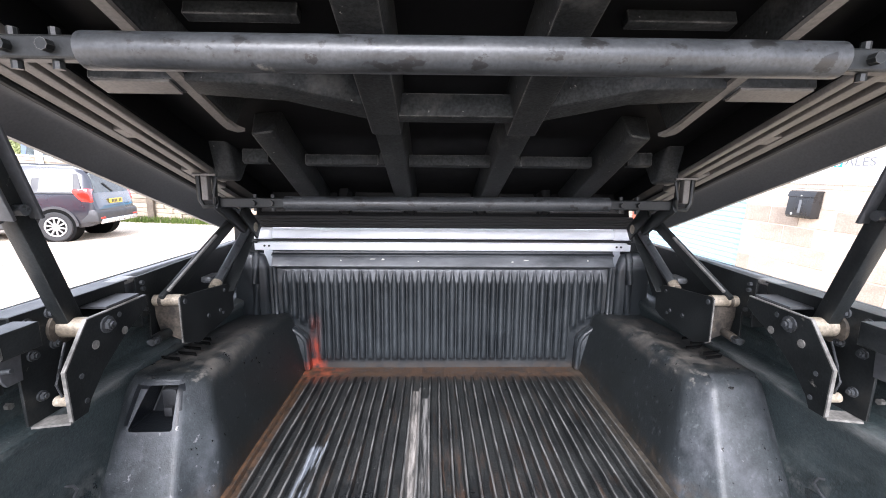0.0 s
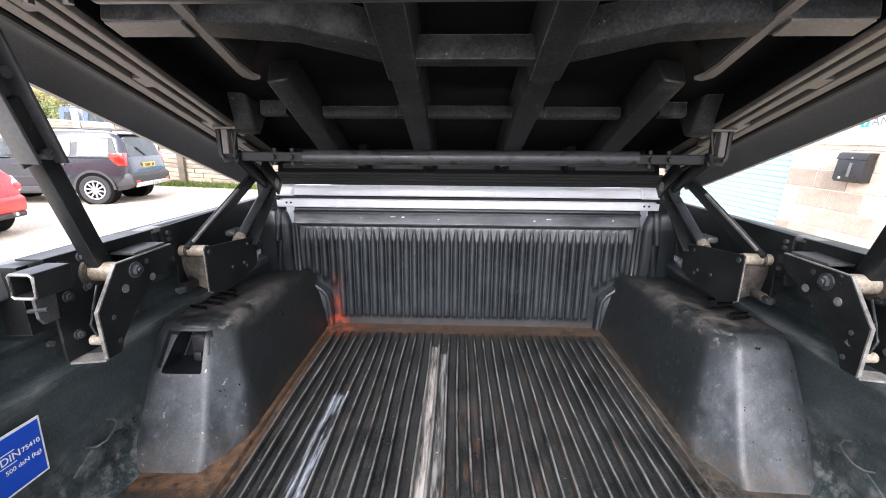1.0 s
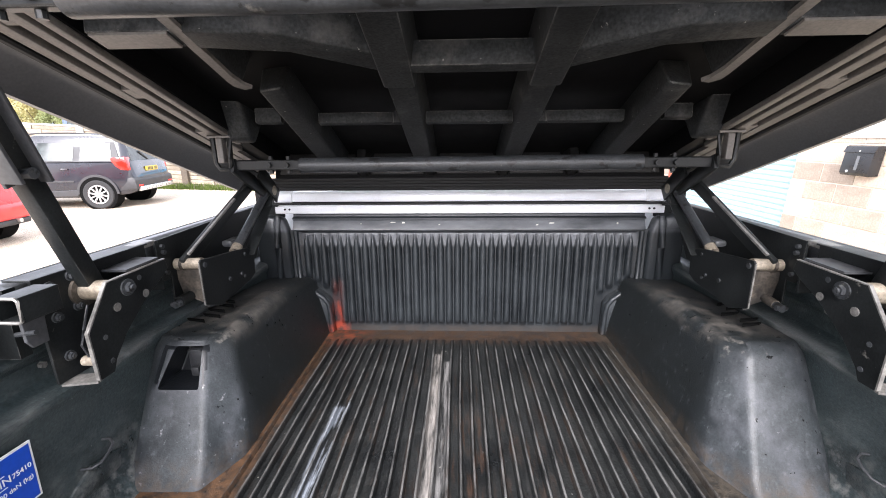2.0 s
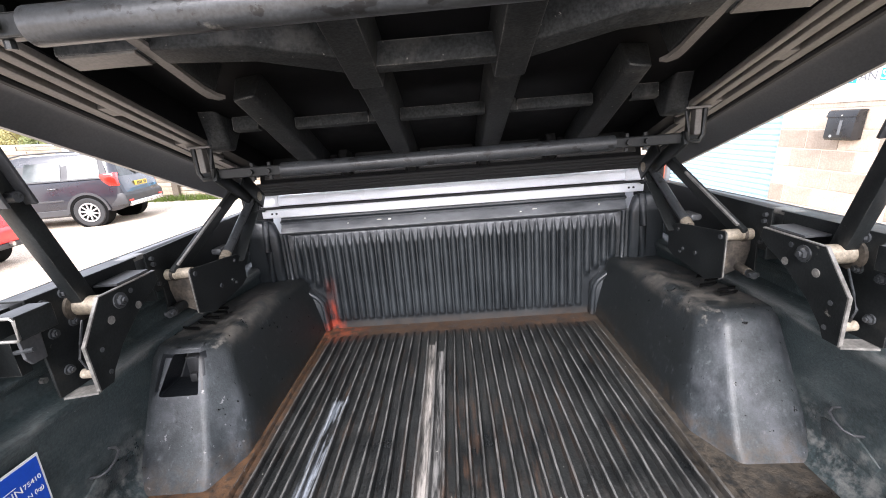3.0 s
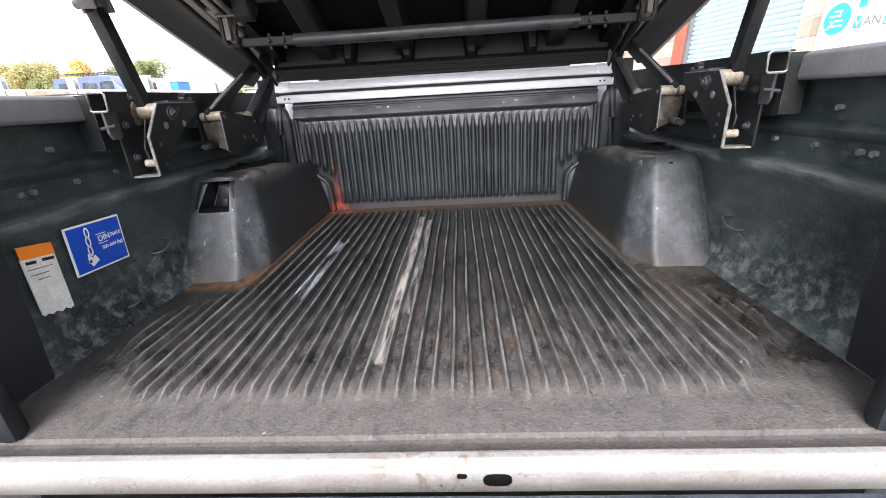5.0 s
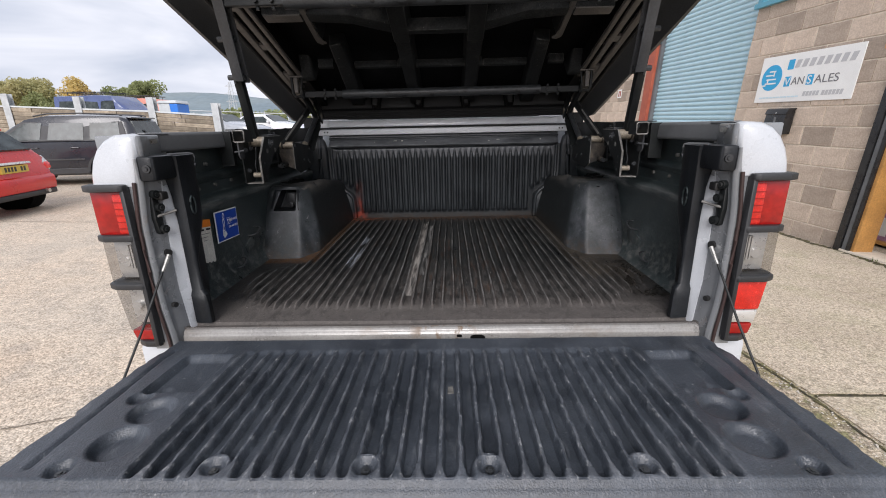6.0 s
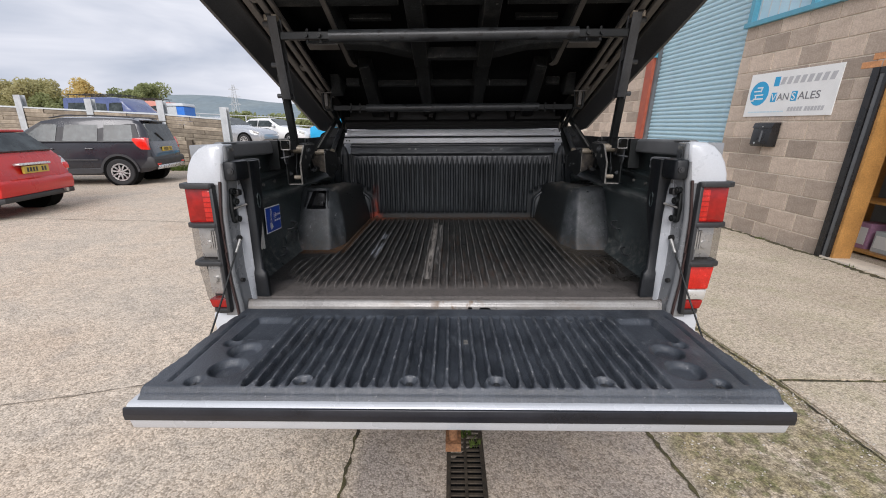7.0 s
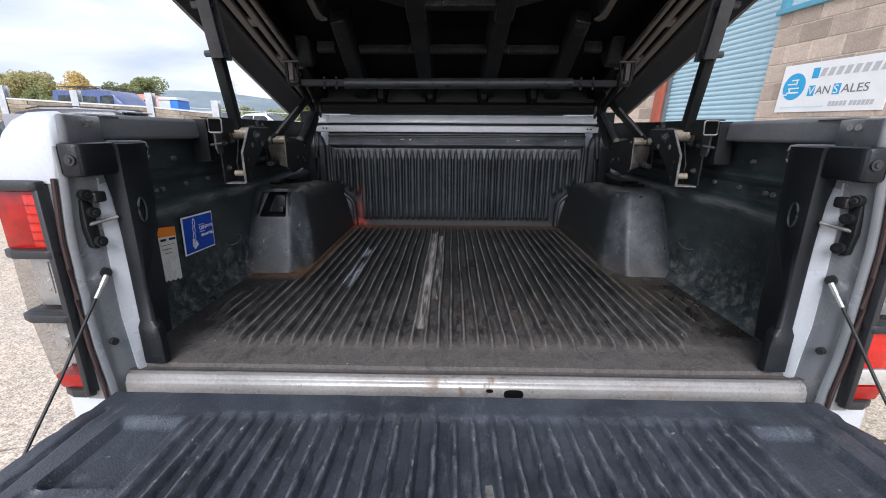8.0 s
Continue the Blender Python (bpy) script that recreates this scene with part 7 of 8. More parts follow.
prism(bm, [(-0.09, -0.004), (-0.09, -0.22), (-0.12, -0.22), (-0.12, -0.004)], "z", 0.0, 1.96)
leaf = part("door_leaf", bm, M_door, dw)
wall_box("threshold", -1.25, 0.0, -0.3, 0.03, -0.10, 0.02, M_mortar, dw)
room = tagged(empty("room", WM), "dim workshop room behind the open door", "room", kind="structure")
wall_box("room_floor", -4.0, 2.0, -5.0, -0.3, -0.1, 0.0, M_mortar, room)
wall_box("room_back", -4.0, 2.0, -5.2, -5.0, -0.1, 3.0, M_inside, room)
wall_box("room_side", 1.6, 1.8, -5.0, -0.3, -0.1, 3.0, M_inside, room)
wall_box("room_side", -4.2, -4.0, -5.0, -0.3, -0.1, 3.0, M_inside, room)
wall_box("room_top", -4.0, 2.0, -5.0, -0.3, 3.0, 3.1, M_inside, room)
shelf = tagged(empty("shelf_unit", WM), "brown wooden shelf unit inside the doorway", "shelf")
for v in (0.05, 0.62, 1.15):
    wall_box("board", -1.0, 0.45, -0.95, -0.5, v, v + 0.03, M_door, shelf)
for u in (-1.0, 0.42):
    wall_box("upright", u, u + 0.03, -0.95, -0.5, -0.05, 1.8, M_door, shelf)
for u, w, h, mt in ((0.16, 0.17, 0.30, M_box_pink), (-0.08, 0.18, 0.24, M_tin), (-0.34, 0.2, 0.28, M_box_pink)):
    bm = B()
    box(bm, u - w / 2, u + w / 2, -0.85, -0.58, 0.081, 0.081 + h, 0.004)
    carton = tagged(part("carton", bm, mt), "printed carton on the shelf", "box", group="cartons on the shelf")
    carton.matrix_basis = WM
    bm = B()
    box(bm, u - w / 2 + 0.02, u + w / 2 - 0.02, -0.58, -0.577, 0.13, 0.081 + h - 0.05)
    part("print_panel", bm, M_board, carton)

# building shell so that the unit has depth and a roof
bm = B()
prism(bm, [(0.3, 5.15), (0.35, 5.4), (-9.0, 6.2), (-9.0, 5.0)], "x", -3.2, 11.2)
part("roof", bm, M_tin, wall)


# ---- vehicles in the yard ----
def car(name, m, label, st, paint, wheels):
    """st: rows (y, z_bottom, z_belt, z_top, half_width, half_roof); y forward from the rear axle. wheels: (y, r)."""
    ob = tagged(empty(name, m), label, "van" if "van" in name else "car", group="parked vehicles")
    bm = B()
    rings = []
    for y, zb, zm, zt, w, wr in st:
        half = [(w * 0.90, zb), (w * 0.985, zb + 0.10), (w, zb + (zm - zb) * 0.55), (w * 0.985, zm - 0.03), (w * 0.955, zm), ((w * 0.955) * 0.3 + wr * 0.7, zm + (zt - zm) * 0.78), (wr, zt - min(0.03, (zt - zm) * 0.1)), (wr * 0.72, zt)]
        rings.append([(x, y, z) for x, z in half] + [(-x, y, z) for x, z in half[::-1]])
    loft(bm, rings)
    part("body", bm, paint, ob, smooth=True)
    for y, r in wheels:
        for s in (-1, 1):
            bm = B()
            side = max(row[4] for row in st)
            tube(bm, (s * (side - 0.30), y, r + 0.02), (s * (side + 0.002), y, r + 0.02), r * 1.19, 28)
            part("arch_liner", bm, M_dark, ob, smooth=True)
            wheel(ob, s * (side - 0.085), y, r, r, 0.21, s)
    return ob


def pane(bm, pts, t=0.006):
    """A thin plate on four or more points, standing proud along their normal (given outward by the order of points)."""
    P = [Vector(p) for p in pts]
    n = (P[1] - P[0]).cross(P[-1] - P[0]).normalized() * t
    a = [bm.verts.new(p - n * 3) for p in P]
    b = [bm.verts.new(p + n) for p in P]
    bm.faces.new(b)
    bm.faces.new(a[::-1])
    for i in range(len(P)):
        bm.faces.new((a[i], a[(i + 1) % len(P)], b[(i + 1) % len(P)], b[i]))
    return bm


def ground_pose(x, y, hx, hy):
    """Stands at a ground point, heading (hx, hy)."""
    h = Vector((hx, hy, 0)).normalized()
    e = 0.5
    up = Vector((-(gz(x + e, y) - gz(x - e, y)), -(gz(x, y + e) - gz(x, y - e)), 2 * e)).normalized()
    f = (h - up * h.dot(up)).normalized()
    r = f.cross(up)
    z = gz(x, y)
    return Matrix(((r.x, f.x, up.x, x), (r.y, f.y, up.y, y), (r.z, f.z, up.z, z), (0, 0, 0, 1)))


# graphite estate car: rear left wheel nearest
axle = Vector((-8.43, 9.35, 0)) + Vector((-0.19, 0.98, 0)) * 0.77
SUV = [(-0.80, 0.46, 0.62, 0.70, 0.78, 0.70), (-0.78, 0.40, 0.70, 0.82, 0.84, 0.76), (-0.72, 0.38, 0.98, 1.06, 0.87, 0.76), (-0.64, 0.34, 1.05, 1.40, 0.885, 0.70), (-0.52, 0.32, 1.07, 1.61, 0.89, 0.66), (-0.35, 0.30, 1.07, 1.66, 0.89, 0.655), (0.4, 0.26, 1.07, 1.69, 0.895, 0.66), (1.2, 0.26, 1.06, 1.68, 0.895, 0.66), (1.65, 0.26, 1.05, 1.60, 0.895, 0.66), (1.95, 0.26, 1.04, 1.42, 0.89, 0.69), (2.35, 0.26, 1.03, 1.13, 0.885, 0.74), (2.9, 0.28, 0.96, 1.02, 0.87, 0.74), (3.25, 0.34, 0.85, 0.90, 0.82, 0.70), (3.40, 0.42, 0.66, 0.72, 0.72, 0.6)]
suv = car("parked_estate_car", ground_pose(axle.x, axle.y, -0.98, -0.19), "graphite grey estate car parked by the sleeper fence", SUV, M_car_dark, ((0.0, 0.335), (2.58, 0.335)))
for s in (-1, 1):
    bm = B()
    q = [(s * 0.878, -0.56, 1.075), (s * 0.878, 2.25, 1.075), (s * 0.716, 1.70, 1.515), (s * 0.716, -0.44, 1.515)]
    pane(bm, q if s > 0 else q[::-1], 0.003)
    part("window_surround", bm, M_trim, suv)
    for y0, y1, t0, t1 in ((-0.40, 0.26, -0.36, 0.26), (0.40, 1.16, 0.40, 1.12), (1.32, 2.14, 1.28, 1.62)):
        bm = B()
        lo, hi = 1.10, 1.490
        q = [(s * 0.874, y0, lo), (s * 0.874, y1, lo), (s * 0.730, t1, hi), (s * 0.730, t0, hi)]
        pane(bm, q if s > 0 else q[::-1])
        part("side_window", bm, M_car_glass, suv)
    bm = B()
    rope(bm, [(s * 0.60, -0.40, 1.655), (s * 0.60, -0.30, 1.685), (s * 0.60, 0.5, 1.716), (s * 0.60, 1.2, 1.706), (s * 0.60, 1.5, 1.650)], 0.016, 8)
    part("roof_rail", bm, M_trim, suv, smooth=True)
    bm = B()
    prism(bm, [(-0.742, 0.88), (-0.56, 0.89), (-0.46, 0.98), (-0.37, 1.13), (-0.40, 1.17), (-0.69, 1.185)], "x", s * 0.69, s * 0.898, 0.018)
    part("rear_lamp", bm, M_lamp_red, suv, smooth=True)
    bm = B()
    prism(bm, [(0.42, 0.30), (2.2, 0.30), (2.2, 0.42), (0.42, 0.44)], "x", s * 0.87, s * 0.90, 0.01)
    part("sill_trim", bm, M_trim, suv)
    bm = B()
    box(bm, s * 0.888, s * 0.905, 0.45, 2.0, 0.62, 0.66, 0.006)
    part("rub_strip", bm, M_trim, suv)
    for y in (0.52, 1.38):
        bm = B()
        box(bm, s * 0.88, s * 0.915, y, y + 0.18, 0.90, 0.93, 0.008)
        part("door_handle", bm, M_car_dark, suv)
    bm = B()
    box(bm, s * 0.90, s * 1.02, 1.98, 2.08, 1.06, 1.20, 0.03)
    part("door_mirror", bm, M_car_dark, suv, smooth=True)
    k = 26
    arc = [(0.445 * math.cos(math.pi * i / k), 0.335 + 0.445 * math.sin(math.pi * i / k)) for i in range(k + 1)]
    arc2 = [(0.392 * math.cos(math.pi * i / k), 0.335 + 0.392 * math.sin(math.pi * i / k)) for i in range(k + 1)]
    for yy in (0.0, 2.58):
        bm = B()
        prism(bm, [(a + yy, b + 0.01) for a, b in arc] + [(a + yy, b + 0.01) for a, b in arc2[::-1]], "x", s * 0.86, s * 0.903)
        part("arch_trim", bm, M_trim, suv)
bm = B()
pane(bm, [(-0.70, -0.715, 1.09), (0.70, -0.715, 1.09), (0.60, -0.60, 1.52), (-0.60, -0.60, 1.52)], 0.012)
part("rear_window", bm, M_car_glass, suv)
bm = B()
box(bm, -0.62, 0.62, -0.62, -0.50, 1.585, 1.62, 0.012)
part("spoiler", bm, M_car_dark, suv, smooth=True)
bm = B()
prism(bm, [(-0.84, 0.44), (-0.83, 0.66), (-0.76, 0.72), (-0.5, 0.72), (-0.45, 0.40)], "x", -0.88, 0.88, 0.03)
bumper = part("rear_bumper", bm, M_trim, suv, smooth=True)
bm = B()
prism(bm, [(-0.866, 0.40), (-0.856, 0.485), (-0.80, 0.50), (-0.80, 0.38)], "x", -0.76, 0.76, 0.010)
part("skid_plate", bm, M_alloy, bumper, smooth=True)
for s in (-1, 1):
    bm = B()
    box(bm, s * 0.62, s * 0.80, -0.848, -0.82, 0.50, 0.54, 0.005)
    part("reflector", bm, M_lamp_red, bumper)
bm = B()
box(bm, -0.26, 0.26, -0.80, -0.765, 0.83, 0.94, 0.004)
pl = part("number_plate", bm, M_plate, suv)
for k in range(7):
    if k != 4:
        bm = B()
        box(bm, -0.205 + 0.062 * k, -0.17 + 0.062 * k, -0.804, -0.80, 0.85, 0.92)
        part("character_bar", bm, M_trim, pl)
bm = B()
beam(bm, (0.0, -0.735, 1.10), (-0.28, -0.69, 1.30), 0.025, 0.02, (0, -1, 0))
part("wiper", bm, M_trim, suv)

# red hatchback seen from behind
raxle = Vector((-7.70, 6.3, 0)) - Vector((-0.17, 0.985, 0)) * 0.74
HATCH = [(-0.56, 0.36, 0.55, 0.60, 0.72, 0.64), (-0.54, 0.30, 0.66, 0.72, 0.80, 0.72), (-0.47, 0.27, 0.88, 0.94, 0.83, 0.70), (-0.38, 0.25, 0.94, 1.08, 0.84, 0.64), (-0.12, 0.22, 0.95, 1.33, 0.84, 0.58), (0.15, 0.2, 0.95, 1.39, 0.84, 0.57), (0.8, 0.2, 0.95, 1.41, 0.84, 0.57), (1.35, 0.2, 0.94, 1.39, 0.84, 0.58), (1.6, 0.2, 0.94, 1.28, 0.84, 0.60), (1.95, 0.2, 0.94, 1.02, 0.83, 0.66), (2.5, 0.22, 0.86, 0.93, 0.82, 0.68), (2.95, 0.26, 0.72, 0.78, 0.78, 0.62), (3.10, 0.34, 0.55, 0.6, 0.66, 0.5)]
hatch = car("parked_hatchback", ground_pose(raxle.x, raxle.y, -0.985, -0.17), "bright red three door hatchback with dark bumper", HATCH, M_car_red, ((0.0, 0.295), (2.47, 0.295)))
bm = B()
pane(bm, [(-0.63, -0.43, 1.02), (0.63, -0.43, 1.02), (0.54, -0.155, 1.305), (-0.54, -0.155, 1.305)], 0.03)
part("rear_window", bm, M_car_glass, hatch)
for s in (-1, 1):
    for y0, y1, t0, t1 in ((-0.05, 0.62, 0.05, 0.60), (0.68, 1.72, 0.66, 1.42)):
        bm = B()
        q = [(s * 0.815, y0, 0.98), (s * 0.815, y1, 0.98), (s * 0.66, t1, 1.27), (s * 0.66, t0, 1.27)]
        pane(bm, q if s > 0 else q[::-1])
        part("side_window", bm, M_car_glass, hatch)
    bm = B()
    prism(bm, [(-0.53, 0.66), (-0.40, 0.66), (-0.33, 0.74), (-0.34, 0.90), (-0.44, 0.92), (-0.52, 0.80)], "x", s * 0.70, s * 0.838, 0.02)
    lampm = part("rear_lamp", bm, M_chrome, hatch, smooth=True)
    bm = B()
    prism(bm, [(-0.545, 0.69), (-0.41, 0.69), (-0.36, 0.75), (-0.37, 0.87), (-0.45, 0.885), (-0.535, 0.78)], "x", s * 0.72, s * 0.843, 0.012)
    part("lens", bm, M_lamp_red, lampm, smooth=True)
bm = B()
prism(bm, [(-0.595, 0.27), (-0.60, 0.35), (-0.50, 0.37), (-0.30, 0.37), (-0.30, 0.22)], "x", -0.77, 0.77, 0.02)
part("rear_bumper", bm, M_trim, hatch, smooth=True)
bm = B()
prism(bm, [(-0.59, 0.35), (-0.605, 0.45), (-0.60, 0.58), (-0.5, 0.64), (-0.3, 0.60), (-0.3, 0.35)], "x", -0.80, 0.80, 0.03)
part("bumper_skin", bm, M_car_red, hatch, smooth=True)
bm = B()
box(bm, -0.265, 0.265, -0.595, -0.56, 0.685, 0.80, 0.004)
pl = part("number_plate", bm, M_plate, hatch)
for k in range(7):
    if k != 4:
        bm = B()
        box(bm, -0.205 + 0.062 * k, -0.17 + 0.062 * k, -0.599, -0.595, 0.71, 0.78)
        part("character_bar", bm, M_trim, pl)
bm = B()
prism(bm, [(-0.60, 0.815), (-0.59, 0.85), (-0.5, 0.85), (-0.5, 0.81)], "x", -0.34, 0.34, 0.01)
part("boot_handle", bm, M_chrome, hatch, smooth=True)
bm = B()
tube(bm, (0.52, -0.64, 0.33), (0.52, -0.5, 0.33), 0.035, 14)
part("exhaust", bm, M_zinc, hatch, smooth=True)
bm = B()
beam(bm, (0.0, -0.42, 1.0), (-0.42, -0.36, 1.06), 0.025, 0.02, (0, -1, 0))
part("wiper", bm, M_trim, hatch)
bm = B()
box(bm, -0.55, 0.55, -0.16, -0.02, 1.335, 1.375, 0.015)
part("spoiler", bm, M_car_red, hatch, smooth=True)

# saloons on the terrace
SAL = [(-1.0, 0.4, 0.62, 0.68, 0.72, 0.66), (-0.95, 0.3, 0.86, 0.92, 0.82, 0.72), (-0.6, 0.25, 0.98, 1.03, 0.86, 0.70), (-0.2, 0.22, 0.98, 1.22, 0.87, 0.62), (0.2, 0.22, 0.97, 1.40, 0.87, 0.58), (0.9, 0.22, 0.96, 1.44, 0.87, 0.58), (1.4, 0.22, 0.95, 1.38, 0.87, 0.60), (1.9, 0.22, 0.94, 1.10, 0.87, 0.66), (2.2, 0.24, 0.92, 0.98, 0.86, 0.70), (3.0, 0.26, 0.84, 0.90, 0.84, 0.68), (3.45, 0.32, 0.70, 0.76, 0.76, 0.6), (3.6, 0.4, 0.56, 0.62, 0.6, 0.5)]


def saloon(x, y, hx, hy, paint, label):
    c = car("parked_saloon", ground_pose(x, y, hx, hy), label, SAL, paint, ((0.0, 0.32), (2.7, 0.32)))
    for s in (-1, 1):
        for y0, y1, t0, t1 in ((-0.1, 0.75, 0.2, 0.72), (0.8, 1.85, 0.78, 1.38)):
            bm = B()
            q = [(s * 0.845, y0, 1.0), (s * 0.845, y1, 1.0), (s * 0.68, t1, 1.30), (s * 0.68, t0, 1.30)]
            pane(bm, q if s > 0 else q[::-1])
            part("side_window", bm, M_car_glass, c)
        bm = B()
        box(bm, s * 0.86, s * 0.98, 1.72, 1.84, 0.98, 1.10, 0.02)
        part("door_mirror", bm, paint, c, smooth=True)
        bm = B()
        prism(bm, [(3.1, 0.70), (3.45, 0.62), (3.45, 0.72), (3.1, 0.82)], "x", s * 0.56, s * 0.80, 0.01)
        part("headlamp", bm, M_chrome, c, smooth=True)
    bm = B()
    pane(bm, [(0.70, 2.02, 1.04), (-0.70, 2.02, 1.04), (-0.56, 1.46, 1.38), (0.56, 1.46, 1.38)], 0.012)
    part("windscreen", bm, M_car_glass, c)
    bm = B()
    pane(bm, [(-0.66, -0.42, 1.06), (0.66, -0.42, 1.06), (0.54, 0.10, 1.37), (-0.54, 0.10, 1.37)], 0.012)
    part("rear_window", bm, M_car_glass, c)
    return c


saloon(-12.3, 20.2, 0.98, -0.2, M_car_silver, "silver saloon car on the terrace behind the fence")
saloon(-10.9, 22.4, 0.98, -0.2, M_car_white, "white saloon car on the terrace behind the fence")
saloon(-7.4, 24.6, 0.98, -0.2, M_car_silver, "grey saloon car at the back of the terrace")
saloon(-6.1, 21.0, 0.98, -0.25, M_cyan, "bright blue car on the terrace behind the fence")


def van(x, y, hx, hy, paint, label, rack):
    V = [(-1.0, 0.4, 1.1, 1.85, 0.9, 0.78), (-0.96, 0.32, 1.12, 1.93, 0.95, 0.80), (1.6, 0.3, 1.12, 1.96, 0.96, 0.80), (2.3, 0.3, 1.10, 1.90, 0.96, 0.80), (2.8, 0.3, 1.08, 1.45, 0.95, 0.82), (3.2, 0.3, 1.04, 1.12, 0.94, 0.80), (3.7, 0.35, 0.85, 0.92, 0.86, 0.7), (3.8, 0.45, 0.7, 0.75, 0.7, 0.6)]
    c = car("parked_van", ground_pose(x, y, hx, hy), label, V, paint, ((0.0, 0.34), (3.0, 0.34)))
    for s in (-1, 1):
        for y0, y1 in ((-0.7, 0.5), (0.7, 1.6), (1.7, 2.5)):
            bm = B()
            q = [(s * 0.925, y0, 1.18), (s * 0.925, y1, 1.18), (s * 0.84, y1 - 0.06, 1.66), (s * 0.84, y0 + 0.04, 1.66)]
            pane(bm, q if s > 0 else q[::-1])
            part("side_window", bm, M_car_glass, c)
    if rack:
        for s in (-1, 1):
            bm = B()
            rope(bm, [(s * 0.7, -0.8, 2.08), (s * 0.7, 0.5, 2.10), (s * 0.7, 2.0, 2.08)], 0.02, 6)
            part("rack_rail", bm, M_trim, c)
        for k in range(6):
            bm = B()
            rope(bm, [(-0.72, -0.7 + 0.5 * k, 1.94), (-0.7, -0.7 + 0.5 * k, 2.10), (0.7, -0.7 + 0.5 * k, 2.10), (0.72, -0.7 + 0.5 * k, 1.94)], 0.016, 6)
            part("rack_bar", bm, M_trim, c)
    return c


van(-19.5, 22.2, 0.99, -0.1, M_car_blue, "dark blue van with roof rack behind the fence", True)
van(-19.4, 25.0, 0.99, -0.05, M_car_pink, "faded red van behind the fence", True)

# ---- sleeper fence and retaining wall ----
fence = tagged(empty("sleeper_fence"), "weathered timber sleeper fence between galvanised posts", "fence")
FP = [(-20.3, 14.1, 2.95, 2.55), (-17.8, 14.05, 2.9, 2.48), (-15.34, 14.0, 2.80, 2.36), (-12.83, 14.0, 2.655, 2.22), (-10.28, 14.0, 2.58, 2.09), (-8.05, 14.0, 2.34, 1.90)]
for x, y, zt, _ in FP:
    bm = B()
    z0 = gz(x, 13.9) - 0.3
    box(bm, x - 0.12, x + 0.12, y - 0.10, y - 0.085, z0, zt)
    box(bm, x - 0.012, x + 0.012, y - 0.085, y + 0.085, z0, zt)
    box(bm, x - 0.12, x + 0.12, y + 0.085, y + 0.10, z0, zt)
    part("post", bm, M_galv, fence)
bm = B()
box(bm, -0.5, 0.5, -0.05, 0.05, -0.068, 0.068, 0.012, 1)
pl0 = part("sleeper", bm, M_sleeper, fence)
rnd = random.Random(4)
first = True
for (xa, ya, _, ta), (xb, yb, _, tb) in zip(FP, FP[1:]):
    for k in range(16):
        a, b = Vector((xa, ya, ta - 0.07 - 0.14 * k)), Vector((xb, yb, tb - 0.07 - 0.14 * k))
        if (a.z + b.z) / 2 < 0.1:
            break
        d = b - a
        cuts = [0.0, rnd.uniform(0.3, 0.7), 1.0]
        for c0, c1 in zip(cuts, cuts[1:]):
            p, q = a + d * c0, a + d * c1
            rot = (q - p).to_track_quat("X", "Z").to_matrix().to_4x4()
            m = Matrix.Translation((p + q) / 2 + Vector((0, rnd.uniform(-0.012, 0.012), 0))) @ rot @ Matrix.Diagonal(((q - p).length - 0.02, 1, 1, 1))
            if first:
                pl0.matrix_basis = m
                first = False
            else:
                share("sleeper", pl0.data, fence, m)
    bm = B()
    beam(bm, (xa, ya, ta + 0.03), (xb, yb, tb + 0.03), 0.14, 0.05)
    part("capping", bm, M_tin, fence)
low = tagged(empty("retaining_wall"), "low retaining wall of timber sleepers", "wall")
for k in range(8):
    zt = 1.24 - 0.145 * k
    bm = B()
    p, q = Vector((-9.95, 13.55, zt - 0.07)), Vector((-4.6, 13.75, zt - 0.36))
    cuts = [0, 0.22 + 0.05 * (k % 3), 0.55 + 0.06 * (k % 2), 1]
    bm.free()
    for c0, c1 in zip(cuts, cuts[1:]):
        a, b = p.lerp(q, c0), p.lerp(q, c1)
        rot = (b - a).to_track_quat("X", "Z").to_matrix().to_4x4()
        share("sleeper", pl0.data, low, Matrix.Translation((a + b) / 2 + Vector((0, rnd.uniform(-0.015, 0.015), 0))) @ rot @ Matrix.Diagonal(((b - a).length - 0.02, 1, 1, 1)))
bm = B()
box(bm, -9.22, -9.02, 13.40, 13.50, gz(-9.1, 13.4) - 0.1, 1.24)
part("wall_post", bm, M_bark, low)
bm = B()
sheet(bm, lambda x, y: (x, y, 1.2 - (x + 9.95) * 0.054 - 0.03 + 0.02 * noise.noise((x * 2, y * 2, 0))), [-9.95 + 0.5 * k for k in range(12)], [13.6, 13.9, 14.2, 14.6])
part("backfill", bm, M_grass, low, smooth=True)
# rail fence on the terrace
rf = tagged(empty("rail_fence"), "galvanised rail fence at the back of the terrace", "fence")
for k in range(14):
    x = -22 + 1.6 * k
    bm = B()
    box(bm, x - 0.03, x + 0.03, 27.97, 28.03, gz(x, 28), gz(x, 28) + 1.75)
    part("post", bm, M_galv, rf)
for h in (0.7, 1.15, 1.6):
    bm = B()
    rope(bm, [(-22, 28, gz(-22, 28) + h), (-11, 28, gz(-11, 28) + h), (-1.2, 28, gz(-1.2, 28) + h)], 0.03, 6)
    part("rail", bm, M_galv, rf)
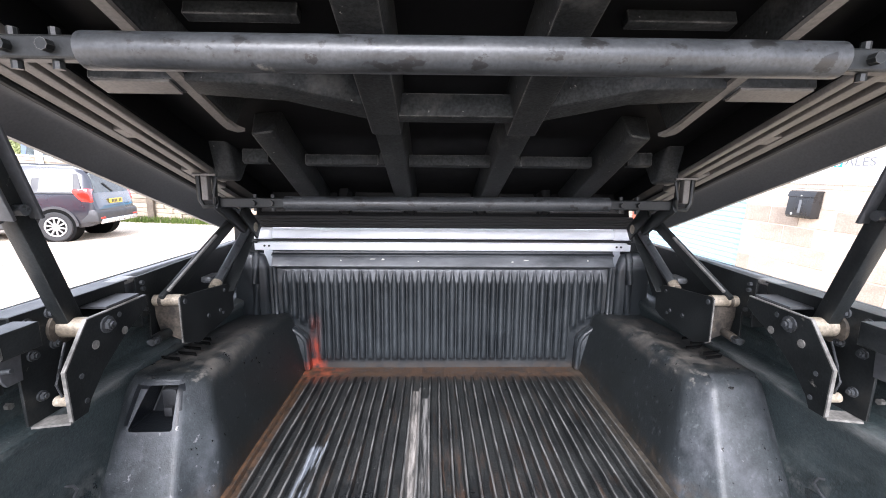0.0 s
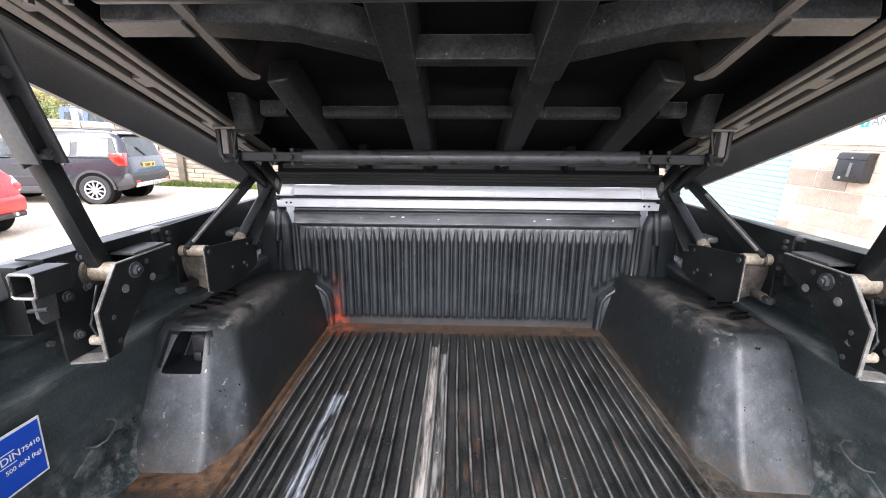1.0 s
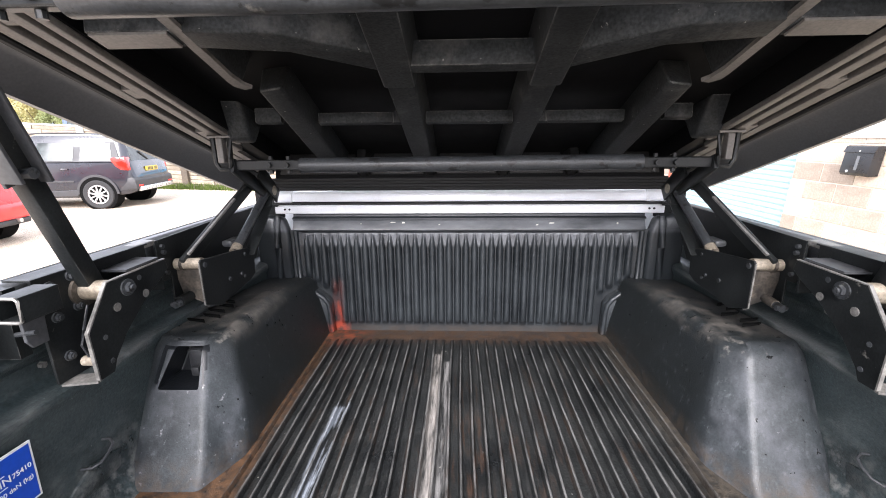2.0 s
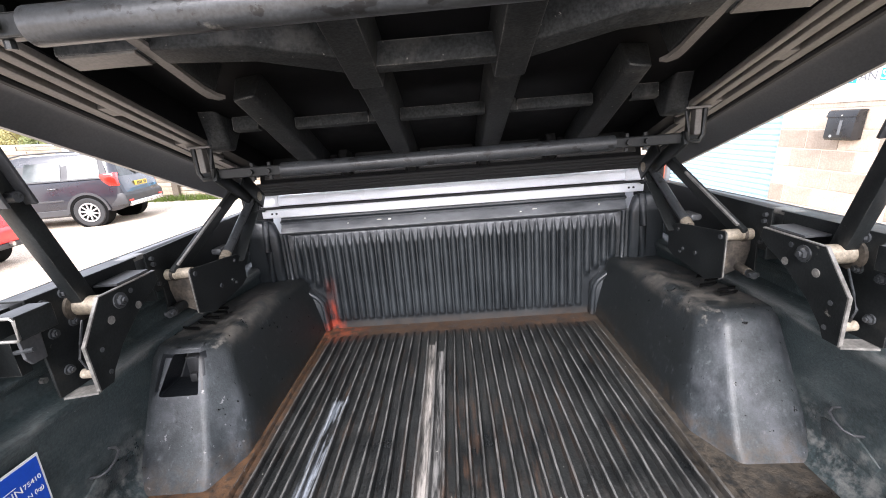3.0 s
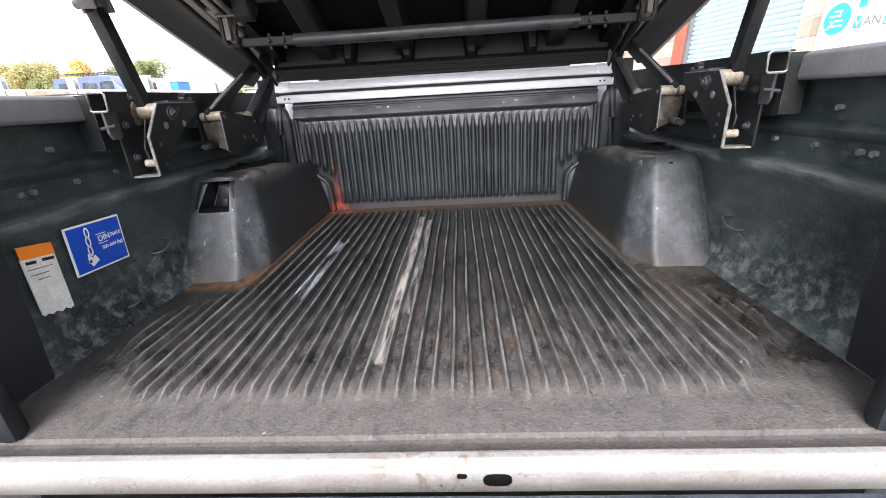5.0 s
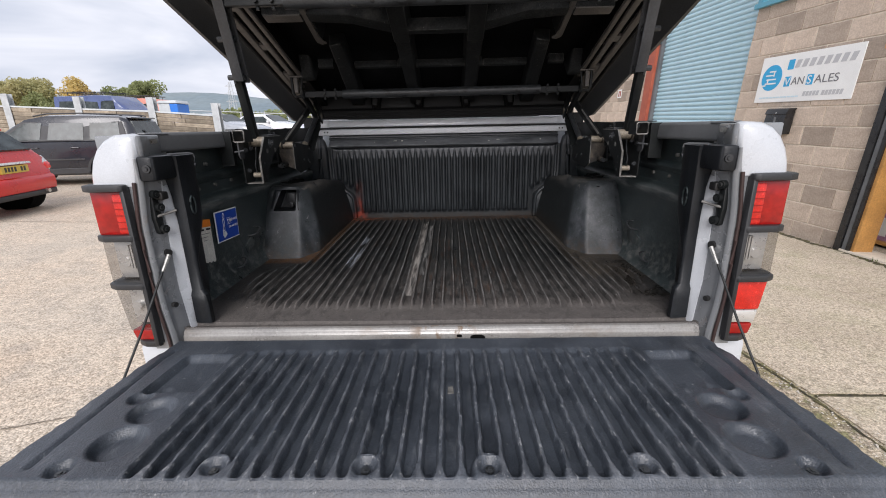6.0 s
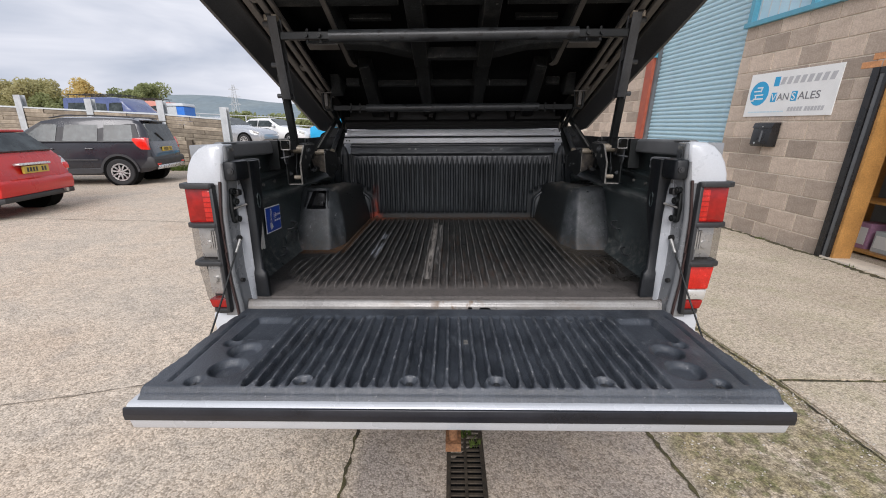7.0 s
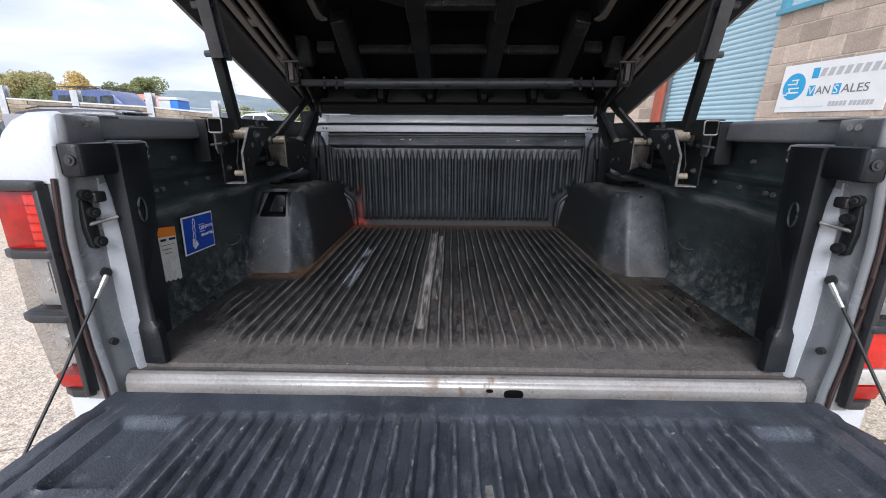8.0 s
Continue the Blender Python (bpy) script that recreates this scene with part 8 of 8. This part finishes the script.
# portable toilet
loo = tagged(empty("portable_toilet", Matrix.Translation((-16.1, 24.3, gz(-16.1, 24.3)))), "blue and grey portable toilet cabin", "cabin")
bm = B()
box(bm, -0.55, 0.1, -0.55, 0.55, 0.0, 2.15, 0.03)
part("cabin_side", bm, M_tin, loo)
bm = B()
box(bm, 0.1, 0.55, -0.55, 0.55, 0.0, 2.1, 0.03)
part("cabin_door", bm, M_blue_plastic, loo)
bm = B()
prism(bm, [(-0.6, 2.12), (-0.5, 2.28), (0.5, 2.28), (0.6, 2.12)], "y", -0.6, 0.6, 0.02)
part("cabin_roof", bm, M_tin, loo, smooth=True)


# ---- trees, hedge, hill, pylon ----
def tree(name, x, y, h, r, mat, label, seed, base=None, squash=0.8, leaves=2600, leaf=0.22):
    rnd = random.Random(seed)
    z0 = gz(x, y) - 0.2 if base is None else base
    ob = tagged(empty(name, Matrix.Translation((x, y, z0))), label, "tree", group="trees beyond the yard")
    bm = B()
    trunk_h = h * 0.45
    rope(bm, [(0, 0, 0), (0.1 * r * 0.3, 0, trunk_h * 0.5), (0, 0.05, trunk_h)], 0.06 * r + 0.06, 8)
    limbs = []
    for k in range(9):
        a = k * 2.4 + rnd.uniform(-0.4, 0.4)
        t = Vector((math.cos(a) * r * rnd.uniform(0.45, 0.85), math.sin(a) * r * rnd.uniform(0.45, 0.85), h * rnd.uniform(0.55, 0.92)))
        s0 = Vector((0, 0, trunk_h * rnd.uniform(0.6, 1.0)))
        tube(bm, s0, t, 0.03 * r + 0.03, 6, 0.015)
        limbs.append(t)
    part("trunk", bm, M_bark, ob)
    bm = B()
    clumps = [(t, r * rnd.uniform(0.28, 0.45)) for t in limbs] + [(Vector((rnd.uniform(-0.5, 0.5) * r, rnd.uniform(-0.5, 0.5) * r, h * rnd.uniform(0.6, 0.95))), r * rnd.uniform(0.22, 0.4)) for _ in range(12)]
    per = leaves // len(clumps)
    for c, cr in clumps:
        for _ in range(per):
            d = Vector((rnd.gauss(0, 1), rnd.gauss(0, 1), rnd.gauss(0, 1))).normalized() * cr * rnd.random() ** 0.4
            d.z *= squash
            p = c + d
            a = Vector((rnd.gauss(0, 1), rnd.gauss(0, 1), rnd.gauss(0, 1))).normalized()
            b = a.orthogonal().normalized()
            s = leaf * rnd.uniform(0.5, 1.2)
            v = [bm.verts.new(p + q) for q in (a * s, b * s * 0.6, -a * s, -b * s * 0.6)]
            bm.faces.new(v)
    part("crown", bm, mat, ob)
    return ob


tree("oak_tree", -36.8, 50, 8.4, 2.9, M_leaf, "rounded green oak tree beyond the yard", 2, -1.0, 0.75, 6500, 0.16)
tree("autumn_tree", -40.4, 46, 8.2, 1.9, M_leaf_gold, "golden autumn tree beyond the yard", 3, -0.6, 0.9, 4500, 0.14)
for k, (x, y, h, r, mt) in enumerate(((-50.5, 47, 7.4, 3.4, M_leaf_olive), (-47.5, 46, 8.0, 2.8, M_leaf_olive), (-44.6, 45, 7.8, 2.6, M_leaf_olive), (-42.4, 44, 6.2, 2.0, M_leaf), (-41.0, 47, 6.4, 2.2, M_leaf_olive), (-53.5, 46, 7.2, 3.2, M_leaf_olive), (-57, 46, 7.5, 3.2, M_leaf_olive))):
    tree("hedge_tree", x, y, h, r, mt, "olive autumn tree in the boundary hedge", 20 + k, -0.6, 0.9, 4800, 0.15)
for k, (x, y, h, r) in enumerate(((-30, 60, 5.2, 2.6), (-26, 62, 4.6, 2.4), (-13.2, 40, 4.9, 1.6), (-21, 64, 4.4, 2.4), (-11.0, 42, 4.4, 1.5))):
    tree("far_bush", x, y, h, r, M_leaf, "low green bush beyond the yard", 40 + k, -0.4, 0.8, 1300, 0.26)
bm = B()
hx = [-4200 + 120 * k for k in range(60)]
def hill_z(x):
    return 120 + 62 * math.exp(-((x + 1650) / 800) ** 2) + 22 * math.exp(-((x + 1150) / 260) ** 2) + 10 * noise.noise((x * 0.002, 0, 0)) + 3 * noise.noise((x * 0.02, 1, 0)) - 30 * smooth01(-900, 300, x)
rows = [[bm.verts.new((x, 2000 + 500 * k, (0.02, 0.55, 1.0)[k] * hill_z(x) - (15 if k == 0 else 0))) for x in hx] for k in range(3)]
for a, b in zip(rows, rows[1:]):
    for i in range(len(hx) - 1):
        bm.faces.new((a[i], a[i + 1], b[i + 1], b[i]))
for v in bm.verts:
    if v.co.y > 2400:
        v.co.x *= v.co.y / 2000
        v.co.z *= v.co.y / 2000
tagged(part("backdrop_hill", bm, M_hill, smooth=True), "wooded ridge on the horizon, blue grey with painted haze", "hill", kind="structure")
py = tagged(empty("pylon", Matrix.Translation((-150.5, 300, 0))), "distant steel lattice electricity pylon", "pylon")
for sx in (-1, 1):
    for sy in (-1, 1):
        bm = B()
        tube(bm, (sx * 3.2, sy * 3.2, 0), (sx * 0.5, sy * 0.5, 35), 0.16, 5)
        part("leg", bm, M_galv, py)
for z, w in ((22, 4.2), (27, 5.0), (32, 3.6)):
    bm = B()
    tube(bm, (-w, 0, z), (w, 0, z), 0.14, 5)
    tube(bm, (-w, 0, z), (0, 0, z + 1.6), 0.1, 5)
    tube(bm, (w, 0, z), (0, 0, z + 1.6), 0.1, 5)
    part("cross_arm", bm, M_galv, py)
bm = B()
for k in range(10):
    z0, z1 = 3.2 * k, 3.2 * k + 3.2
    w0, w1 = 3.2 - 2.7 * z0 / 35, 3.2 - 2.7 * z1 / 35
    for s in (-1, 1):
        tube(bm, (-s * w0, -w0, z0), (s * w1, -w1, z1), 0.09, 4)
part("bracing", bm, M_galv, py)
